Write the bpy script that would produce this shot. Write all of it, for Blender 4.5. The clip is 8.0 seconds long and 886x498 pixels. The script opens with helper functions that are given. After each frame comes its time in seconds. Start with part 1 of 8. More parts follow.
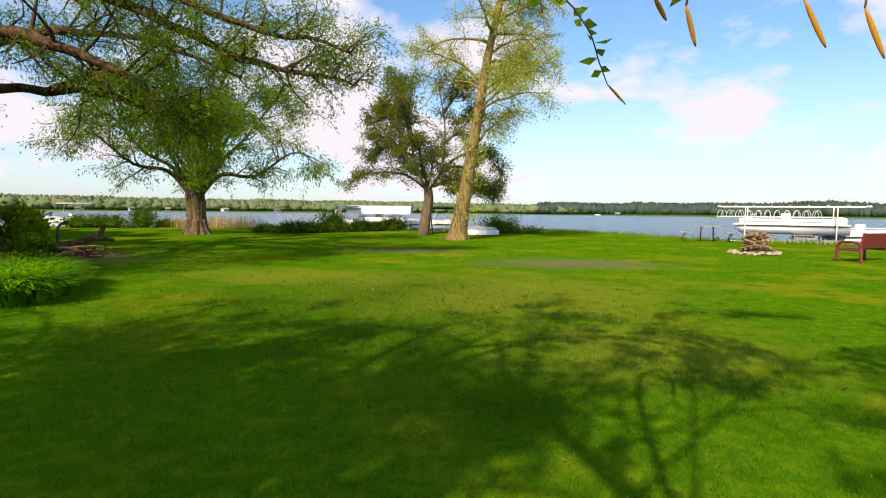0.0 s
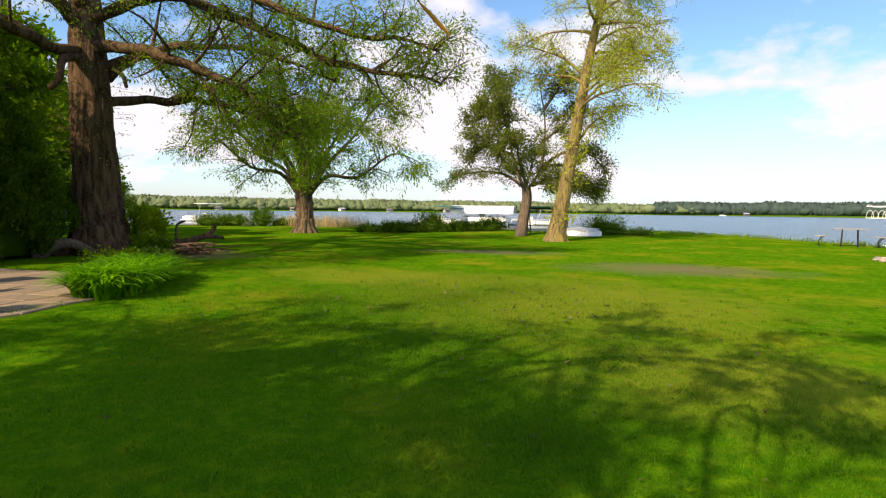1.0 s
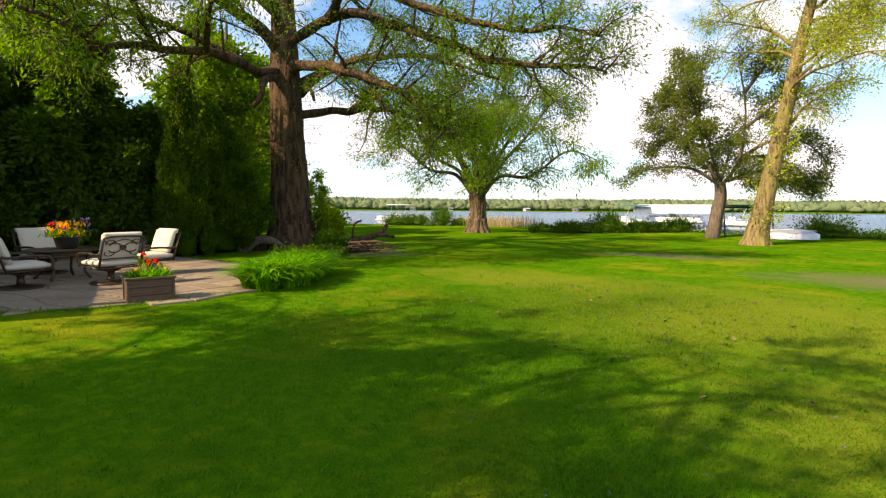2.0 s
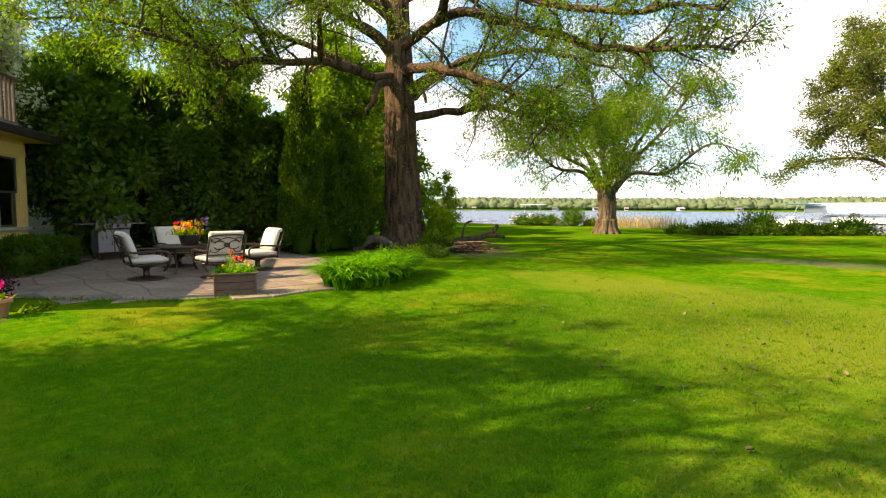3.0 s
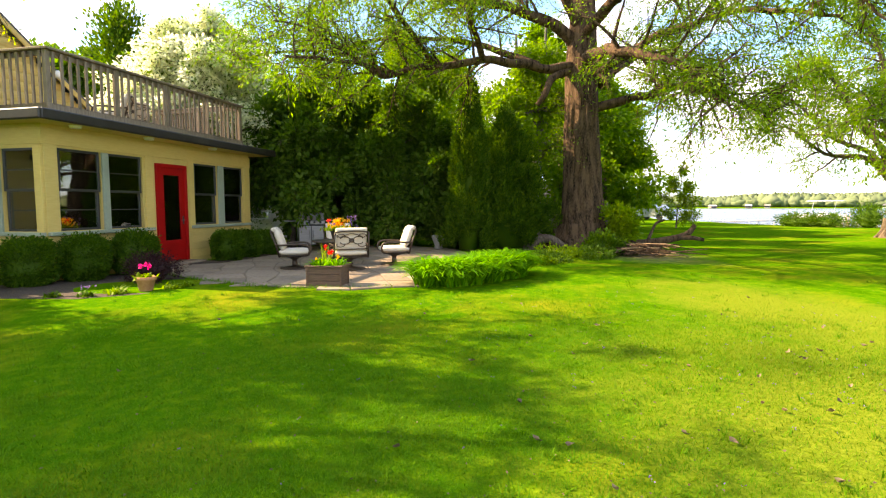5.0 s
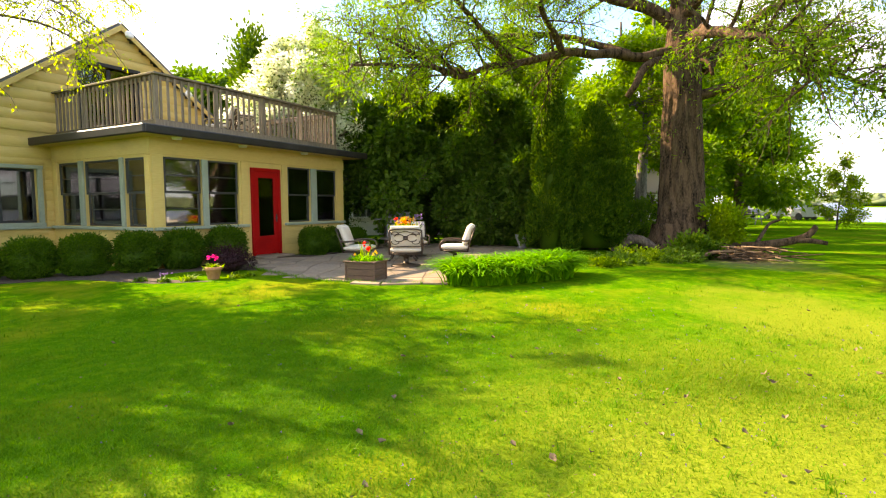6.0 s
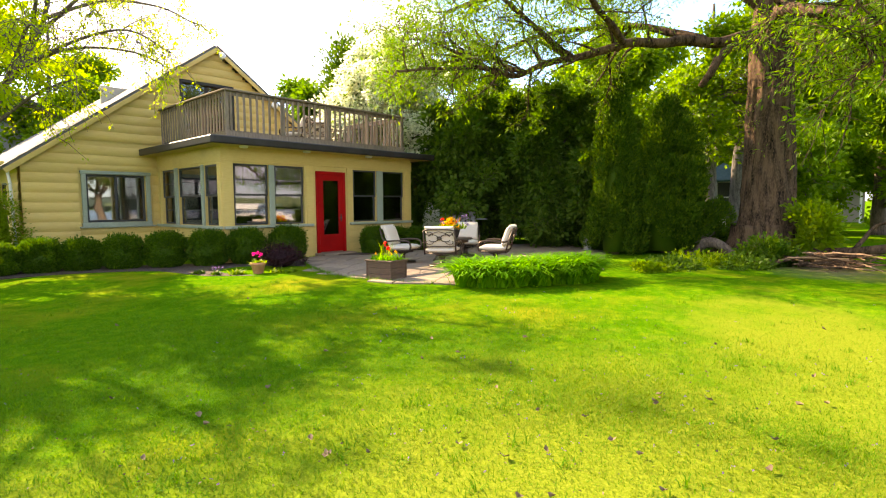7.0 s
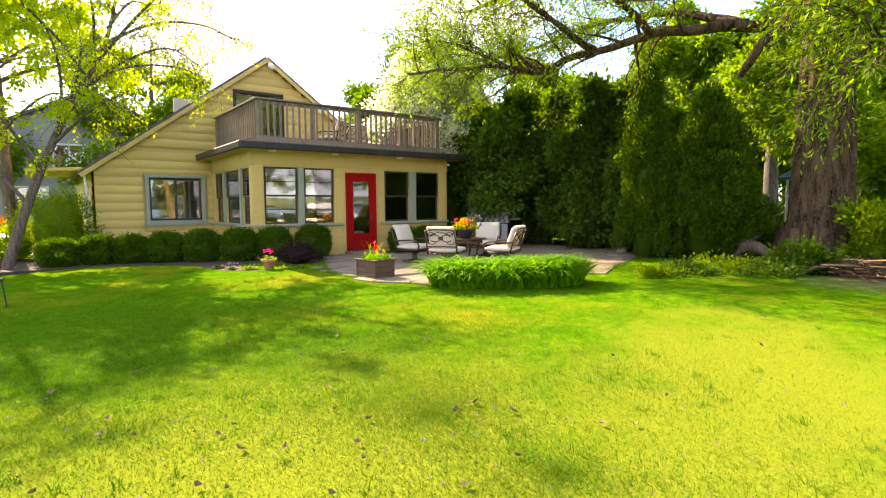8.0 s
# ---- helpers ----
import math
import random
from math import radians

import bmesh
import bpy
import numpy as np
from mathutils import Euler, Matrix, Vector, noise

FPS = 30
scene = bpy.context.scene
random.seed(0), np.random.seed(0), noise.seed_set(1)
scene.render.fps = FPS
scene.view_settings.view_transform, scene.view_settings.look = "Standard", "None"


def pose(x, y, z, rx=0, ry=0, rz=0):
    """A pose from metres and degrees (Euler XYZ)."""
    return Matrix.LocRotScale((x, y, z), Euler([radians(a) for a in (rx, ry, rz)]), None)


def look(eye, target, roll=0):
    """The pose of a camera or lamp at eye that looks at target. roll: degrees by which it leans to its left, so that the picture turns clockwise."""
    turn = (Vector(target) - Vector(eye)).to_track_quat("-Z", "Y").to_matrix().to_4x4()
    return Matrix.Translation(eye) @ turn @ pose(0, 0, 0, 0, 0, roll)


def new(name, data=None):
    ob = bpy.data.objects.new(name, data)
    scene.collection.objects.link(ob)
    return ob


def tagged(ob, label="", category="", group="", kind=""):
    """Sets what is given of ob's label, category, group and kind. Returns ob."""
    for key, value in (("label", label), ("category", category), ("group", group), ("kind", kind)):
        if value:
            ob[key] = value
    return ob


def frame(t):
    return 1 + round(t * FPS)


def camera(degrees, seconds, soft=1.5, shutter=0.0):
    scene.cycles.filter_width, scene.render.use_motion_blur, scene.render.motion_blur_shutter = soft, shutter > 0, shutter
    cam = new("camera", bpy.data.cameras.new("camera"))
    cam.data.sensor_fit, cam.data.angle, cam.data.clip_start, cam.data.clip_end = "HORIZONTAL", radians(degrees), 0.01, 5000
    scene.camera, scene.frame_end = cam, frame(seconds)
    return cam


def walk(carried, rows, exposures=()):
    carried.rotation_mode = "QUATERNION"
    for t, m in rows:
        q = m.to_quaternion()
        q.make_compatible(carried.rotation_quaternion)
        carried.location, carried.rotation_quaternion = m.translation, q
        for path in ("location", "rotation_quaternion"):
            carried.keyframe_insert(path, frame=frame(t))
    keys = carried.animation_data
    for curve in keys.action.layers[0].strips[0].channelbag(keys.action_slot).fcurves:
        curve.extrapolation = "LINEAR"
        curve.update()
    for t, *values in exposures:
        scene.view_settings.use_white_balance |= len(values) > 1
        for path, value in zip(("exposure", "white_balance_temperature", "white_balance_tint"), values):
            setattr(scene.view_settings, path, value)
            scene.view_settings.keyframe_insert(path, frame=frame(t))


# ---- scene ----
cam = camera(79.0, 8.0, 1.15)
ROWS = [
    (0, (0.476, -0.372, 1.438), (0.478, 1.623, 1.300), 0.6),
    (0.5, (0.726, -0.136, 1.455), (0.540, 1.850, 1.312), 0.65),
    (1, (1.015, 0.142, 1.454), (0.620, 2.098, 1.311), 0.7),
    (1.5, (1.296, 0.445, 1.454), (0.588, 2.310, 1.309), 0.5),
    (2, (1.546, 0.852, 1.445), (0.519, 2.562, 1.296), 0.4),
    (2.2, (1.654, 1.010, 1.445), (0.531, 2.658, 1.299), 0.35),
    (3.3, (2.335, 2.136, 1.455), (0.804, 3.414, 1.300), 0.15),
    (3.5, (2.430, 2.335, 1.453), (0.842, 3.541, 1.298), 0.1),
    (4, (2.698, 3.033, 1.440), (0.971, 4.030, 1.286), 0.0),
    (4.5, (2.977, 3.824, 1.440), (1.140, 4.600, 1.283), -0.1),
    (4.7, (3.070, 4.137, 1.436), (1.198, 4.824, 1.279), -0.15),
    (5.8, (3.530, 6.145, 1.405), (1.539, 6.261, 1.251), -0.25),
    (6, (3.551, 6.555, 1.406), (1.557, 6.563, 1.250), -0.3),
    (6.5, (3.573, 7.558, 1.429), (1.594, 7.323, 1.271), -0.3),
    (7, (3.453, 8.531, 1.442), (1.513, 8.073, 1.284), -0.4),
    (7.5, (3.212, 9.565, 1.458), (1.322, 8.932, 1.299), -0.4),
    (8, (2.843, 10.571, 1.462), (1.022, 9.760, 1.302), -0.4),
]
walk(cam, [(t, look(e, g, r)) for t, e, g, r in ROWS], exposures=[(0.0, 0.42, 7000, 18), (2.0, 0.80, 7250, 19), (3.5, 1.38, 7500, 20), (4.5, 1.78, 7650, 20), (6.5, 2.04, 7900, 22), (8.0, 2.08, 7600, 29)])

# ---- world, sun ----
SUN_TURN, SUN_HIGH = 155.0, 37.5  # degrees from +y towards -x, and above the horizon
to_sun = Vector((-math.sin(radians(SUN_TURN)) * math.cos(radians(SUN_HIGH)), math.cos(radians(SUN_TURN)) * math.cos(radians(SUN_HIGH)), math.sin(radians(SUN_HIGH))))
sun = new("sun", bpy.data.lights.new("sun", "SUN"))
sun.data.energy, sun.data.angle, sun.data.color = 5.0, radians(0.5), (1.0, 0.86, 0.60)
sun.matrix_world = look(Vector((0, 0, 60)) + to_sun * 40, Vector((0, 0, 60)))

world = bpy.data.worlds.new("sky")
scene.world = world
world.use_nodes = True
wn, wl = world.node_tree.nodes, world.node_tree.links
wn.clear()


def wnode(kind, op=""):
    n = wn.new(kind)
    if op:
        n.operation = op
    return n


w_out, w_bg = wnode("ShaderNodeOutputWorld"), wnode("ShaderNodeBackground")
w_sky = wnode("ShaderNodeTexSky")
w_sky.sky_type, w_sky.sun_disc, w_sky.sun_elevation, w_sky.sun_rotation = "NISHITA", False, radians(SUN_HIGH), radians(-SUN_TURN)
w_sky.altitude, w_sky.air_density, w_sky.dust_density, w_sky.ozone_density = 200, 1.0, 1.2, 2.0
w_tc = wnode("ShaderNodeTexCoord")
w_sep = wnode("ShaderNodeSeparateXYZ")
wl.new(w_tc.outputs["Generated"], w_sep.inputs[0])
w_add = wnode("ShaderNodeMath", "ADD")
w_add.inputs[1].default_value = 0.34
wl.new(w_sep.outputs["Z"], w_add.inputs[0])
w_max = wnode("ShaderNodeMath", "MAXIMUM")
w_max.inputs[1].default_value = 0.05
wl.new(w_add.outputs[0], w_max.inputs[0])
w_dx, w_dy = wnode("ShaderNodeMath", "DIVIDE"), wnode("ShaderNodeMath", "DIVIDE")
for nd, ax in ((w_dx, "X"), (w_dy, "Y")):
    wl.new(w_sep.outputs[ax], nd.inputs[0])
    wl.new(w_max.outputs[0], nd.inputs[1])
w_comb = wnode("ShaderNodeCombineXYZ")
wl.new(w_dx.outputs[0], w_comb.inputs[0])
wl.new(w_dy.outputs[0], w_comb.inputs[1])
w_comb.inputs[2].default_value = 3.7
w_noise = wnode("ShaderNodeTexNoise")
w_noise.inputs["Scale"].default_value, w_noise.inputs["Detail"].default_value, w_noise.inputs["Roughness"].default_value = 1.55, 8, 0.55
wl.new(w_comb.outputs[0], w_noise.inputs["Vector"])
w_ramp = wnode("ShaderNodeValToRGB")
w_ramp.color_ramp.elements[0].position, w_ramp.color_ramp.elements[1].position = 0.465, 0.55
wl.new(w_noise.outputs["Fac"], w_ramp.inputs["Fac"])
# the veil of haze near the horizon
w_haze = wnode("ShaderNodeMapRange")
w_haze.inputs["From Min"].default_value, w_haze.inputs["From Max"].default_value = 0.0, 0.26
w_haze.inputs["To Min"].default_value, w_haze.inputs["To Max"].default_value = 0.5, 0.0
wl.new(w_sep.outputs["Z"], w_haze.inputs["Value"])
w_low = wnode("ShaderNodeMapRange")
w_low.inputs["From Min"].default_value, w_low.inputs["From Max"].default_value = 0.5, 0.8
w_low.inputs["To Min"].default_value, w_low.inputs["To Max"].default_value = 1.0, 0.15
wl.new(w_sep.outputs["Z"], w_low.inputs["Value"])
w_cl = wnode("ShaderNodeMath", "MULTIPLY")
wl.new(w_ramp.outputs["Color"], w_cl.inputs[0])
wl.new(w_low.outputs[0], w_cl.inputs[1])
w_m = wnode("ShaderNodeMath", "MAXIMUM")
wl.new(w_cl.outputs[0], w_m.inputs[0])
wl.new(w_haze.outputs[0], w_m.inputs[1])
w_mix = wnode("ShaderNodeMix")
w_mix.data_type = "RGBA"
wl.new(w_m.outputs[0], w_mix.inputs["Factor"])
w_tint = wnode("ShaderNodeMix")
w_tint.data_type, w_tint.blend_type = "RGBA", "MULTIPLY"
w_tint.inputs["Factor"].default_value, w_tint.inputs["B"].default_value = 1.0, (1.25, 1.7, 1.9, 1)
wl.new(w_sky.outputs[0], w_tint.inputs["A"])
wl.new(w_tint.outputs["Result"], w_mix.inputs["A"])
w_mix.inputs["B"].default_value = (7.9, 8.1, 8.8, 1)
wl.new(w_mix.outputs["Result"], w_bg.inputs["Color"])
w_bg.inputs["Strength"].default_value = 0.086
wl.new(w_bg.outputs[0], w_out.inputs["Surface"])

# ---- materials ----


def nodes_of(name):
    m = bpy.data.materials.new(name)
    m.use_nodes = True
    n, l = m.node_tree.nodes, m.node_tree.links
    return m, n, l, n["Principled BSDF"]


def mixed(n, l, fac, a, b):
    mx = n.new("ShaderNodeMix")
    mx.data_type = "RGBA"
    l.new(fac, mx.inputs["Factor"])
    for key, v in (("A", a), ("B", b)):
        if isinstance(v, tuple):
            mx.inputs[key].default_value = (*v, 1)
        else:
            l.new(v, mx.inputs[key])
    return mx.outputs["Result"]


def ramped(n, l, value, lo, hi):
    r = n.new("ShaderNodeMapRange")
    r.inputs["From Min"].default_value, r.inputs["From Max"].default_value = lo, hi
    l.new(value, r.inputs["Value"])
    return r.outputs[0]


def noisy(n, l, vec, scale, detail=4, rough=0.55):
    t = n.new("ShaderNodeTexNoise")
    t.inputs["Scale"].default_value, t.inputs["Detail"].default_value, t.inputs["Roughness"].default_value = scale, detail, rough
    if vec is not None:
        l.new(vec, t.inputs["Vector"])
    return t.outputs["Fac"]


def stretched(n, l, sx, sy, sz):
    tc, mp = n.new("ShaderNodeTexCoord"), n.new("ShaderNodeMapping")
    mp.inputs["Scale"].default_value = (sx, sy, sz)
    l.new(tc.outputs["Object"], mp.inputs["Vector"])
    return mp.outputs[0]


def surface(name, a, b, stain=None, rough=0.6, metal=0.0, grain=(30, 30, 30), big=1.2, bump=0.25, depth=0.01, piece=0.0, coat=0.0, stain_at=(0.55, 0.75)):
    """Two colours mixed by grain, stains on a larger scale, relief, and a shift from piece to piece."""
    m, n, l, p = nodes_of(name)
    v = stretched(n, l, *grain)
    fine = noisy(n, l, v, 1.0, 5)
    col = mixed(n, l, ramped(n, l, fine, 0.3, 0.7), a, b)
    obj = n.new("ShaderNodeTexCoord").outputs["Object"]
    if stain:
        wide = noisy(n, l, obj, big, 5, 0.6)
        col = mixed(n, l, ramped(n, l, wide, *stain_at), col, stain)
    if piece:
        hsv, info = n.new("ShaderNodeHueSaturation"), n.new("ShaderNodeObjectInfo")
        r = n.new("ShaderNodeMapRange")
        r.inputs["To Min"].default_value, r.inputs["To Max"].default_value = 1 - piece, 1 + piece
        l.new(info.outputs["Random"], r.inputs["Value"])
        l.new(r.outputs[0], hsv.inputs["Value"])
        l.new(col, hsv.inputs["Color"])
        col = hsv.outputs[0]
    l.new(col, p.inputs["Base Color"])
    p.inputs["Roughness"].default_value, p.inputs["Metallic"].default_value = rough, metal
    p.inputs["Coat Weight"].default_value = coat
    if bump:
        bm = n.new("ShaderNodeBump")
        bm.inputs["Strength"].default_value, bm.inputs["Distance"].default_value = bump, depth
        l.new(fine, bm.inputs["Height"])
        l.new(bm.outputs[0], p.inputs["Normal"])
    return m


def leafy(name, dark, mid, light, through_light=0.45, rough=0.5, patch=0.5):
    """Leaves: colour changes leaf by leaf and clump by clump; light shines through."""
    m, n, l, p = nodes_of(name)
    geo = n.new("ShaderNodeNewGeometry")
    ramp = n.new("ShaderNodeValToRGB")
    e = ramp.color_ramp.elements
    e[0].color, e[1].color = (*dark, 1), (*light, 1)
    k = e.new(0.5)
    k.color = (*mid, 1)
    obj = n.new("ShaderNodeTexCoord").outputs["Object"]
    wide = noisy(n, l, obj, patch, 3)
    ma = n.new("ShaderNodeMath")
    ma.operation = "MULTIPLY_ADD"
    l.new(geo.outputs["Random Per Island"], ma.inputs[0])
    ma.inputs[1].default_value = 0.55
    half = n.new("ShaderNodeMath")
    half.operation = "MULTIPLY"
    half.inputs[1].default_value = 0.45
    l.new(wide, half.inputs[0])
    l.new(half.outputs[0], ma.inputs[2])
    l.new(ma.outputs[0], ramp.inputs["Fac"])
    l.new(ramp.outputs[0], p.inputs["Base Color"])
    p.inputs["Roughness"].default_value = rough
    p.inputs["Specular IOR Level"].default_value = 0.12
    tr, mx = n.new("ShaderNodeBsdfTranslucent"), n.new("ShaderNodeMixShader")
    hsv = n.new("ShaderNodeHueSaturation")
    hsv.inputs["Saturation"].default_value, hsv.inputs["Value"].default_value = 1.15, 1.8
    l.new(ramp.outputs[0], hsv.inputs["Color"])
    l.new(hsv.outputs[0], tr.inputs["Color"])
    mx.inputs[0].default_value = through_light
    l.new(p.outputs[0], mx.inputs[1])
    l.new(tr.outputs[0], mx.inputs[2])
    l.new(mx.outputs[0], n["Material Output"].inputs["Surface"])
    return m


def make_bark(name, a, b, moss=None, scale=1.0, bump=0.9):
    m, n, l, p = nodes_of(name)
    v = stretched(n, l, 9 * scale, 9 * scale, 1.6 * scale)
    ridge = noisy(n, l, v, 1.0, 6, 0.6)
    fine = noisy(n, l, stretched(n, l, 40 * scale, 40 * scale, 14 * scale), 1.0, 4)
    col = mixed(n, l, ramped(n, l, ridge, 0.36, 0.62), a, b)
    col = mixed(n, l, ramped(n, l, fine, 0.45, 0.9), col, tuple(c * 1.5 for c in b))
    if moss:
        obj = n.new("ShaderNodeTexCoord").outputs["Object"]
        col = mixed(n, l, ramped(n, l, noisy(n, l, obj, 1.1, 4), 0.52, 0.72), col, moss)
    l.new(col, p.inputs["Base Color"])
    p.inputs["Roughness"].default_value = 0.95
    p.inputs["Specular IOR Level"].default_value = 0.1
    bm = n.new("ShaderNodeBump")
    bm.inputs["Strength"].default_value, bm.inputs["Distance"].default_value = bump, 0.05
    l.new(ridge, bm.inputs["Height"])
    l.new(bm.outputs[0], p.inputs["Normal"])
    return m


def make_lawn():
    m, n, l, p = nodes_of("lawn")
    pos = n.new("ShaderNodeTexCoord").outputs["Object"]
    fine = noisy(n, l, pos, 55, 5, 0.7)
    tuft = noisy(n, l, pos, 7, 5, 0.65)
    wide = noisy(n, l, pos, 0.45, 5, 0.6)
    col = mixed(n, l, ramped(n, l, fine, 0.3, 0.7), (0.024, 0.108, 0.002), (0.068, 0.182, 0.004))
    col = mixed(n, l, ramped(n, l, tuft, 0.45, 0.8), col, (0.148, 0.235, 0.006))
    col = mixed(n, l, ramped(n, l, wide, 0.5, 0.75), col, (0.22, 0.21, 0.012))
    col = mixed(n, l, ramped(n, l, noisy(n, l, pos, 1.3, 4, 0.6), 0.52, 0.7), col, (0.034, 0.118, 0.002))
    # drier, yellower turf on the open lawn, with the tint of sunlight painted in
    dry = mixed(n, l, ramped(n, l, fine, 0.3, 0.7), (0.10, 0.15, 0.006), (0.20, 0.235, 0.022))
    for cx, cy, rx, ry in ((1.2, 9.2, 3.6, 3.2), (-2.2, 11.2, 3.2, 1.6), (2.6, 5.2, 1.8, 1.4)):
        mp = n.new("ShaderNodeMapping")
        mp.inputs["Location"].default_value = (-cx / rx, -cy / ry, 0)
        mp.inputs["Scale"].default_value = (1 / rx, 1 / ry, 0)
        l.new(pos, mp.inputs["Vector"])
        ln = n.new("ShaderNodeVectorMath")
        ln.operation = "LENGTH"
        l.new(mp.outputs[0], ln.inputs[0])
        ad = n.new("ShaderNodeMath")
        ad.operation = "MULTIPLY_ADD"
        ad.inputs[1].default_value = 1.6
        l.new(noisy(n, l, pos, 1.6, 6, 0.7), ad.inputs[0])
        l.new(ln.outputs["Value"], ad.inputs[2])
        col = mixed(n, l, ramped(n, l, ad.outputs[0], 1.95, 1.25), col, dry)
    # two worn, bare patches of earth
    earth = mixed(n, l, ramped(n, l, tuft, 0.35, 0.7), (0.17, 0.135, 0.085), (0.10, 0.125, 0.03))
    for cx, cy, rx, ry in ((4.2, 14.9, 2.7, 1.5), (-1.2, 18.6, 2.4, 0.8), (-9.0, 13.6, 2.0, 1.2)):
        mp = n.new("ShaderNodeMapping")
        mp.inputs["Location"].default_value = (-cx / rx, -cy / ry, 0)
        mp.inputs["Scale"].default_value = (1 / rx, 1 / ry, 0)
        l.new(pos, mp.inputs["Vector"])
        ln = n.new("ShaderNodeVectorMath")
        ln.operation = "LENGTH"
        l.new(mp.outputs[0], ln.inputs[0])
        ad = n.new("ShaderNodeMath")
        ad.operation = "MULTIPLY_ADD"
        ad.inputs[1].default_value = 1.5
        l.new(noisy(n, l, pos, 1.1, 6, 0.7), ad.inputs[0])
        l.new(ln.outputs["Value"], ad.inputs[2])
        col = mixed(n, l, ramped(n, l, ad.outputs[0], 2.0, 0.9), col, earth)
    l.new(col, p.inputs["Base Color"])
    p.inputs["Roughness"].default_value = 0.9
    p.inputs["Specular IOR Level"].default_value = 0.0
    bm = n.new("ShaderNodeBump")
    bm.inputs["Strength"].default_value, bm.inputs["Distance"].default_value = 0.5, 0.02
    l.new(fine, bm.inputs["Height"])
    l.new(bm.outputs[0], p.inputs["Normal"])
    return m


def make_water():
    m, n, l, p = nodes_of("lake_water")
    p.inputs["Base Color"].default_value = (0.07, 0.11, 0.16, 1)
    p.inputs["Roughness"].default_value = 0.22
    p.inputs["IOR"].default_value = 1.33
    v = stretched(n, l, 0.5, 0.9, 1)
    a = noisy(n, l, v, 1.6, 6, 0.65)
    bm = n.new("ShaderNodeBump")
    bm.inputs["Strength"].default_value, bm.inputs["Distance"].default_value = 1.0, 0.5
    l.new(a, bm.inputs["Height"])
    l.new(bm.outputs[0], p.inputs["Normal"])
    return m


def make_pane():
    m, n, l, p = nodes_of("window_glass")
    gl, tr, mx, fr = n.new("ShaderNodeBsdfGlossy"), n.new("ShaderNodeBsdfTransparent"), n.new("ShaderNodeMixShader"), n.new("ShaderNodeFresnel")
    gl.inputs["Roughness"].default_value = 0.02
    fr.inputs["IOR"].default_value = 2.5
    tr.inputs["Color"].default_value = (0.93, 0.95, 0.94, 1)
    bm = n.new("ShaderNodeBump")
    bm.inputs["Strength"].default_value, bm.inputs["Distance"].default_value = 0.05, 0.02
    l.new(noisy(n, l, n.new("ShaderNodeTexCoord").outputs["Object"], 2.0, 1), bm.inputs["Height"])
    l.new(bm.outputs[0], gl.inputs["Normal"])
    l.new(fr.outputs[0], mx.inputs[0])
    l.new(tr.outputs[0], mx.inputs[1])
    l.new(gl.outputs[0], mx.inputs[2])
    l.new(mx.outputs[0], n["Material Output"].inputs["Surface"])
    return m


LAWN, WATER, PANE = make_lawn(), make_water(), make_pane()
BLADE = leafy("grass_blades", (0.034, 0.122, 0.001), (0.062, 0.17, 0.002), (0.125, 0.235, 0.003), 0.35, 0.8, 0.6)
# dry grass, yellowed further to stand in for sunlight on the open lawn
DRYSUNBLADE = leafy("dry_sunlit_grass_blades", (0.08, 0.14, 0.005), (0.12, 0.18, 0.009), (0.175, 0.225, 0.02), 0.33, 0.8, 0.6)
YELLOW = surface("yellow_siding_paint", (0.60, 0.42, 0.12), (0.66, 0.48, 0.15), (0.52, 0.36, 0.11), 0.65, grain=(6, 6, 50), bump=0.15, depth=0.006, piece=0.06)
SAGE = surface("sage_trim_paint", (0.26, 0.30, 0.22), (0.31, 0.355, 0.26), (0.22, 0.26, 0.19), 0.55, grain=(20, 20, 20), bump=0.1, depth=0.004)
RED = surface("red_door_paint", (0.33, 0.003, 0.002), (0.39, 0.005, 0.003), (0.27, 0.003, 0.002), 0.62, grain=(14, 14, 60), bump=0.08, depth=0.003)
RED.node_tree.nodes["Principled BSDF"].inputs["Specular IOR Level"].default_value = 0.15
DARKTRIM = surface("dark_brown_gutter", (0.014, 0.011, 0.010), (0.024, 0.019, 0.017), (0.035, 0.03, 0.027), 0.45, grain=(10, 10, 10), bump=0.1, depth=0.003)
SASH = surface("dark_sash_paint", (0.02, 0.022, 0.022), (0.035, 0.036, 0.035), None, 0.45, grain=(20, 20, 20), bump=0.08, depth=0.002)
DECKWOOD = surface("weathered_deck_wood", (0.17, 0.125, 0.085), (0.28, 0.215, 0.155), (0.12, 0.10, 0.08), 0.85, grain=(40, 40, 5), bump=0.5, depth=0.005, piece=0.18)
SHINGLE = surface("grey_shingles", (0.10, 0.095, 0.09), (0.18, 0.17, 0.16), (0.07, 0.07, 0.065), 0.9, grain=(12, 12, 30), bump=0.5, depth=0.01)
ROOM = surface("room_plaster", (0.46, 0.42, 0.35), (0.54, 0.49, 0.42), None, 0.9, grain=(3, 3, 3), bump=0)
WHITE = surface("white_paint", (0.74, 0.74, 0.72), (0.8, 0.8, 0.78), (0.62, 0.62, 0.6), 0.5, grain=(9, 9, 9), bump=0.08, depth=0.004)
LAMPGLASS = surface("frosted_lamp_glass", (0.75, 0.7, 0.6), (0.8, 0.76, 0.66), None, 0.3, grain=(9, 9, 9), bump=0)
STONE = surface("sandy_flagstone", (0.20, 0.145, 0.095), (0.28, 0.21, 0.145), (0.15, 0.11, 0.075), 0.95, grain=(14, 14, 14), bump=0.4, depth=0.008, piece=0.14)
JOINT = surface("sandy_joints", (0.13, 0.095, 0.062), (0.19, 0.14, 0.095), (0.06, 0.06, 0.03), 0.95, grain=(30, 30, 30), bump=0.5, depth=0.006)
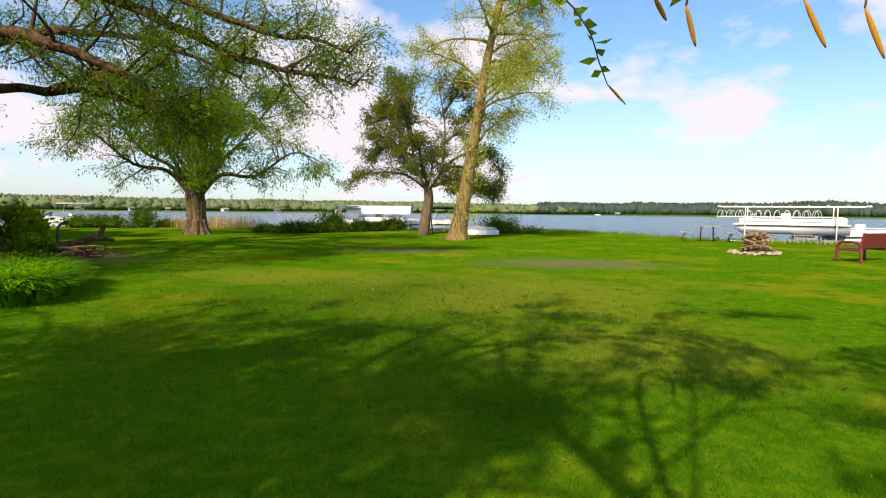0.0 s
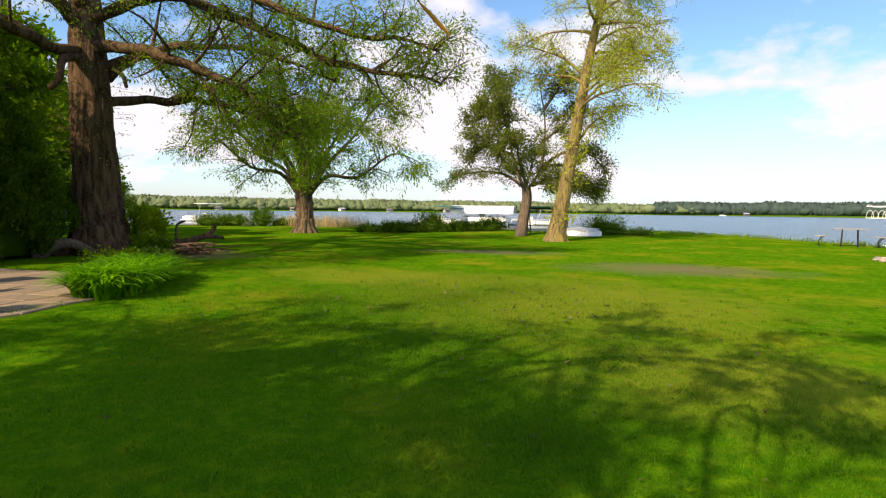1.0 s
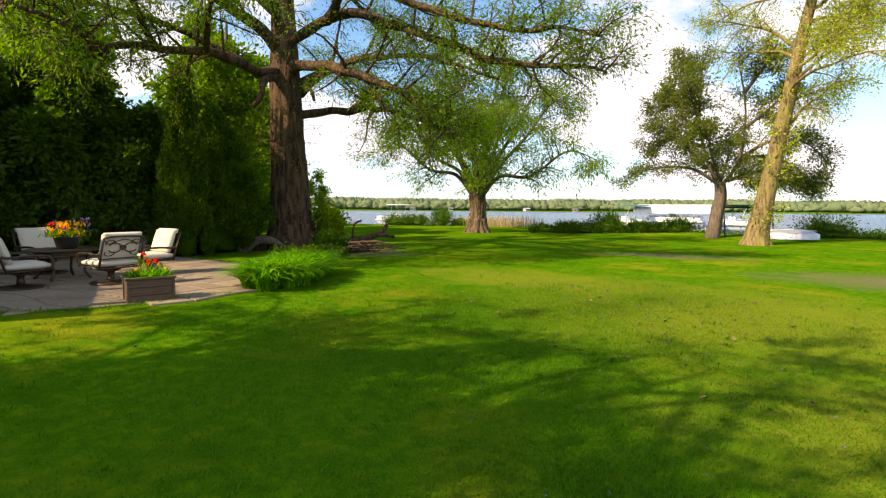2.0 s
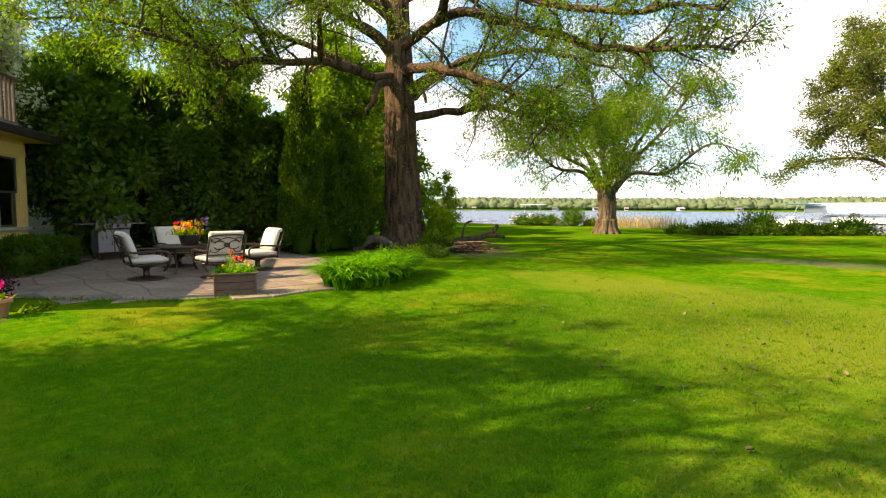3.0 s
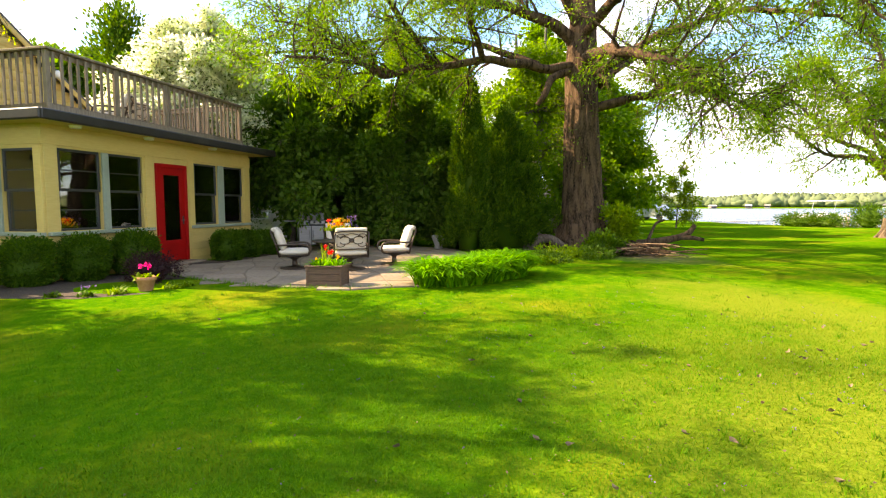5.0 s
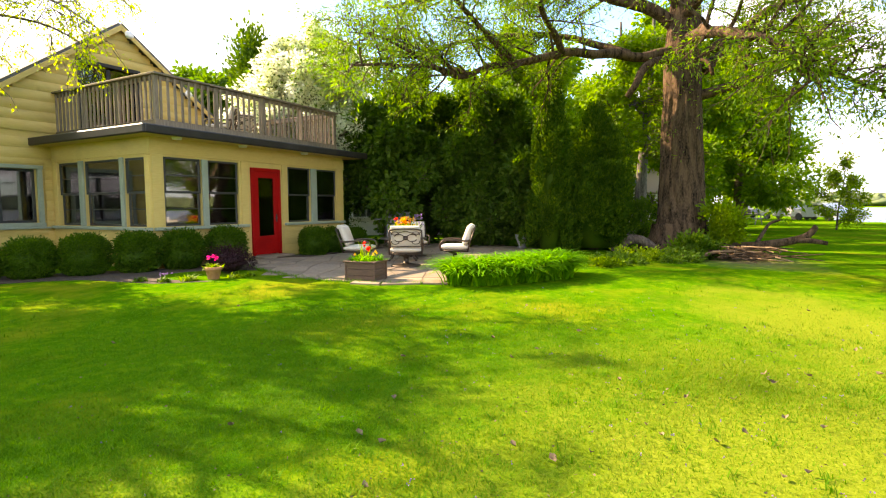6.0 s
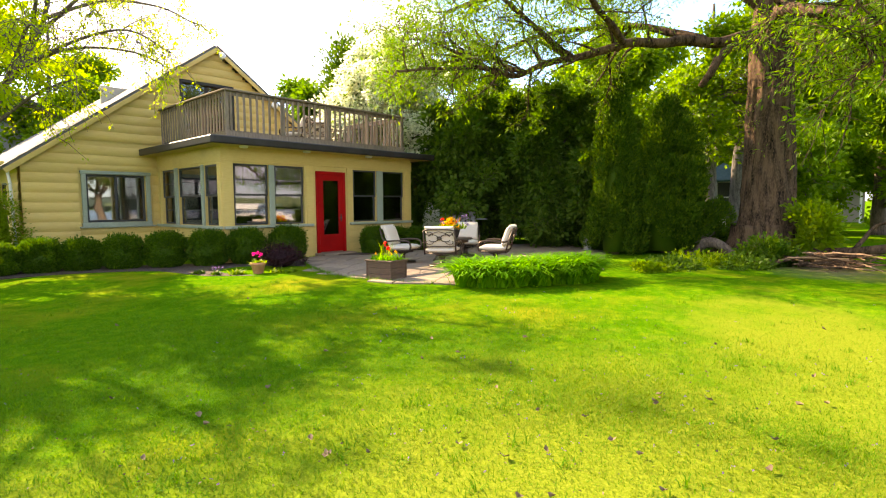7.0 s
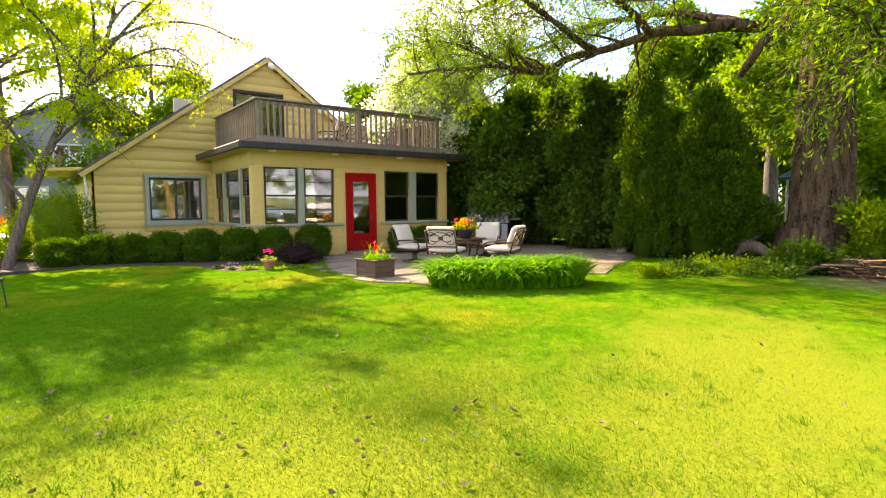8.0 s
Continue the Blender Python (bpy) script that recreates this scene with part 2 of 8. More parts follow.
HUTROOF = surface("dark_green_roofing", (0.03, 0.07, 0.07), (0.05, 0.10, 0.10), None, 0.8, grain=(9, 9, 20), bump=0.3, depth=0.008)
MULCH = surface("dark_mulch", (0.035, 0.022, 0.014), (0.09, 0.06, 0.04), (0.05, 0.045, 0.02), 0.95, grain=(30, 30, 30), bump=1.0, depth=0.03)
CUSHION = surface("cream_cushion_cloth", (0.55, 0.49, 0.39), (0.63, 0.57, 0.47), (0.46, 0.40, 0.32), 0.9, grain=(60, 60, 60), bump=0.2, depth=0.003)
BRONZE = surface("dark_bronze_metal", (0.05, 0.035, 0.025), (0.09, 0.065, 0.045), (0.12, 0.09, 0.06), 0.45, 0.6, grain=(20, 20, 20), bump=0.15, depth=0.002)
STEEL = surface("brushed_steel", (0.22, 0.215, 0.21), (0.30, 0.29, 0.285), (0.18, 0.18, 0.175), 0.55, 0.9, grain=(4, 60, 60), bump=0.1, depth=0.001)
BLACK = surface("black_enamel", (0.015, 0.015, 0.016), (0.03, 0.03, 0.03), None, 0.35, grain=(20, 20, 20), bump=0.1, depth=0.002)
TERRA = surface("terracotta", (0.42, 0.17, 0.08), (0.52, 0.24, 0.12), (0.5, 0.35, 0.25), 0.85, grain=(18, 18, 18), bump=0.2, depth=0.003)
TUBWOOD = surface("old_brown_tub_wood", (0.085, 0.048, 0.03), (0.14, 0.08, 0.05), (0.06, 0.036, 0.025), 0.8, grain=(6, 6, 50), bump=0.5, depth=0.006, piece=0.12)
BENCHRED = surface("maroon_bench_paint", (0.14, 0.014, 0.018), (0.19, 0.022, 0.026), (0.10, 0.016, 0.018), 0.5, grain=(8, 40, 40), bump=0.2, depth=0.004)
GREYWOOD = surface("grey_dock_wood", (0.22, 0.20, 0.18), (0.34, 0.31, 0.28), (0.16, 0.14, 0.13), 0.85, grain=(5, 40, 40), bump=0.4, depth=0.005)
ROCK = surface("pale_field_stone", (0.30, 0.24, 0.19), (0.46, 0.38, 0.31), (0.20, 0.17, 0.15), 0.9, grain=(12, 12, 12), bump=0.6, depth=0.02, piece=0.25)
FIREWOOD = surface("dry_firewood", (0.24, 0.14, 0.07), (0.38, 0.25, 0.14), (0.12, 0.08, 0.05), 0.9, grain=(40, 40, 6), bump=0.5, depth=0.01, piece=0.2)
CANVAS = surface("white_canopy_canvas", (0.72, 0.73, 0.72), (0.8, 0.8, 0.78), (0.6, 0.62, 0.62), 0.7, grain=(5, 5, 5), bump=0.1, depth=0.01)
TEAL = surface("blue_green_canvas", (0.03, 0.17, 0.20), (0.05, 0.22, 0.25), None, 0.7, grain=(5, 5, 5), bump=0.1, depth=0.01)
ALU = surface("dull_aluminium", (0.5, 0.52, 0.54), (0.62, 0.63, 0.65), (0.42, 0.44, 0.46), 0.4, 0.7, grain=(10, 10, 10), bump=0.1, depth=0.003)
GREYSIDE = surface("grey_house_siding", (0.30, 0.29, 0.32), (0.36, 0.35, 0.38), (0.26, 0.25, 0.27), 0.7, grain=(2, 2, 40), bump=0.2, depth=0.01)
WARMSIDE = surface("warm_grey_siding", (0.30, 0.26, 0.21), (0.36, 0.32, 0.26), None, 0.7, grain=(2, 2, 40), bump=0.2, depth=0.01)
CREAMSIDE = surface("pale_house_siding", (0.60, 0.57, 0.48), (0.66, 0.63, 0.54), None, 0.7, grain=(2, 2, 40), bump=0.2, depth=0.01)
TANROOF = surface("tan_roof_shingles", (0.24, 0.17, 0.14), (0.33, 0.25, 0.21), (0.2, 0.15, 0.13), 0.9, grain=(10, 10, 20), bump=0.4, depth=0.01)
PAPER = surface("dry_leaf", (0.09, 0.058, 0.026), (0.20, 0.14, 0.07), None, 0.8, grain=(20, 20, 20), bump=0.2, depth=0.003, piece=0.4)
BIGBARK = make_bark("furrowed_bark", (0.012, 0.008, 0.006), (0.125, 0.078, 0.046), None, 1.0, 1.0)
WILLOWBARK = make_bark("knotted_willow_bark", (0.03, 0.022, 0.015), (0.16, 0.115, 0.075), None, 0.8, 1.0)
COTTONBARK = make_bark("lichen_covered_bark", (0.06, 0.045, 0.02), (0.25, 0.185, 0.085), (0.24, 0.21, 0.05), 1.3, 0.9)
BROWNBARK = make_bark("brown_bark", (0.06, 0.045, 0.035), (0.17, 0.13, 0.10), None, 2.0, 0.6)
GREYBARK = make_bark("grey_bark", (0.06, 0.054, 0.046), (0.17, 0.155, 0.135), None, 2.0, 0.5)
LEAF_BIG = leafy("young_willow_leaves", (0.045, 0.108, 0.005), (0.108, 0.205, 0.010), (0.24, 0.345, 0.026), 0.52)
LEAF_WILLOW = leafy("weeping_willow_leaves", (0.045, 0.115, 0.004), (0.115, 0.215, 0.007), (0.24, 0.34, 0.016), 0.5)
LEAF_COTTON = leafy("sparse_spring_leaves", (0.17, 0.24, 0.012), (0.32, 0.38, 0.03), (0.52, 0.54, 0.14), 0.5)
LEAF_JUNIPER = leafy("juniper_sprays", (0.045, 0.07, 0.014), (0.11, 0.145, 0.022), (0.26, 0.30, 0.045), 0.4, 0.7)
LEAF_CEDAR = leafy("arborvitae_sprays", (0.020, 0.058, 0.003), (0.05, 0.11, 0.006), (0.16, 0.235, 0.014), 0.35, 0.6, 1.6)
LEAF_DARK = leafy("dark_hedge_leaves", (0.022, 0.06, 0.004), (0.052, 0.118, 0.008), (0.14, 0.215, 0.018), 0.38, 0.5, 0.9)
LEAF_MID = leafy("mid_green_hedge_leaves", (0.036, 0.085, 0.008), (0.082, 0.155, 0.018), (0.18, 0.265, 0.045), 0.42, 0.5, 0.9)
LEAF_BOX = leafy("boxwood_leaves", (0.018, 0.055, 0.003), (0.045, 0.105, 0.005), (0.13, 0.22, 0.010), 0.3, 0.5, 1.5)
LEAF_BIRCH = leafy("birch_leaves", (0.18, 0.27, 0.009), (0.29, 0.38, 0.014), (0.44, 0.50, 0.03), 0.66)
LEAF_LIGHT = leafy("bright_background_leaves", (0.065, 0.14, 0.007), (0.125, 0.22, 0.012), (0.23, 0.33, 0.02), 0.5)
LEAF_LILY = leafy("daylily_leaves", (0.035, 0.145, 0.001), (0.10, 0.29, 0.002), (0.25, 0.47, 0.004), 0.4, 0.7, 2.0)
LEAF_SHRUB = leafy("fresh_shrub_leaves", (0.07, 0.14, 0.004), (0.14, 0.23, 0.007), (0.26, 0.35, 0.015), 0.45)
BLOSSOM = leafy("white_blossom", (0.52, 0.55, 0.36), (0.68, 0.69, 0.52), (0.8, 0.8, 0.68), 0.5)
LEAF_PURPLE = leafy("purple_barberry_leaves", (0.018, 0.008, 0.009), (0.036, 0.014, 0.016), (0.065, 0.026, 0.028), 0.2)
LEAF_ORANGE = leafy("orange_shrub_leaves", (0.45, 0.14, 0.03), (0.6, 0.2, 0.04), (0.7, 0.3, 0.08), 0.4)
PINK = leafy("pink_petals", (0.55, 0.02, 0.18), (0.7, 0.04, 0.26), (0.8, 0.12, 0.4), 0.3)
REDPETAL = leafy("red_petals", (0.6, 0.01, 0.01), (0.75, 0.02, 0.015), (0.8, 0.05, 0.02), 0.3)
YELLOWPETAL = leafy("yellow_orange_petals", (0.7, 0.22, 0.02), (0.8, 0.45, 0.03), (0.8, 0.62, 0.05), 0.3)
PURPLEPETAL = leafy("violet_petals", (0.13, 0.07, 0.20), (0.20, 0.12, 0.29), (0.30, 0.21, 0.38), 0.3)
REED = leafy("dry_reeds", (0.30, 0.22, 0.09), (0.42, 0.32, 0.15), (0.5, 0.42, 0.24), 0.3)
CATKIN = leafy("birch_catkins", (0.40, 0.20, 0.03), (0.55, 0.30, 0.05), (0.65, 0.42, 0.08), 0.35)
# distance haze is mixed into both woods' colours: pale green, bluish dark
HAZYGREEN = leafy("hazy_spring_woods", (0.105, 0.145, 0.07), (0.135, 0.175, 0.085), (0.175, 0.205, 0.11), 0.1, 0.9, 0.02)
HAZYDARK = leafy("hazy_dark_woods", (0.040, 0.066, 0.058), (0.052, 0.082, 0.070), (0.066, 0.098, 0.080), 0.1, 0.9, 0.02)
BLUEHAZE = surface("far_slope_earth", (0.10, 0.13, 0.06), (0.14, 0.16, 0.08), None, 0.9, grain=(0.1, 0.1, 0.1), bump=0)

# ---- shapes ----


class Shape:
    """Vertices and faces that become one mesh."""

    def __init__(self):
        self.v, self.f = [], []

    def add(self, verts, faces, m=None):
        k = len(self.v)
        for p in verts:
            self.v.append(tuple(m @ Vector(p)) if m is not None else tuple(p))
        self.f += [tuple(i + k for i in q) for q in faces]
        return self

    def box(self, c, s, ch=0.0, m=None):
        """A box with centre c and size s; ch: the width of its worn edges."""
        x, y, z = s[0] / 2, s[1] / 2, s[2] / 2
        if ch <= 0:
            vs = [(sx * x, sy * y, sz * z) for sx in (-1, 1) for sy in (-1, 1) for sz in (-1, 1)]
            fs = [(0, 1, 3, 2), (4, 6, 7, 5), (0, 4, 5, 1), (2, 3, 7, 6), (0, 2, 6, 4), (1, 5, 7, 3)]
        else:
            ch = min(ch, x * 0.9, y * 0.9, z * 0.9)
            vs, at = [], {}
            for i, (sx, sy, sz) in enumerate([(a, b, c2) for a in (-1, 1) for b in (-1, 1) for c2 in (-1, 1)]):
                for axis in range(3):
                    q = [sx * (x - ch), sy * (y - ch), sz * (z - ch)]
                    q[axis] = (sx * x, sy * y, sz * z)[axis]
                    at[(sx, sy, sz, axis)] = len(vs)
                    vs.append(tuple(q))
            fs = []
            for axis in range(3):
                for sg in (-1, 1):
                    o = [(-1, -1), (1, -1), (1, 1), (-1, 1)]
                    q = []
                    for u, w in o:
                        k = [u, w]
                        k.insert(axis, sg)
                        q.append(at[(*k, axis)])
                    flip = (sg == 1) == (axis == 1)
                    fs.append(tuple(q[::-1]) if flip else tuple(q))
            for axis in range(3):
                a, b = [i for i in range(3) if i != axis]
                for sa in (-1, 1):
                    for sb in (-1, 1):
                        k0, k1 = [0, 0, 0], [0, 0, 0]
                        k0[axis], k1[axis] = -1, 1
                        k0[a] = k1[a] = sa
                        k0[b] = k1[b] = sb
                        fs.append((at[(*k0, a)], at[(*k1, a)], at[(*k1, b)], at[(*k0, b)]))
            for sx in (-1, 1):
                for sy in (-1, 1):
                    for sz in (-1, 1):
                        fs.append(tuple(at[(sx, sy, sz, ax)] for ax in range(3)))
        vs = [(a + c[0], b + c[1], d + c[2]) for a, b, d in vs]
        return self.add(vs, fs, m)

    def tube(self, pts, radii, n=8, rough=0.0, m=None, cap=True, flat=1.0):
        """A tube along points with a radius at each; rough makes its skin uneven."""
        pts = [Vector(p) for p in pts]
        k = len(pts)
        if isinstance(radii, (int, float)):
            radii = [radii] * k
        tang = [(pts[min(i + 1, k - 1)] - pts[max(i - 1, 0)]).normalized() for i in range(k)]
        ref = Vector((1, 0, 0)) if abs(tang[0].x) < 0.8 else Vector((0, 1, 0))
        side = (ref - tang[0] * ref.dot(tang[0])).normalized()
        vs, fs = [], []
        for i in range(k):
            side = side - tang[i] * side.dot(tang[i])
            side = side.normalized() if side.length > 1e-6 else tang[i].orthogonal().normalized()
            up = tang[i].cross(side)
            for j in range(n):
                a = 2 * math.pi * j / n
                r = radii[i]
                if rough:
                    r *= 1 + rough * noise.noise(Vector((math.cos(a) * 1.7, math.sin(a) * 1.7, pts[i].z * 0.6 + pts[0].x * 3))) + rough * 0.5 * math.sin(a * 5 + pts[i].z * 0.7)
                vs.append(pts[i] + side * (math.cos(a) * r) + up * (math.sin(a) * r * flat))
        for i in range(k - 1):
            for j in range(n):
                a, b = i * n + j, i * n + (j + 1) % n
                fs.append((a, b, b + n, a + n))
        if cap:
            fs.append(tuple(range(n))[::-1])
            fs.append(tuple(range((k - 1) * n, k * n)))
        return self.add(vs, fs, m)

    def lathe(self, prof, n=20, m=None):
        """A turned body: radius and height pairs from the bottom to the top."""
        vs = [(r * math.cos(2 * math.pi * j / n), r * math.sin(2 * math.pi * j / n), z) for r, z in prof for j in range(n)]
        fs = [(i * n + j, i * n + (j + 1) % n, (i + 1) * n + (j + 1) % n, (i + 1) * n + j) for i in range(len(prof) - 1) for j in range(n)]
        fs += [tuple(range(n))[::-1], tuple(range((len(prof) - 1) * n, len(prof) * n))]
        return self.add(vs, fs, m)

    def prism(self, poly, z0, z1, m=None):
        """An upright body over a polygon, counter-clockwise."""
        n = len(poly)
        vs = [(x, y, z0) for x, y in poly] + [(x, y, z1) for x, y in poly]
        fs = [tuple(range(n))[::-1], tuple(range(n, 2 * n))] + [(i, (i + 1) % n, n + (i + 1) % n, n + i) for i in range(n)]
        return self.add(vs, fs, m)

    def pillow(self, c, s, m=None, n=10, puff=0.6):
        """A soft cushion: a box with swollen faces and round edges."""
        vs, fs = [], []
        for i in range(n + 1):
            for j in range(n + 1):
                u, w = 2 * i / n - 1, 2 * j / n - 1
                e = (1 - abs(u) ** 4) * (1 - abs(w) ** 4)
                h = s[2] / 2 * (0.35 + 0.65 * e ** puff)
                kx, ky = math.copysign(abs(u) ** 0.85, u), math.copysign(abs(w) ** 0.85, w)
                vs += [(c[0] + kx * s[0] / 2, c[1] + ky * s[1] / 2, c[2] + h), (c[0] + kx * s[0] / 2, c[1] + ky * s[1] / 2, c[2] - h)]
        at = lambda i, j, k: 2 * (i * (n + 1) + j) + k
        for i in range(n):
            for j in range(n):
                fs += [(at(i, j, 0), at(i + 1, j, 0), at(i + 1, j + 1, 0), at(i, j + 1, 0)), (at(i, j, 1), at(i, j + 1, 1), at(i + 1, j + 1, 1), at(i + 1, j, 1))]
        for i in range(n):
            fs += [(at(i, 0, 0), at(i, 0, 1), at(i + 1, 0, 1), at(i + 1, 0, 0)), (at(i, n, 0), at(i + 1, n, 0), at(i + 1, n, 1), at(i, n, 1)), (at(0, i, 0), at(0, i + 1, 0), at(0, i + 1, 1), at(0, i, 1)), (at(n, i, 0), at(n, i, 1), at(n, i + 1, 1), at(n, i + 1, 0))]
        return self.add(vs, fs, m)

    def mesh(self, name, mat, smooth=False):
        me = bpy.data.meshes.new(name)
        me.from_pydata(self.v, [], self.f)
        me.materials.append(mat)
        if smooth:
            me.polygons.foreach_set("use_smooth", [True] * len(me.polygons))
        me.update()
        return me


def part(name, shape, mat, parent=None, label="", smooth=False, kind="", m=None):
    """One mesh object, under a thing or a part where parent is given."""
    me = shape if isinstance(shape, bpy.types.Mesh) else shape.mesh(name, mat, smooth)
    ob = new(name, me)
    ob.parent = parent
    if m is not None:
        ob.matrix_basis = m
    return tagged(ob, label=label, kind=kind)


def thing(name, m, label, category, group="", kind=""):
    ob = new(name)
    ob.empty_display_size = 0.2
    ob.matrix_basis = m
    return tagged(ob, label, category, group, kind)


def raw_mesh(name, verts, faces4, mat, smooth=False):
    """A mesh of loose quads from arrays."""
    me = bpy.data.meshes.new(name)
    nv, nf = len(verts), len(faces4)
    me.vertices.add(nv)
    me.vertices.foreach_set("co", np.asarray(verts, dtype=np.float32).ravel())
    me.loops.add(nf * faces4.shape[1])
    me.loops.foreach_set("vertex_index", np.asarray(faces4, dtype=np.int32).ravel())
    me.polygons.add(nf)
    me.polygons.foreach_set("loop_start", np.arange(0, nf * faces4.shape[1], faces4.shape[1], dtype=np.int32))
    if smooth:
        me.polygons.foreach_set("use_smooth", np.ones(nf, dtype=bool))
    me.materials.append(mat)
    me.update(calc_edges=True)
    return me


RNG = np.random.default_rng(7)


def unit(a):
    return a / np.maximum(np.linalg.norm(a, axis=1, keepdims=True), 1e-9)


def leaf_mesh(name, P, D, size, mat, width=0.5, face=None, curl=0.12):
    """Leaves at the places P, pointing along D: each a folded diamond of its own."""
    n = len(P)
    D = unit(np.asarray(D, dtype=float))
    N = RNG.normal(size=(n, 3)) if face is None else face + RNG.normal(size=(n, 3)) * 0.35
    S = unit(np.cross(D, N))
    N = unit(np.cross(S, D))
    size = np.broadcast_to(np.asarray(size, dtype=float), (n,))[:, None]
    mid = P + D * size * 0.45 - N * size * curl
    V = np.stack([P, mid - S * size * width * 0.5, P + D * size, mid + S * size * width * 0.5], 1).reshape(-1, 3)
    F = np.arange(4 * n).reshape(n, 4)
    return raw_mesh(name, V, F, mat)


def blade_mesh(name, P, az, length, lean, width, mat, seg=3, arch=1.0):
    """Long blades that rise at P and arch over in the direction az."""
    n = len(P)
    ax = np.stack([np.cos(az), np.sin(az), np.zeros(n)], 1)
    sd = np.stack([-np.sin(az), np.cos(az), np.zeros(n)], 1)
    rows = []
    for i in range(seg + 1):
        s = i / seg
        ang = lean + arch * s * s
        r = length * s * np.sin(np.minimum(lean + arch * 0.45 * s, 2.2))
        z = length * s * np.cos(np.minimum(lean + arch * 0.5 * s, 2.0)) - length * 0.12 * arch * s ** 3
        c = P + ax * r[:, None] + np.array([0, 0, 1.0]) * z[:, None]
        w = (width * (1 - 0.85 * s ** 2) * 0.5)[:, None]
        rows += [c - sd * w, c + sd * w]
    V = np.stack(rows, 1).reshape(-1, 3)
    k = 2 * (seg + 1)
    base = (np.arange(n) * k)[:, None]
    F = np.concatenate([base + np.array([[2 * i, 2 * i + 1, 2 * i + 3, 2 * i + 2]]) for i in range(seg)], 0)
    return raw_mesh(name, V, F, mat)


def curve_through(pts, per=6):
    """A smooth run of places through the given ones."""
    p = [Vector(q) for q in pts]
    out = []
    for i in range(len(p) - 1):
        a, b, c, d = p[max(i - 1, 0)], p[i], p[i + 1], p[min(i + 2, len(p) - 1)]
        for j in range(per):
            t = j / per
            out.append(0.5 * (2 * b + (c - a) * t + (2 * a - 5 * b + 4 * c - d) * t * t + (3 * b - a - 3 * c + d) * t ** 3))
    return out + [p[-1]]


# ---- ground and lake ----
SHORE = [(-900, 640), (-300, 225), (-80, 66), (-45, 43), (-27, 38), (-21, 40.5), (-14, 40), (-8, 34.5), (0, 35), (6, 40), (10, 41), (13, 35.5), (15, 28.5), (19, 25), (30, 18), (60, 0), (200, -90), (900, -500)]
SX, SY = np.array([a for a, b in SHORE], float), np.array([b for a, b in SHORE], float)
LAKE = -0.55


def ease(a):
    a = np.clip(a, 0, 1)
    return a * a * (3 - 2 * a)


def ground_z(x, y):
    """The height of the lawn, the bank, the lake's bed and the far hills."""
    x, y = np.asarray(x, float), np.asarray(y, float)
    z = np.maximum(0.105 * ease((-2.4 - x) / 3.2), 0.10 * ease((y - 14) / 10))
    z = z + 0.015 * np.sin(x * 0.9 + 1.3) * np.sin(y * 0.7) * ease((np.hypot(x, y) - 2) / 6)
    past = y - np.interp(x, SX, SY)
    z = z + 0.22 * np.exp(-((x + 1.5) / 4.5) ** 2 - ((y - 31) / 3.0) ** 2)
    z = z - 1.9 * ease((past + 1.2) / 3.4)
    far = np.hypot(x, y) - 560 - 60 * np.sin(np.arctan2(x, y) * 3)
    return np.where(past > 5, np.maximum(z, -1.9 + 4.0 * ease((far + 20) / 60) + 5 * ease(far / 400)), z)


def lawn_at(x, y):
    return float(ground_z(x, y))


def build_ground():
    radii = np.concatenate([np.linspace(0, 48, 110), 48 * 1.09 ** np.arange(1, 50)])
    na = 300
    ang = np.linspace(0, 2 * np.pi, na, endpoint=False)
    X = radii[:, None] * np.cos(ang) + 0.0
    Y = radii[:, None] * np.sin(ang) + 8.0
    V = np.stack([X, Y, ground_z(X, Y)], 2).reshape(-1, 3)
    i, j = np.meshgrid(np.arange(len(radii) - 1), np.arange(na), indexing="ij")
    a = i * na + j
    b = i * na + (j + 1) % na
    F = np.stack([a, a + na, b + na, b], 2).reshape(-1, 4)
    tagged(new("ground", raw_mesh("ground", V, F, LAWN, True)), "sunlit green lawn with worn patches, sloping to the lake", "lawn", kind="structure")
    # the lake lies over its bed as one sheet
    w = Shape()
    w.add([(-2600, -1500, LAKE), (2600, -1500, LAKE), (2600, 2600, LAKE), (-2600, 2600, LAKE)], [(0, 1, 2, 3)])
    tagged(part("water", w, WATER), "wide blue lake with small ripples", "lake", kind="structure")


build_ground()
PATIO = [(-13.5, 3.95), (-9.4, 1.7), (-7.7, 2.75), (-6.6, 3.7), (-5.95, 4.5), (-5.62, 5.6), (-5.6, 6.5), (-6.4, 7.6), (-8.0, 9.0), (-10.5, 9.4), (-13.2, 9.6), (-15.4, 7.6), (-15.2, 4.6)]
PATIO_Z = 0.13


def inside(poly, x, y):
    """Which of the places x, y lie in a polygon."""
    x, y = np.asarray(x, float), np.asarray(y, float)
    hit = np.zeros(x.shape, bool)
    for (x0, y0), (x1, y1) in zip(poly, poly[1:] + poly[:1]):
        c = (y0 > y) != (y1 > y)
        t = x0 + (y - y0) * (x1 - x0) / ((y1 - y0) if y1 != y0 else 1e-9)
        hit ^= c & (x < t)
    return hit


# ---- the yellow cottage ----
HOUSE = pose(-8.118, 0.605, 0.06, 0, 0, 150.8)  # x along the glazed front, y into the house


def at_house(a, b, z=0.0):
    return HOUSE @ Vector((a, b, z))


house = thing("house", HOUSE, "pale yellow cottage with a glazed sunroom and roof deck", "house")


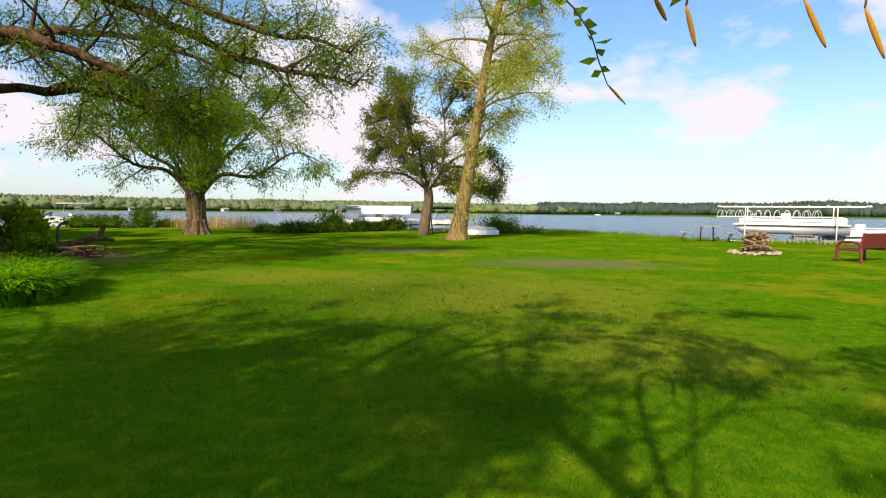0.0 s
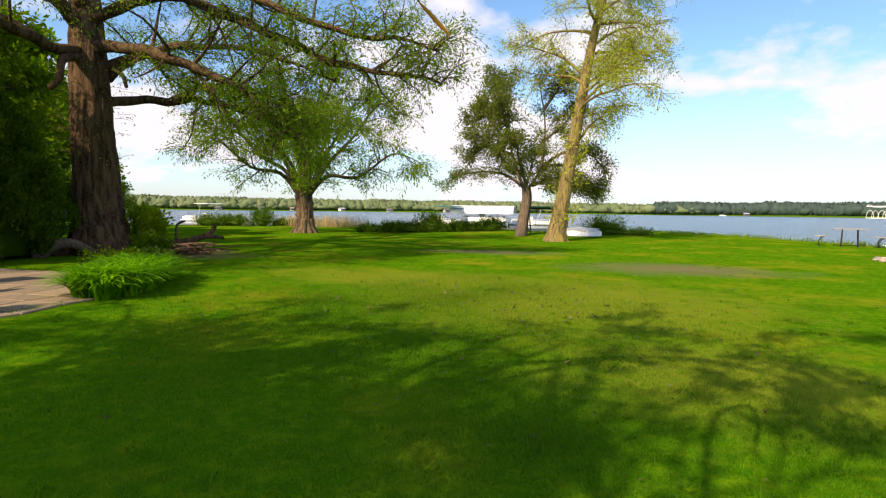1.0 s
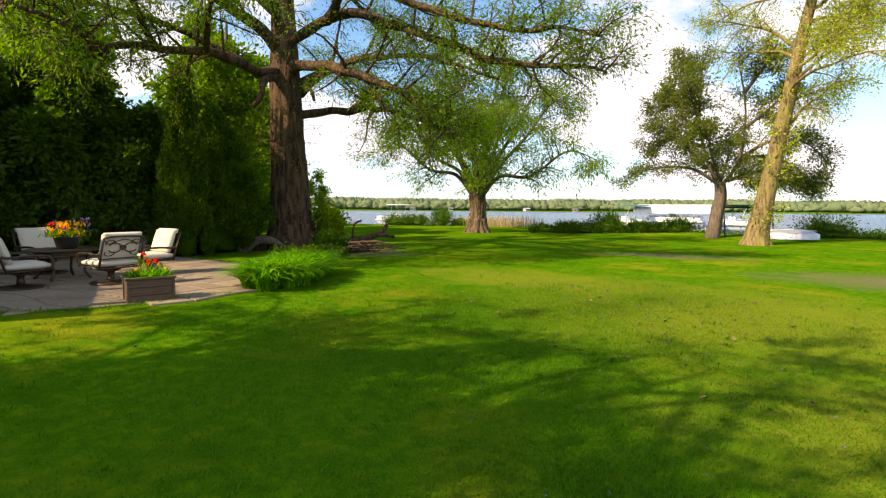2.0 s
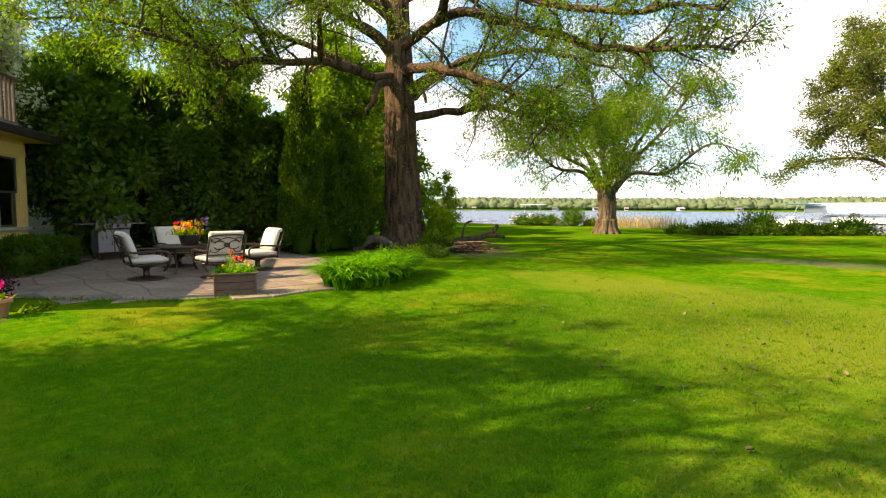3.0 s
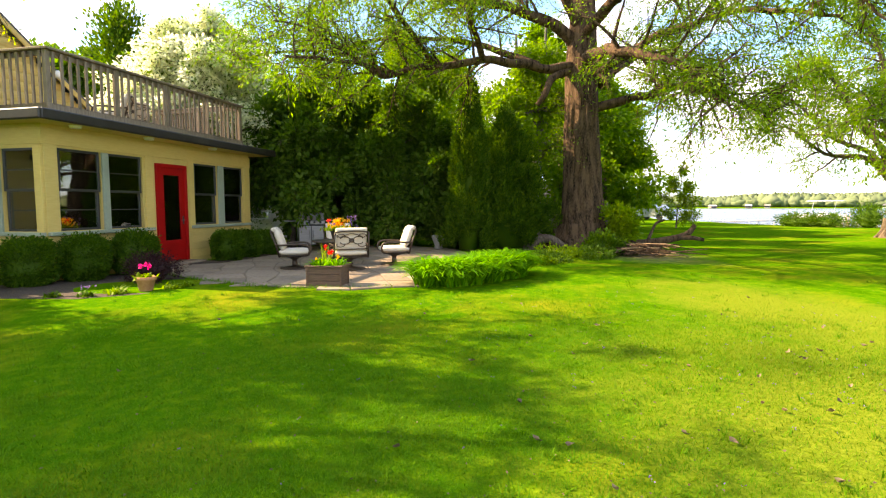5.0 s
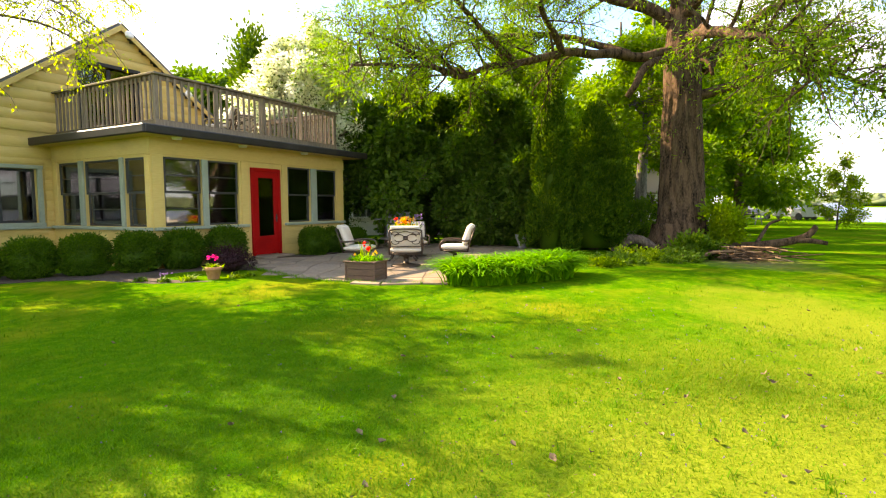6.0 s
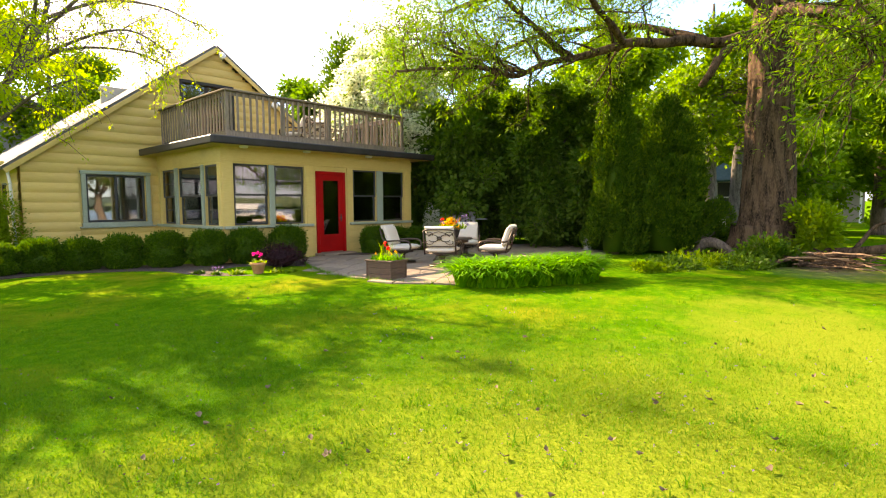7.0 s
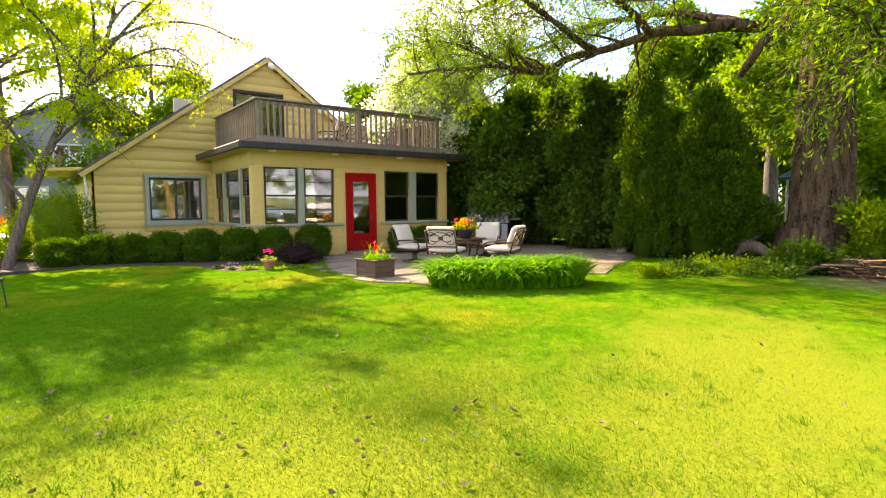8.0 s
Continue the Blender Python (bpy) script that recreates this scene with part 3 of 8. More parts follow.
def clad(name, x0, x1, z0, z1, step, along, at, out, parent, mat=YELLOW, top=None, log=0.0):
    """Horizontal boards on a wall. along: 'x' or 'y'; at: the wall's plane; out: the side that faces the weather; top gives the wall's span at a height."""
    k = max(1, round((z1 - z0) / step))
    h = (z1 - z0) / k
    for i in range(k):
        a, b = (x0, x1) if top is None else top(z0 + (i + 0.75) * h)
        if b - a < 0.1:
            continue
        s, prof = Shape(), []
        if log:
            for q in range(6):
                u = q / 5
                prof.append((log * (0.25 + 0.75 * math.sin(math.pi * (0.08 + 0.84 * u)) ** 0.6), h * u))
        else:
            prof = [(0.022, 0), (0.022, h * 0.12), (0.006, h)]
        vs, fs = [], []
        n = len(prof)
        cuts = max(2, int((b - a) / 0.8)) if log else 2
        for c in range(cuts):
            u = a + (b - a) * c / (cuts - 1)
            wob = log * 0.25 * noise.noise(Vector((u * 1.3, i * 7.1, at)))
            for d, zz in prof:
                w = at + out * (d + wob)
                dz = log * 0.35 * noise.noise(Vector((u * 0.9, i * 3.3 + 9, at)))
                vs.append((u, w, z0 + i * h + zz + dz) if along == "x" else (w, u, z0 + i * h + zz + dz))
        for c in range(cuts - 1):
            for q in range(n - 1):
                f = (c * n + q, (c + 1) * n + q, (c + 1) * n + q + 1, c * n + q + 1)
                fs.append(f if (out < 0) == (along == "x") else f[::-1])
        s.add(vs, fs)
        part("board", s, mat, parent, smooth=bool(log))


def wall_shape(x0, x1, z0, z1, y0, y1, holes, along="x"):
    """A wall with thickness and holes (a0, a1, z0, z1) that go through it."""
    s = Shape()
    xs = sorted({x0, x1, *[h[0] for h in holes], *[h[1] for h in holes]})
    for a, b in zip(xs, xs[1:]):
        cuts = sorted([(h[2], h[3]) for h in holes if h[0] <= a + 1e-6 and h[1] >= b - 1e-6])
        z = z0
        for lo, hi in cuts + [(z1, z1)]:
            if lo - z > 1e-4:
                c, d = ((a + b) / 2, (y0 + y1) / 2, (z + lo) / 2), (b - a, y1 - y0, lo - z)
                s.box(c if along == "x" else (c[1], c[0], c[2]), d if along == "x" else (d[1], d[0], d[2]))
            z = max(z, hi)
    return s


def window_unit(x0, x1, z0, z1, at, out, along, parent, bars=1, trim=0.0):
    """A sash window: casing, dark sashes with a meeting rail, and a pane in each."""
    flip = (lambda p: p) if along == "x" else (lambda p: (p[1], p[0], p[2]))
    w = thing("window", Matrix(), "", "")
    w.parent = parent

    def bar(name, cx, cz, sx, sz, dep, off, mat, ch=0.006):
        s = Shape()
        s.box(flip((cx, at + out * off, cz)), flip((sx, dep, sz)), ch)
        return part(name, s, mat, w)

    t = 0.045
    h = (z1 - z0) / 2
    for lo, hi, off in ((z0, z0 + h + 0.02, -0.075), (z0 + h - 0.02, z1, -0.035)):
        bar("sash_rail", (x0 + x1) / 2, lo + t / 2, x1 - x0, t, 0.035, off, SASH)
        bar("sash_rail", (x0 + x1) / 2, hi - t / 2, x1 - x0, t, 0.035, off, SASH)
        bar("sash_stile", x0 + t / 2, (lo + hi) / 2, t, hi - lo - 2 * t, 0.033, off, SASH)
        bar("sash_stile", x1 - t / 2, (lo + hi) / 2, t, hi - lo - 2 * t, 0.033, off, SASH)
        for b in range(bars):
            zz = lo + (hi - lo) * (b + 1) / (bars + 1)
            bar("muntin", (x0 + x1) / 2, zz, x1 - x0 - 2 * t, 0.02, 0.022, off, SASH, 0.003)
        s = Shape()
        s.box(flip(((x0 + x1) / 2, at + out * (off - 0.004), (lo + hi) / 2)), flip((x1 - x0 - t, 0.006, hi - lo - t)))
        g = part("pane", s, PANE, w)
        g.visible_shadow = False
    return w


def build_sunroom():
    L, R, D = -0.29, 5.96, 4.0
    front = [(0.0, 0.93, 0.95, 2.46), (1.08, 1.98, 0.95, 2.46), (2.33, 3.31, 0.10, 2.36), (3.62, 4.51, 0.95, 2.46), (4.74, 5.64, 0.95, 2.46)]
    side = [(0.16, 0.94, 0.95, 2.44), (1.07, 2.53, 0.95, 2.44), (2.71, 3.66, 0.95, 2.44)]
    part("wall", wall_shape(L, R, 0.0, 2.86, 0.0, 0.14, front), YELLOW, house)
    part("wall", wall_shape(0.14, D, 0.0, 2.86, L, L + 0.14, side, "y"), YELLOW, house)
    part("wall", wall_shape(0.14, D, 0.0, 2.86, R - 0.14, R, [], "y"), YELLOW, house)
    # lapped boards below the sills
    for a, b in ((L, 2.2), (3.44, R)):
        clad("board", a, b, 0.0, 0.86, 0.17, "x", 0.0, -1, house)
    clad("board", 0.0, D, 0.0, 0.86, 0.17, "y", L, -1, house)
    # upper frieze, corner boards and mullion casings
    for c, d, mt in (((2.83, -0.012, 2.64), (6.3, 0.024, 0.28), YELLOW), ((-0.15, -0.012, 1.68), (0.26, 0.022, 1.64), YELLOW), ((5.81, -0.012, 1.68), (0.28, 0.022, 1.64), YELLOW), ((2.15, -0.012, 1.68), (0.22, 0.022, 1.64), YELLOW), ((3.47, -0.012, 1.68), (0.16, 0.022, 1.64), YELLOW)):
        s = Shape()
        s.box(c, d, 0.006)
        part("trim_board", s, mt, house)
    for c, d in (((1.005, -0.018, 1.70), (0.15, 0.05, 1.52)), ((4.625, -0.018, 1.70), (0.23, 0.05, 1.52))):
        s = Shape()
        s.box(c, d, 0.008)
        part("mullion", s, SAGE, house, "sage green mullion")
    for x0, x1 in ((-0.28, 2.2), (3.45, R)):
        s = Shape()
        s.box(((x0 + x1) / 2, -0.045, 0.905), (x1 - x0, 0.13, 0.07), 0.012)
        part("sill", s, SAGE, house, "sage green sill")
    for y0, y1 in ((0.94, 1.07), (2.53, 2.71), (0.0, 0.16), (3.66, 3.82)):
        s = Shape()
        s.box((L - 0.018, (y0 + y1) / 2, 1.70), (0.05, y1 - y0, 1.52), 0.008)
        part("mullion", s, SAGE if y0 > 0.5 and y0 < 3 else YELLOW, house)
    s = Shape()
    s.box((L - 0.045, 1.95, 0.905), (0.13, 3.9, 0.07), 0.012)
    part("sill", s, SAGE, house, "sage green sill")
    s = Shape()
    s.box((L - 0.012, 1.95, 2.64), (0.022, 3.9, 0.28), 0.006)
    part("trim_board", s, YELLOW, house)
    for a, b, lo, hi in (front[0], front[1], front[3], front[4]):
        window_unit(a + 0.02, b - 0.02, lo + 0.0, hi, 0.0, -1, "x", house, 1 if a < 2 else 0)
    for a, b, lo, hi in side:
        window_unit(a + 0.02, b - 0.02, lo, hi, L, -1, "y", house)
    # red glazed door
    door = part("door", wall_shape(2.42, 3.22, 0.14, 2.28, -0.03, 0.02, [(2.56, 3.08, 0.62, 2.12)]), RED, house, "red glazed door")
    s = Shape()
    s.box((2.82, 0.0, 1.37), (0.52, 0.008, 1.5))
    g = part("pane", s, PANE, door)
    g.visible_shadow = False
    for c, d in (((2.375, -0.02, 1.24), (0.09, 0.07, 2.25)), ((3.265, -0.02, 1.24), (0.09, 0.07, 2.25)), ((2.82, -0.02, 2.325), (0.80, 0.07, 0.09))):
        s = Shape()
        s.box(c, d, 0.008)
        part("door_casing", s, RED, house, "red door casing")
    s = Shape()
    s.tube([(3.15, -0.03, 1.08), (3.15, -0.075, 1.08), (3.11, -0.085, 1.08), (3.04, -0.085, 1.075)], 0.011, 8)
    s.box((3.15, -0.036, 1.08), (0.045, 0.012, 0.2), 0.005)
    part("door_handle", s, BLACK, door, smooth=False)
    s = Shape()
    s.box((2.82, -0.22, 0.07), (1.1, 0.5, 0.1), 0.015)
    part("door_step", s, STONE, house)
    # floor, rear wall and a few dim forms inside
    s = Shape()
    s.box((2.83, 2.05, 0.02), (6.0, 3.9, 0.06))
    part("floor", s, ROOM, house)
    s = Shape()
    s.box((2.83, 2.0, 2.80), (6.0, 3.95, 0.06))
    part("ceiling", s, ROOM, house)
    part("notice", Shape().box((0.30, 0.125, 1.27), (0.36, 0.004, 0.26)), WHITE, house, "sheet of white paper in the window")
    for x0, x1 in ((0.02, 0.91), (1.10, 1.96), (3.64, 4.49), (4.76, 5.62)):
        part("roller_blind", Shape().box(((x0 + x1) / 2, 0.17, 2.37), (x1 - x0, 0.012, 0.2), 0.003).tube([(x0, 0.18, 2.46), (x1, 0.18, 2.46)], 0.03, 10), CANVAS, house, "pale rolled-up window blind")
    # roof slab with soffit, fascia and gutter, then the deck
    s = Shape()
    s.box((2.88, 1.75, 2.905), (6.25 + 0.9, 4.5, 0.09), 0.01)
    part("soffit", s, YELLOW, house)
    for c, d in (((2.88, -0.52, 2.94), (7.2, 0.09, 0.18)), ((-0.72, 1.75, 2.94), (0.09, 4.6, 0.18)), ((6.48, 1.75, 2.94), (0.09, 4.6, 0.18))):
        s = Shape()
        s.box(c, d, 0.02)
        part("gutter", s, DARKTRIM, house, "dark brown gutter")
    s = Shape()
    s.box((2.88, 1.75, 2.99), (7.1, 4.48, 0.06), 0.01)
    part("roof_edge", s, DARKTRIM, house)
    for x in (0.15, 1.9, 4.0):
        s = Shape()
        s.lathe([(0.09, -0.05), (0.10, -0.02), (0.11, 0.01), (0.02, 0.02)], 14, pose(x, -0.28, 2.86))
        part("eave_lamp", s, LAMPGLASS, house, "round frosted eave lamp", True)


def build_sunroom_things():
    """Dim wicker chairs and a table with a lamp behind the panes."""
    for a, b, turn in ((0.7, 1.2, 200), (1.7, 1.5, 160), (4.2, 1.3, 190), (5.1, 1.5, 150)):
        ch = thing("armchair", HOUSE @ pose(a, b, 0.05, 0, 0, turn), "dark wicker armchair inside the sunroom", "chair", "armchairs in the sunroom")
        part("seat", Shape().box((0, 0, 0.38), (0.62, 0.6, 0.16), 0.04), TUBWOOD, ch)
        part("backrest", Shape().box((0, -0.28, 0.72), (0.62, 0.1, 0.62), 0.04), TUBWOOD, ch)
        for sx in (-0.3, 0.3):
            part("armrest", Shape().box((sx, 0, 0.56), (0.09, 0.6, 0.08), 0.03), TUBWOOD, ch)
            for sy in (-0.26, 0.26):
                part("leg", Shape().box((sx, sy, 0.16), (0.06, 0.06, 0.32), 0.01), TUBWOOD, ch)
    tb = thing("side_table", HOUSE @ pose(1.2, 2.3, 0.05), "small wooden side table inside the sunroom", "table")
    part("tabletop", Shape().lathe([(0.02, 0.58), (0.30, 0.585), (0.31, 0.6), (0.30, 0.62), (0.02, 0.62)], 20), TUBWOOD, tb)
    part("stem", Shape().lathe([(0.2, 0.0), (0.2, 0.03), (0.04, 0.08), (0.04, 0.58)], 14), TUBWOOD, tb)
    lp = thing("table_lamp", HOUSE @ pose(1.2, 2.3, 0.672), "unlit table lamp with a pale shade", "lamp")
    part("foot", Shape().lathe([(0.09, 0), (0.1, 0.02), (0.03, 0.06), (0.05, 0.2), (0.015, 0.32)], 14), BRONZE, lp, smooth=True)
    part("shade", Shape().lathe([(0.19, 0.3), (0.11, 0.55)], 18), CANVAS, lp)


def build_deck():
    x0, x1, y0, y1, zb, zt = -0.12, 5.62, -0.02, 3.98, 3.18, 4.18
    deck = part("deck", Shape().box(((x0 + x1) / 2, (y0 + y1) / 2 + 0.1, 3.12), (x1 - x0, y1 - y0, 0.12), 0.01), DECKWOOD, house, "weathered wooden roof deck")
    for c, d in (((2.75, y0, 3.14), (5.8, 0.05, 0.20)), ((x0, 2.0, 3.14), (0.05, 4.0, 0.20)), ((x1, 2.0, 3.14), (0.05, 4.0, 0.20))):
        part("rim_board", Shape().box(c, d, 0.01), DECKWOOD, deck)
    for c, d in (((2.75, y0, zt), (5.86, 0.15, 0.045)), ((x0, 2.0, zt), (0.15, 4.0, 0.045)), ((x1, 2.0, zt), (0.15, 4.0, 0.045)), ((2.75, y0 + 0.03, zt - 0.07), (5.7, 0.04, 0.09)), ((x0 + 0.03, 2.0, zt - 0.07), (0.04, 3.9, 0.09)), ((x1 - 0.03, 2.0, zt - 0.07), (0.04, 3.9, 0.09))):
        part("top_rail", Shape().box(c, d, 0.008), DECKWOOD, deck)
    for x in (x0 + 0.02, 1.4, 2.78, 4.2, x1 - 0.02):
        part("post", Shape().box((x, y0 + 0.03, (zb + zt) / 2), (0.09, 0.09, zt - zb), 0.008), DECKWOOD, deck)
    for x in (x0 + 0.02, x1 - 0.02):
        for y in (1.35, 2.7):
            part("post", Shape().box((x, y, (zb + zt) / 2), (0.09, 0.09, zt - zb), 0.008), DECKWOOD, deck)
    pal = Shape().box((0, 0, 0), (0.055, 0.035, 0.92), 0.006).mesh("baluster", DECKWOOD)
    n = 34
    for i in range(n):
        part("baluster", pal, DECKWOOD, deck, m=pose(x0 + 0.1 + (x1 - x0 - 0.2) * i / (n - 1), y0 - 0.03 + random.uniform(-0.004, 0.004), 3.68, 0, random.uniform(-0.6, 0.6), 0))
    for x in (x0 - 0.03, x1 + 0.03):
        for i in range(24):
            part("baluster", pal, DECKWOOD, deck, m=pose(x, 0.1 + 3.75 * i / 23, 3.68, random.uniform(-0.6, 0.6), 0, 90))


def build_main_house():
    xl, xr, ax, ez, az, y0, y1 = -3.44, 6.46, 1.51, 2.55, 6.19, 4.0, 13.5
    slope = (az - ez) / (ax - xl)
    holes = [(-2.08, -0.62, 1.02, 2.30), (0.5, 2.0, 3.2, 5.1)]
    # the gable wall in two tiers, the upper one narrowing
    s = wall_shape(xl, xr, 0.0, ez, y0, y0 + 0.2, [holes[0]])
    s.prism([(xl, 0), (xr, 0), (xr, 0.01), (xl, 0.01)], 0, 0.01)
    n = 30
    for i in range(n):
        z0, z1 = ez + (az - ez) * i / n, ez + (az - ez) * (i + 1) / n
        a, b = xl + (z1 - ez) / slope, xr - (z1 - ez) / slope
        for u, w in ([(a, min(b, 0.5)), (max(a, 2.0), b)] if z1 < 5.1 and z0 >= 3.1 else [(a, b)]):
            if w > u:
                s.box(((u + w) / 2, y0 + 0.1, (z0 + z1) / 2), (w - u, 0.2, z1 - z0))
    part("wall", s, YELLOW, house)
    span = lambda z: (xl - 0.03 + max(0, z - ez) / slope, xr + 0.03 - max(0, z - ez) / slope)
    # log-like siding, cut round the window and the sunroom
    clad("log", xl, -2.25, 0.05, ez, 0.245, "x", y0, -1, house, log=0.068)
    clad("log", -0.45, -0.29, 0.05, ez, 0.245, "x", y0, -1, house, log=0.068)
    clad("log", -2.25, -0.45, 0.05, 0.92, 0.245, "x", y0, -1, house, log=0.068)
    clad("log", -2.25, -0.45, 2.40, ez, 0.15, "x", y0, -1, house, log=0.05)
    clad("log", xl, -0.29, ez, 3.05, 0.245, "x", y0, -1, house, log=0.068, top=lambda z: (span(z)[0], 6.0))
    clad("log", xl, 0.45, 3.2, 5.16, 0.245, "x", y0, -1, house, log=0.068, top=lambda z: (span(z)[0], 0.42))
    clad("log", xl, 0.45, 3.2, 5.16, 0.245, "x", y0, -1, house, log=0.068, top=lambda z: (2.08, span(z)[1]))
    clad("log", xl, xr, 5.16, 6.1, 0.245, "x", y0, -1, house, log=0.068, top=span)
    # side and rear walls
    part("wall", wall_shape(y0 + 0.2, y1, 0.0, ez + 0.1, xl, xl + 0.2, [(5.6, 6.6, 0.9, 2.1), (8.5, 9.6, 0.9, 2.1)], "y"), YELLOW, house)
    clad("log", y0, 5.5, 0.05, ez, 0.245, "y", xl, -1, house, log=0.068)
    clad("log", 6.7, 8.4, 0.05, ez, 0.245, "y", xl, -1, house, log=0.068)
    part("wall", wall_shape(y0 + 0.2, y1, 0.0, ez + 0.1, xr - 0.2, xr, [], "y"), YELLOW, house)
    part("wall", wall_shape(xl, xr, 0.0, ez + 0.1, y1, y1 + 0.2, []), YELLOW, house)
    for a, b in ((5.6, 6.6), (8.5, 9.6)):
        window_unit(a, b, 0.9, 2.1, xl, -1, "y", house)
    # left window: sage casing and two sliding sashes
    for c, d in (((-1.35, 3.945, 2.345), (1.72, 0.07, 0.09)), ((-1.35, 3.945, 0.965), (1.72, 0.07, 0.11)), ((-2.135, 3.945, 1.66), (0.11, 0.07, 1.28)), ((-0.565, 3.945, 1.66), (0.11, 0.07, 1.28))):
        part("window_casing", Shape().box(c, d, 0.01), SAGE, house, "sage green window casing")
    part("sill", Shape().box((-1.35, 3.90, 0.895), (1.85, 0.14, 0.04), 0.008), SAGE, house)
    for a, b, off in ((-2.08, -1.33, 0.04), (-1.37, -0.62, 0.09)):
        for c, d in ((((a + b) / 2, y0 + off, 1.05), (b - a, 0.04, 0.06)), (((a + b) / 2, y0 + off, 2.27), (b - a, 0.04, 0.06)), ((a + 0.03, y0 + off, 1.66), (0.06, 0.038, 1.16)), ((b - 0.03, y0 + off, 1.66), (0.06, 0.038, 1.16))):
            part("sash_rail", Shape().box(c, d, 0.006), SASH, house)
        g = part("pane", Shape().box(((a + b) / 2, y0 + off, 1.66), (b - a - 0.1, 0.006, 1.18)), PANE, house)
        g.visible_shadow = False
    # sliding door up on the deck
    for c, d in (((1.25, 3.96, 5.12), (1.64, 0.08, 0.09)), ((0.47, 3.96, 4.13), (0.08, 0.08, 1.9)), ((2.03, 3.96, 4.13), (0.08, 0.08, 1.9)), ((1.25, 4.04, 4.1), (0.09, 0.05, 1.88))):
        part("door_casing", Shape().box(c, d, 0.008), DARKTRIM, house)
    g = part("pane", Shape().box((1.25, 4.06, 4.12), (1.5, 0.008, 1.9)), PANE, house)
    g.visible_shadow = False
    # floor and ceiling inside, and a wall behind the upper door
    part("floor", Shape().box((1.51, 8.75, 0.02), (9.6, 9.3, 0.06)), ROOM, house)
    part("ceiling", Shape().box((1.51, 8.75, 2.75), (9.6, 9.3, 0.1)), ROOM, house)
    part("inner_wall", Shape().box((1.51, 8.3, 1.4), (9.5, 0.1, 2.7)), ROOM, house)
    part("inner_wall", Shape().box((1.51, 7.3, 4.2), (4.4, 0.1, 2.2)), ROOM, house)
    # roof planes with thickness, overhang and pale bargeboards
    ang = math.atan(slope)
    length = (ax - xl) / math.cos(ang) + 0.45
    for sg in (-1, 1):
        m = pose(ax, 0, az + 0.06) @ pose(0, 0, 0, 0, math.degrees(ang) * sg, 0)
        roof = part("roof", Shape().box((sg * length / 2, 8.75, 0.02), (length, 9.9, 0.06), 0.01, m), SHINGLE, house, "grey shingled roof")
        k = 26
        for i in range(k):
            d = length * (i + 0.5) / k
            part("shingle_course", Shape().box((sg * d, 8.75, 0.058), (length / k + 0.01, 9.92, 0.02), 0.004, m), SHINGLE, roof)
        part("bargeboard", Shape().box((sg * length / 2, 3.79, -0.06), (length, 0.04, 0.12), 0.01, m), YELLOW, house)
    for a in (1.15, 3.2):
        part("floodlight", Shape().lathe([(0.03, 0), (0.09, 0.06), (0.11, 0.14), (0.02, 0.15)], 12, pose(a + 0.36 if a < 2 else a, 3.55, az - 0.30 - abs(a - ax) * slope * (0 if a < 2 else 1), 70, 0, 0)), LAMPGLASS, house, smooth=True)
    # porch eave by the left corner
    part("porch_roof", Shape().box((-4.15, 6.1, 2.62), (1.3, 3.6, 0.10), 0.02, pose(0, 0, 0.15, 0, -4, 0)), YELLOW, house)
    part("downpipe", Shape().tube([(-3.66, 4.2, 2.4), (-3.62, 4.15, 2.0), (-3.58, 4.12, 0.2)], 0.035, 8), WHITE, house)


build_sunroom()
build_sunroom_things()
build_deck()
build_main_house()

# ---- trees ----


def sprout(p, d, length, droop, n=5, wild=0.25):
    """A branch that starts at p in the direction d and bends as it goes."""
    pts, q, v = [Vector(p)], Vector(p), Vector(d).normalized()
    for i in range(n):
        v = (v + Vector((random.gauss(0, wild), random.gauss(0, wild), random.gauss(0, wild) * 0.6 - droop))).normalized()
        q = q + v * (length / n)
        pts.append(q.copy())
    return pts


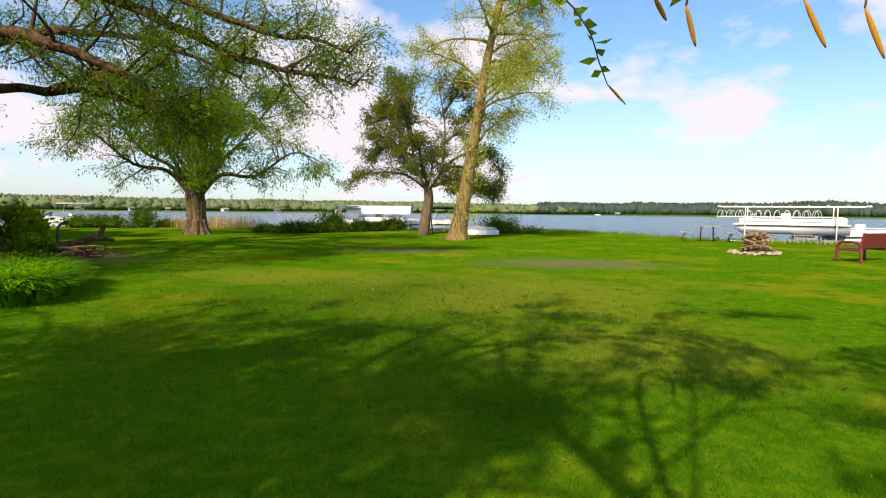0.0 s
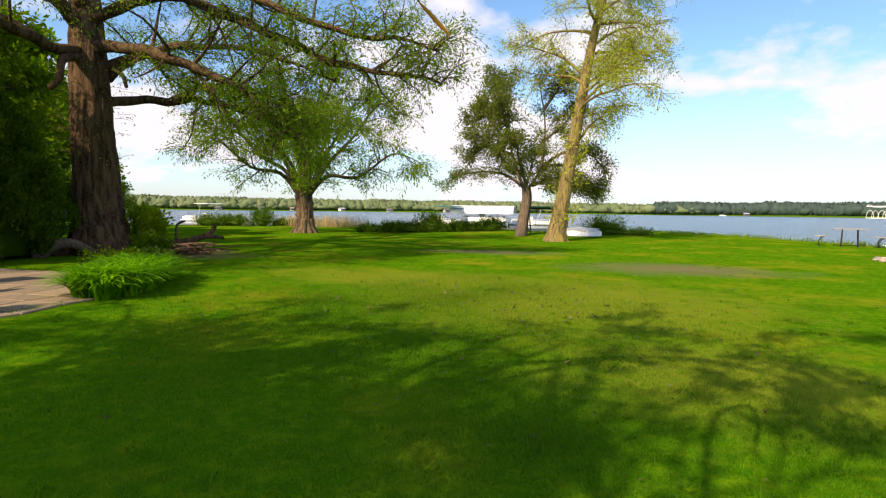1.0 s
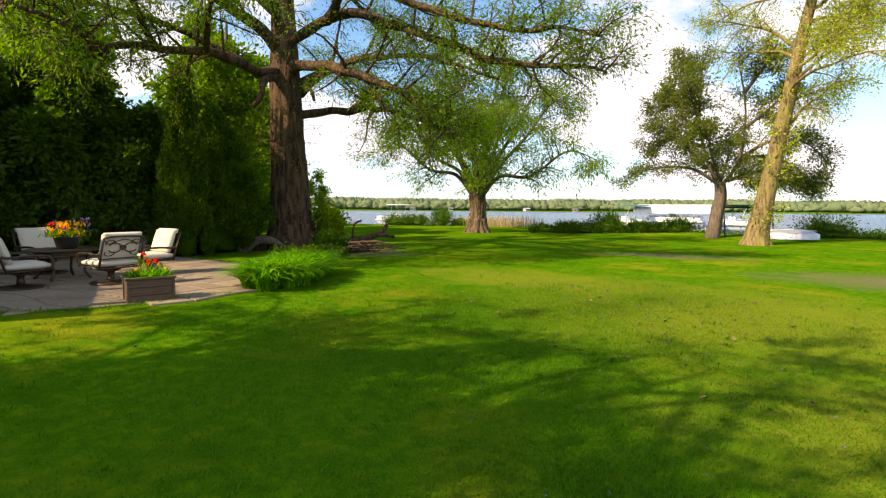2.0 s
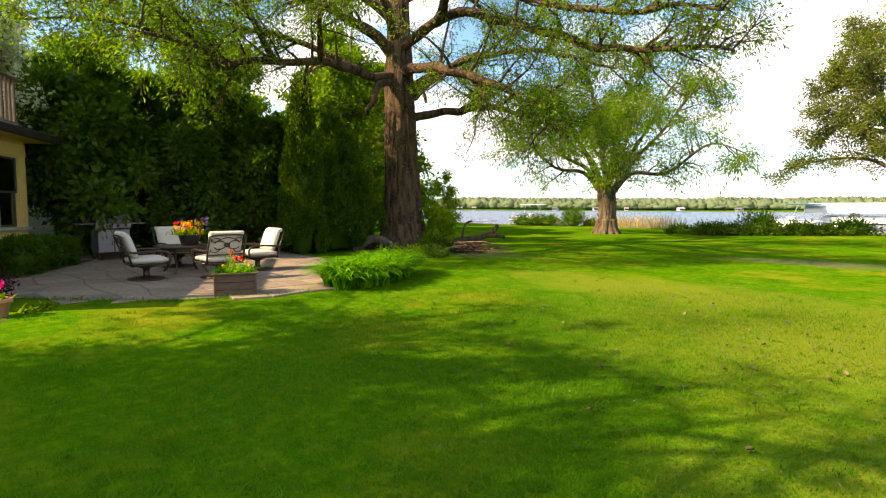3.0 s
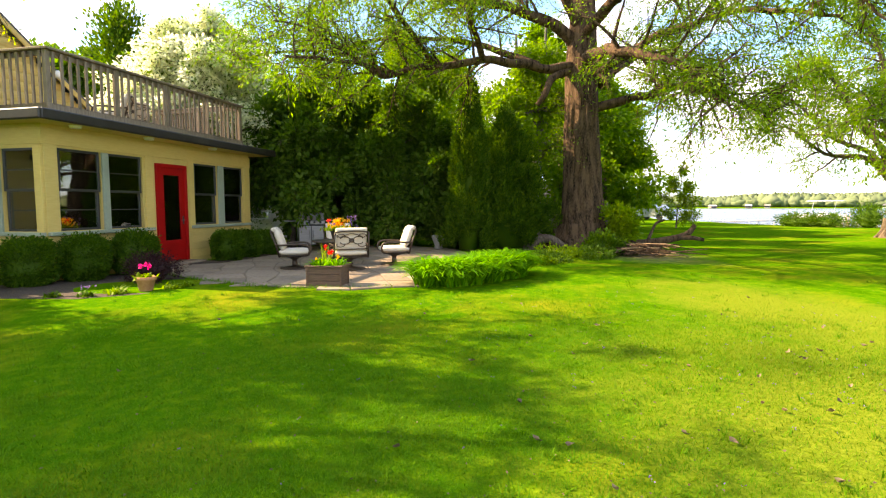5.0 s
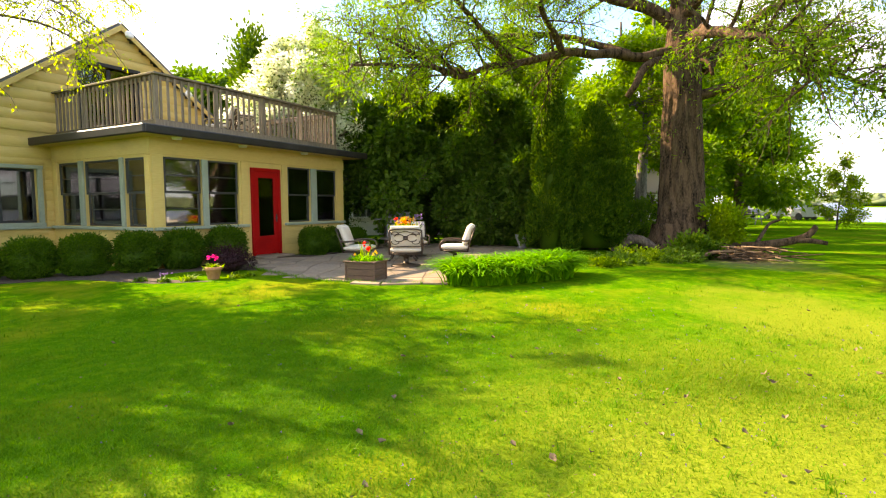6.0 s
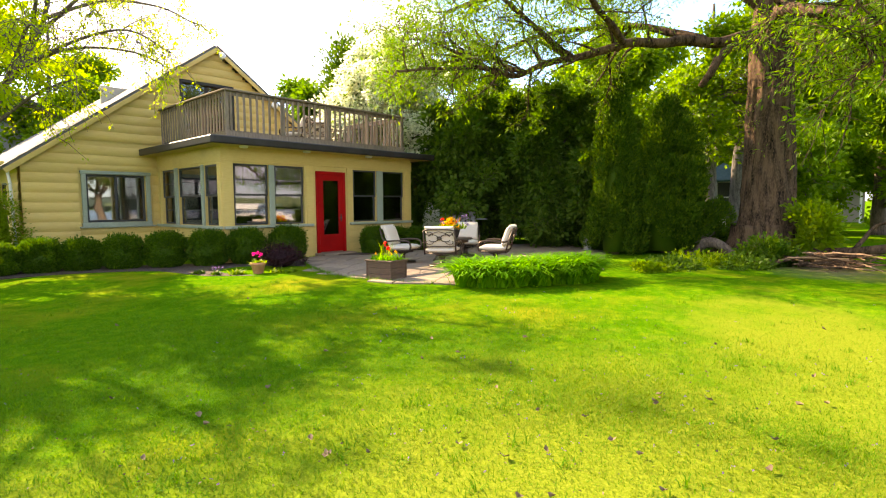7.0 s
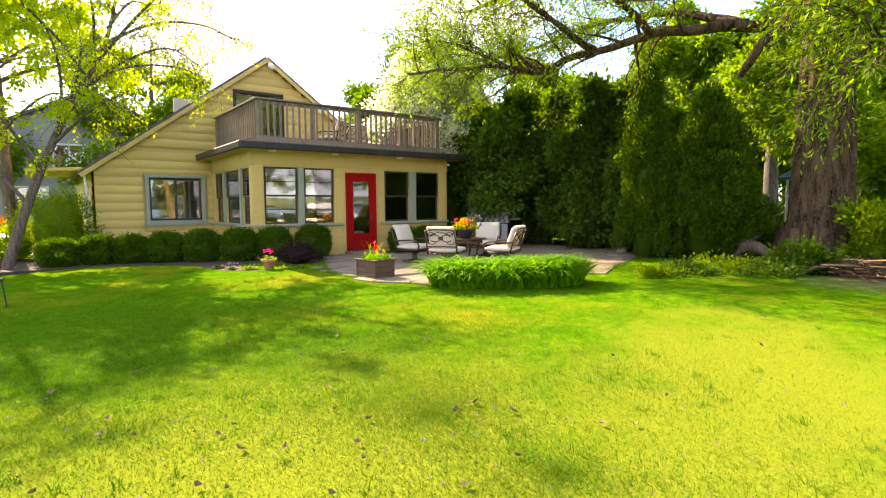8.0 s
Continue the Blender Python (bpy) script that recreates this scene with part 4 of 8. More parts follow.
class Crown:
    """Twigs and leaves that gather over a tree."""

    def __init__(self):
        self.wood, self.P, self.D, self.S = Shape(), [], [], []

    def leaves_on(self, pts, count, size, spread, hang=0.3):
        seg = len(pts) - 1
        for i in range(count):
            u = random.uniform(0.15, 1.0) * seg
            k = min(int(u), seg - 1)
            p = pts[k].lerp(pts[k + 1], u - k)
            t = pts[k + 1] - pts[k]
            t.normalize()
            o = Vector((random.gauss(0, 1), random.gauss(0, 1), random.gauss(0, 1)))
            self.P.append(p + o * spread)
            self.D.append(t * 0.6 + o * 0.7 + Vector((0, 0, -hang)))
            self.S.append(size * random.uniform(0.6, 1.35))

    def clothe(self, limb, r0, a, subs, sub_len, twigs, twig_len, leaves, size, droop=0.05, up=0.35, spread=0.05, hang=0.3, tdroop=None):
        """Branches along a limb, twigs along the branches, leaves along the twigs."""
        n = len(limb) - 1
        tdroop = droop if tdroop is None else tdroop
        for i in range(subs):
            u = a + (1 - a) * ((i + random.random()) / subs)
            k = min(int(u * n), n - 1)
            p = limb[k].lerp(limb[k + 1], u * n - k)
            t = (limb[k + 1] - limb[k]).normalized()
            o = Vector((random.gauss(0, 1), random.gauss(0, 1), random.gauss(0, 1)))
            o = (o - t * o.dot(t)).normalized()
            L = sub_len * random.uniform(0.55, 1.2) * (1 - 0.45 * u)
            br = sprout(p, t * 0.6 + o * 0.8 + Vector((0, 0, up)), L, droop)
            rr = max(0.011, r0 * 0.36 * (1 - 0.6 * u))
            self.wood.tube(br, [rr * (1 - 0.8 * j / (len(br) - 1)) for j in range(len(br))], 5, cap=False)
            for w in range(twigs):
                s = random.uniform(0.2, 1.0) * (len(br) - 1)
                j = min(int(s), len(br) - 2)
                q = br[j].lerp(br[j + 1], s - j)
                bt = (br[j + 1] - br[j]).normalized()
                tw = sprout(q, bt * 0.5 + Vector((random.gauss(0, 0.8), random.gauss(0, 0.8), random.gauss(0.1, 0.5))), twig_len * random.uniform(0.5, 1.3), tdroop, 3, 0.2)
                self.wood.tube(tw, [0.009, 0.007, 0.005, 0.003], 3, cap=False)
                self.leaves_on(tw, leaves, size, spread, hang)

    def finish(self, tree, bark, leaf, width=0.4, name="crown"):
        part("twigwork", self.wood, bark, tree, kind="stuff")
        me = leaf_mesh(name, np.array([tuple(p) for p in self.P]), np.array([tuple(d) for d in self.D]), np.array(self.S), leaf, width)
        part(name, me, leaf, tree, kind="stuff")


def taper(k, r0, r1, power=0.8):
    return [r0 + (r1 - r0) * (i / (k - 1)) ** power for i in range(k)]


def roots(tree, r, bark, count=7, reach=0.9, z=0.0):
    for i in range(count):
        a = 2 * math.pi * (i + random.uniform(-0.3, 0.3)) / count
        d = Vector((math.cos(a), math.sin(a), 0))
        pts = [d * (r * 0.72) + Vector((0, 0, z + 0.75)), d * (r * 0.98) + Vector((0, 0, z + 0.3)), d * (r + reach * 0.45) + Vector((0, 0, z + 0.06)), d * (r + reach) + Vector((0, 0, z - 0.12))]
        part("root", Shape().tube(curve_through(pts, 3), taper(10, r * 0.42, 0.06), 8, 0.15), bark, tree, smooth=True)


def furrowed(path, z_r, seg=84, depth=0.09, flare=0.22, step=0.1, seed=0.0):
    """A stem whose bark stands in long, wandering ridges and spreads at the foot."""
    zs, rs = zip(*z_r)
    pz, px, py = [p[2] for p in path], [p[0] for p in path], [p[1] for p in path]
    n = int((pz[-1] - pz[0]) / step)
    vs, fs = [], []
    for i in range(n + 1):
        z = pz[0] + (pz[-1] - pz[0]) * i / n
        cx, cy, r = np.interp(z, pz, px), np.interp(z, pz, py), float(np.interp(z, zs, rs))
        for j in range(seg):
            a = 2 * math.pi * j / seg
            c, s = math.cos(a), math.sin(a)
            warp = noise.noise(Vector((c * 1.5, s * 1.5, z * 0.8 + seed))) * 0.9
            ridge = 1 - 2.4 * abs(noise.noise(Vector((c * 4.6 + warp, s * 4.6 + warp, z * 0.55 + seed))))
            fine = noise.noise(Vector((c * 11, s * 11, z * 3.2 + seed)))
            lump = noise.noise(Vector((c * 1.2, s * 1.2, z * 0.5 + seed + 7)))
            foot = flare * math.exp(-max(z, 0) / 0.55) * (0.5 + 0.5 * math.cos(a * 5 + seed))
            k = r * (1 + depth * ridge + depth * 0.35 * fine + 0.08 * lump + foot)
            vs.append((cx + c * k, cy + s * k, z))
    for i in range(n):
        for j in range(seg):
            a, b = i * seg + j, i * seg + (j + 1) % seg
            fs.append((a, b, b + seg, a + seg))
    return Shape().add(vs, fs)


def local(tree_at, pts):
    return [Vector(p) - Vector(tree_at) for p in pts]


def build_big_tree():
    at = (-11.75, 13.35, lawn_at(-11.75, 13.35))
    tree = thing("willow_tree", pose(*at), "huge old willow with furrowed dark bark and spreading limbs", "tree")
    trunk = curve_through(local(at, [(-11.75, 13.40, 0.0), (-11.79, 13.44, 0.9), (-11.9, 13.47, 2.4), (-12.0, 13.46, 4.2), (-12.08, 13.48, 6.2), (-12.2, 13.6, 8.6), (-12.0, 13.9, 11.0), (-11.8, 14.2, 13.0)]), 5)
    part("trunk", furrowed(trunk, [(0, 0.82), (0.5, 0.68), (1.2, 0.59), (2.5, 0.53), (4.0, 0.49), (5.5, 0.45), (6.5, 0.39), (9, 0.27), (13, 0.07)], 96, 0.11, 0.3), BIGBARK, tree, smooth=True)
    roots(tree, 0.66, BIGBARK)
    # broken stubs and hanging bark by the fork
    for pts, r in (([(-12.0, 13.1, 5.6), (-11.7, 12.3, 5.3), (-11.4, 11.9, 4.7), (-11.5, 11.7, 4.4)], 0.13), ([(-11.8, 13.5, 5.5), (-11.3, 13.8, 5.3), (-11.2, 13.9, 4.9)], 0.09)):
        pp = curve_through(local(at, pts), 4)
        part("broken_limb", Shape().tube(pp, taper(len(pp), r, r * 0.5), 9, 0.2), BIGBARK, tree, smooth=True)
    limbs = [
        ([(-12.0, 13.2, 5.75), (-11.7, 11.8, 5.6), (-10.95, 9.9, 5.42), (-11.0, 8.5, 5.18), (-11.0, 7.3, 4.9), (-10.3, 6.65, 4.75), (-9.5, 5.9, 4.8), (-8.6, 4.6, 4.5)], 0.155, 0.03, 11),
        ([(-12.0, 13.5, 5.9), (-10.6, 13.2, 5.8), (-8.7, 12.6, 5.25), (-7.5, 12.8, 4.8), (-6.6, 13.2, 4.3), (-6.0, 12.9, 3.8), (-5.5, 12.7, 3.4)], 0.19, 0.028, 10),
        ([(-11.9, 13.6, 4.4), (-11.3, 14.7, 4.7), (-9.6, 14.5, 4.62), (-8.3, 13.9, 4.35), (-7.2, 13.9, 4.05), (-6.5, 14.2, 3.7), (-6.0, 14.5, 3.4)], 0.155, 0.025, 9),
        ([(-12.1, 13.5, 6.6), (-9.8, 13.4, 7.2), (-7.2, 13.3, 6.4), (-5.2, 13.4, 5.45), (-3.85, 13.5, 5.1), (-3.0, 13.6, 4.95), (-1.9, 14.0, 4.7)], 0.175, 0.025, 12),
        ([(-10.2, 13.4, 7.1), (-8.3, 12.4, 7.3), (-6.3, 12.5, 6.6), (-4.3, 13.1, 5.85), (-2.9, 13.3, 5.7), (-1.9, 13.4, 5.4)], 0.15, 0.025, 10),
        ([(-12.15, 13.5, 6.4), (-12.1, 11.8, 7.2), (-11.9, 9.6, 7.4), (-11.4, 7.4, 7.2), (-10.8, 5.4, 6.6)], 0.2, 0.04, 13),
        ([(-11.7, 11.8, 5.6), (-12.8, 10.4, 6.4), (-13.6, 8.6, 6.7), (-14.0, 6.6, 6.5), (-13.8, 4.8, 6.0)], 0.12, 0.03, 12),
        ([(-11.0, 7.3, 4.95), (-11.9, 6.2, 5.5), (-12.4, 4.8, 5.7), (-12.2, 3.4, 5.4)], 0.07, 0.02, 9),
        ([(-11.9, 13.7, 5.4), (-10.6, 14.9, 6.2), (-8.8, 15.6, 6.4), (-7.0, 15.8, 6.0), (-5.4, 15.6, 5.2)], 0.15, 0.03, 10),
        ([(-12.1, 13.4, 6.9), (-11.0, 11.7, 8.2), (-9.6, 10.0, 8.8), (-8.4, 8.6, 8.6), (-7.6, 7.4, 8.0)], 0.17, 0.03, 11),
        ([(-12.2, 13.6, 7.6), (-13.4, 12.3, 8.8), (-14.6, 10.5, 9.2), (-15.4, 8.8, 8.8)], 0.2, 0.04, 9),
        ([(-12.1, 13.8, 8.5), (-12.4, 15.6, 9.6), (-12.6, 17.5, 9.6), (-12.4, 19.4, 8.6)], 0.2, 0.04, 9),
        ([(-12.0, 13.7, 8.8), (-10.2, 14.6, 10.2), (-8.0, 15.4, 10.4), (-6.0, 15.8, 9.4)], 0.19, 0.04, 10),
        ([(-12.0, 13.8, 9.6), (-10.6, 12.9, 11.2), (-9.2, 12.0, 11.8)], 0.14, 0.03, 7),
        ([(-11.9, 14.0, 5.2), (-12.2, 15.4, 6.2), (-12.8, 16.8, 6.6), (-13.0, 18.0, 6.0)], 0.15, 0.03, 7),
        ([(-11.0, 8.5, 5.2), (-10.2, 7.4, 6.0), (-9.2, 6.4, 6.6), (-8.2, 5.4, 6.7)], 0.09, 0.02, 6),
        ([(-10.95, 9.8, 5.42), (-9.6, 9.0, 6.1), (-8.3, 8.4, 6.3), (-7.3, 8.1, 6.0)], 0.09, 0.02, 6),
        ([(-10.3, 6.7, 4.75), (-10.0, 5.6, 5.4), (-9.8, 4.4, 5.6)], 0.06, 0.015, 5),
    ]
    crown = Crown()
    for pts, r0, r1, subs in limbs:
        pp = curve_through(local(at, pts), 8)
        # old wood bends from knot to knot
        pp = [p + noise.noise_vector(p * 0.9 + Vector((r0 * 40, 0, 0))) * min(0.16, 0.03 * i) for i, p in enumerate(pp)]
        part("limb", Shape().tube(pp, [r * (1 + 0.16 * noise.noise(p * 2.2)) for p, r in zip(pp, taper(len(pp), r0, r1))], 12, 0.16), BIGBARK, tree, smooth=True)
        crown.clothe(pp, r0, 0.22, int(subs * 2.8), 2.0, 10, 0.75, 22, 0.10, 0.02, 0.4, 0.09, 0.5, 0.10)
    # leafy shoots on the trunk itself
    for i in range(60):
        a, z = random.uniform(0, 6.28), random.uniform(2.6, 5.2)
        p = Vector((math.cos(a) * 0.62 - 0.15, math.sin(a) * 0.62 + 0.08, z))
        tw = sprout(p, (math.cos(a), math.sin(a), 0.5), 0.5, 0.12, 3)
        crown.wood.tube(tw, [0.008, 0.006, 0.005, 0.003], 3, cap=False)
        crown.leaves_on(tw, 9, 0.08, 0.05, 0.5)
    crown.finish(tree, BIGBARK, LEAF_BIG, 0.30)


def build_lake_willow():
    at = (-12.75, 28.5, lawn_at(-12.75, 28.5))
    tree = thing("willow_tree", pose(*at), "broad willow with a short knotted trunk near the shore", "tree")
    trunk = curve_through([Vector(p) for p in ((0, 0, -0.1), (0.02, 0, 0.5), (0.05, 0, 1.3), (-0.05, 0, 2.0), (0.0, 0, 2.6))], 5)
    part("trunk", furrowed(trunk, [(0, 0.58), (0.4, 0.45), (1.0, 0.38), (1.6, 0.40), (2.1, 0.42), (2.7, 0.25)], 64, 0.2, 0.2, 0.08, 3.0), WILLOWBARK, tree, smooth=True)
    roots(tree, 0.52, WILLOWBARK, 6, 0.4)
    for i in range(9):
        a, z = random.uniform(0, 6.28), random.uniform(0.5, 2.1)
        s = Shape()
        s.lathe([(0.05, -0.12), (0.17, -0.05), (0.19, 0.03), (0.10, 0.12), (0.02, 0.14)], 9, pose(math.cos(a) * 0.36, math.sin(a) * 0.36, z, random.uniform(-40, 40), random.uniform(-40, 40), 0))
        part("burl", s, WILLOWBARK, tree, smooth=True)
    crown = Crown()
    n = 11
    for i in range(n):
        a = 2 * math.pi * i / n + random.uniform(-0.2, 0.2)
        reach, high = random.uniform(4.4, 6.2), random.uniform(5.6, 8.6)
        if i % 3 == 0:
            reach, high = random.uniform(5.6, 6.8), random.uniform(4.2, 5.2)
        d = Vector((math.cos(a), math.sin(a), 0))
        pts = [Vector((0, 0, 2.05)) + d * 0.25, d * (reach * 0.22) + Vector((0, 0, 2.4 + high * 0.18)), d * (reach * 0.5) + Vector((0, 0, high * 0.72)), d * (reach * 0.8) + Vector((0, 0, high)), d * reach + Vector((0, 0, high * 0.93))]
        pp = curve_through(pts, 5)
        part("limb", Shape().tube(pp, taper(len(pp), 0.15, 0.025), 9, 0.1), WILLOWBARK, tree, smooth=True)
        crown.clothe(pp, 0.2, 0.36, 17, 2.2, 8, 1.0, 24, 0.17, 0.03, 0.35, 0.12, 0.6, 0.16)
    for i in range(4):
        d = Vector((random.uniform(-1, 1), random.uniform(-1, 1), 0))
        pp = curve_through([Vector((0, 0, 2.2)), d * 0.5 + Vector((0, 0, 4.5)), d * 1.2 + Vector((0, 0, 7.0)), d * 2.2 + Vector((0, 0, 9.4))], 5)
        part("limb", Shape().tube(pp, taper(len(pp), 0.17, 0.025), 9, 0.1), WILLOWBARK, tree, smooth=True)
        crown.clothe(pp, 0.2, 0.34, 17, 2.4, 8, 1.0, 24, 0.17, 0.03, 0.35, 0.12, 0.6, 0.16)
    crown.finish(tree, WILLOWBARK, LEAF_WILLOW, 0.3)


def build_cottonwood():
    at = (1.25, 25.6, lawn_at(1.25, 25.6))
    tree = thing("cottonwood_tree", pose(*at), "tall leaning tree with lichen-yellow trunk and sparse leaves", "tree")
    trunk = curve_through([Vector(p) for p in ((-0.1, 0, -0.1), (0.0, 0, 0.5), (0.28, 0, 2.2), (0.62, 0, 4.4), (0.95, 0, 6.6), (1.3, 0, 8.8), (1.8, 0, 11.2), (2.2, 0, 14.0), (2.5, 0, 17.0))], 5)
    rad = [float(np.interp(p.z, [0, 0.4, 1.2, 4, 8, 12, 17], [0.62, 0.46, 0.37, 0.30, 0.24, 0.16, 0.04])) for p in trunk]
    part("trunk", furrowed(trunk, [(0, 0.52), (0.4, 0.41), (1.2, 0.34), (4, 0.27), (8, 0.20), (12, 0.14), (17, 0.04)], 44, 0.07, 0.08, 0.12, 5.0), COTTONBARK, tree, smooth=True)
    roots(tree, 0.34, COTTONBARK, 6, 0.25)
    crown = Crown()
    for i in range(28):
        z = 4.6 + 10.6 * (i / 28) ** 0.9
        k = min(range(len(trunk)), key=lambda j: abs(trunk[j].z - z))
        a = random.uniform(0, 6.28) if i % 2 else random.uniform(-0.9, 0.9)
        L = random.uniform(2.4, 5.0) * (1.1 - 0.04 * (z - 4))
        br = sprout(trunk[k], (math.cos(a), math.sin(a), 0.7), L, 0.10, 8, 0.18)
        part("limb", Shape().tube(br, taper(len(br), 0.085, 0.012), 7, 0.1), COTTONBARK, tree, smooth=True)
        crown.clothe(br, 0.09, 0.25, 11, 1.5, 10, 0.8, 15, 0.08, 0.05, 0.15, 0.07, 0.4, 0.18)
    # leafy shoots along the trunk
    for i in range(150):
        k = random.randrange(6, len(trunk) - 6)
        a = random.uniform(0, 6.28)
        tw = sprout(trunk[k] + Vector((math.cos(a), math.sin(a), 0)) * rad[k], (math.cos(a), math.sin(a), 0.4), random.uniform(0.3, 0.9), 0.05, 3)
        crown.wood.tube(tw, [0.01, 0.008, 0.006, 0.004], 3, cap=False)
        crown.leaves_on(tw, 14, 0.11, 0.09, 0.3)
    crown.finish(tree, COTTONBARK, LEAF_COTTON, 0.6)


def build_juniper():
    at = (-0.35, 28.4, lawn_at(-0.35, 28.4))
    tree = thing("juniper_tree", pose(*at), "forked juniper with a brown trunk and dark irregular foliage", "tree")
    trunk = curve_through([Vector(p) for p in ((-0.2, 0, -0.1), (-0.1, 0, 0.8), (0.05, 0, 1.8), (0.0, 0, 2.5))], 5)
    part("trunk", Shape().tube(trunk, taper(len(trunk), 0.34, 0.22), 14, 0.15), BROWNBARK, tree, smooth=True)
    crown = Crown()
    limbs = [((0, 0, 2.3), (-0.6, 0.2, 3.6), (-1.0, 0.2, 5.8), (-0.9, 0.1, 8.4)), ((0, 0, 2.3), (0.7, -0.2, 3.4), (0.9, 0, 5.6), (0.5, 0, 8.0)), ((0, 0, 2.4), (-1.2, 0.4, 3.2), (-2.6, 0.3, 3.3), (-4.3, 0.1, 2.9)), ((-0.6, 0.2, 3.2), (-1.6, -0.5, 4.4), (-2.6, -0.5, 5.2)), ((0.3, 0, 2.6), (1.6, 0.3, 3.0), (2.9, 0.4, 2.8), (3.8, 0.3, 2.1)), ((0.6, 0, 3.4), (1.8, -0.4, 4.2), (3.0, -0.2, 4.2), (3.8, 0, 3.5)), ((0.2, 0, 2.6), (1.2, -0.6, 2.7), (2.3, -0.6, 2.2)), ((0, 0.2, 2.6), (0.2, 1.6, 3.8), (0.1, 2.6, 4.6)), ((0, -0.2, 2.6), (-0.3, -1.4, 3.8), (-0.4, -2.2, 4.8)), ((-1.0, 0.2, 4.8), (-1.9, 0.2, 6.0), (-2.3, 0.2, 6.9)), ((0.8, 0, 4.8), (1.9, 0.2, 5.8), (2.5, 0.2, 6.6)), ((-0.95, 0.2, 6.4), (-1.6, 0.3, 7.6), (-1.9, 0.3, 8.2)), ((0.8, 0, 6.4), (1.5, -0.2, 7.4), (1.8, -0.2, 8.0)), ((-0.9, 0.2, 5.2), (-1.2, -1.0, 6.2), (-1.3, -1.5, 7.0)), ((-0.8, 0.2, 4.2), (-2.0, 0.0, 4.6), (-3.2, 0.1, 4.4)), ((0.9, 0.0, 3.6), (2.0, 0.3, 3.6), (3.0, 0.3, 3.0), (3.6, 0.2, 2.2)), ((-0.9, 0.1, 5.6), (-2.0, 0.3, 6.2), (-2.9, 0.3, 6.2))]
    for pts in limbs:
        pp = curve_through(pts, 5)
        part("limb", Shape().tube(pp, taper(len(pp), 0.10, 0.02), 8, 0.15), BROWNBARK, tree, smooth=True)
        crown.clothe(pp, 0.10, 0.2, 14, 1.2, 9, 0.5, 26, 0.105, 0.02, 0.2, 0.10, 0.1)
    crown.finish(tree, BROWNBARK, LEAF_JUNIPER, 0.5)


# the hanging ends of the birch's long bough; the last place of each is the tip of its catkin
TWIGS = [
    [(1.0, 0.95, 2.35), (0.80, 0.84, 2.05), (0.732, 0.81, 1.916), (0.759, 0.82, 1.873), (0.793, 0.827, 1.828), (0.817, 0.838, 1.771), (0.838, 0.843, 1.724), (0.88, 0.84, 1.679)],
    [(1.0, 0.95, 2.35), (0.92, 0.55, 2.15), (0.79, 0.28, 1.85), (0.748, 0.252, 1.673), (0.764, 0.259, 1.630)],
    [(1.0, 0.95, 2.35), (0.98, 0.5, 2.15), (0.87, 0.24, 1.85), (0.849, 0.202, 1.661), (0.874, 0.202, 1.613)],
    [(1.0, 0.95, 2.35), (1.02, 0.5, 2.15), (0.93, 0.22, 1.85), (0.894, 0.178, 1.645), (0.915, 0.176, 1.595)],
    [(1.0, 0.95, 2.35), (0.86, 0.55, 2.12), (0.74, 0.29, 1.85), (0.715, 0.261, 1.686), (0.731, 0.263, 1.660)],
    [(1.0, 0.95, 2.35), (0.76, 0.86, 2.10), (0.69, 0.84, 1.93), (0.691, 0.84, 1.875), (0.694, 0.835, 1.862)],
]


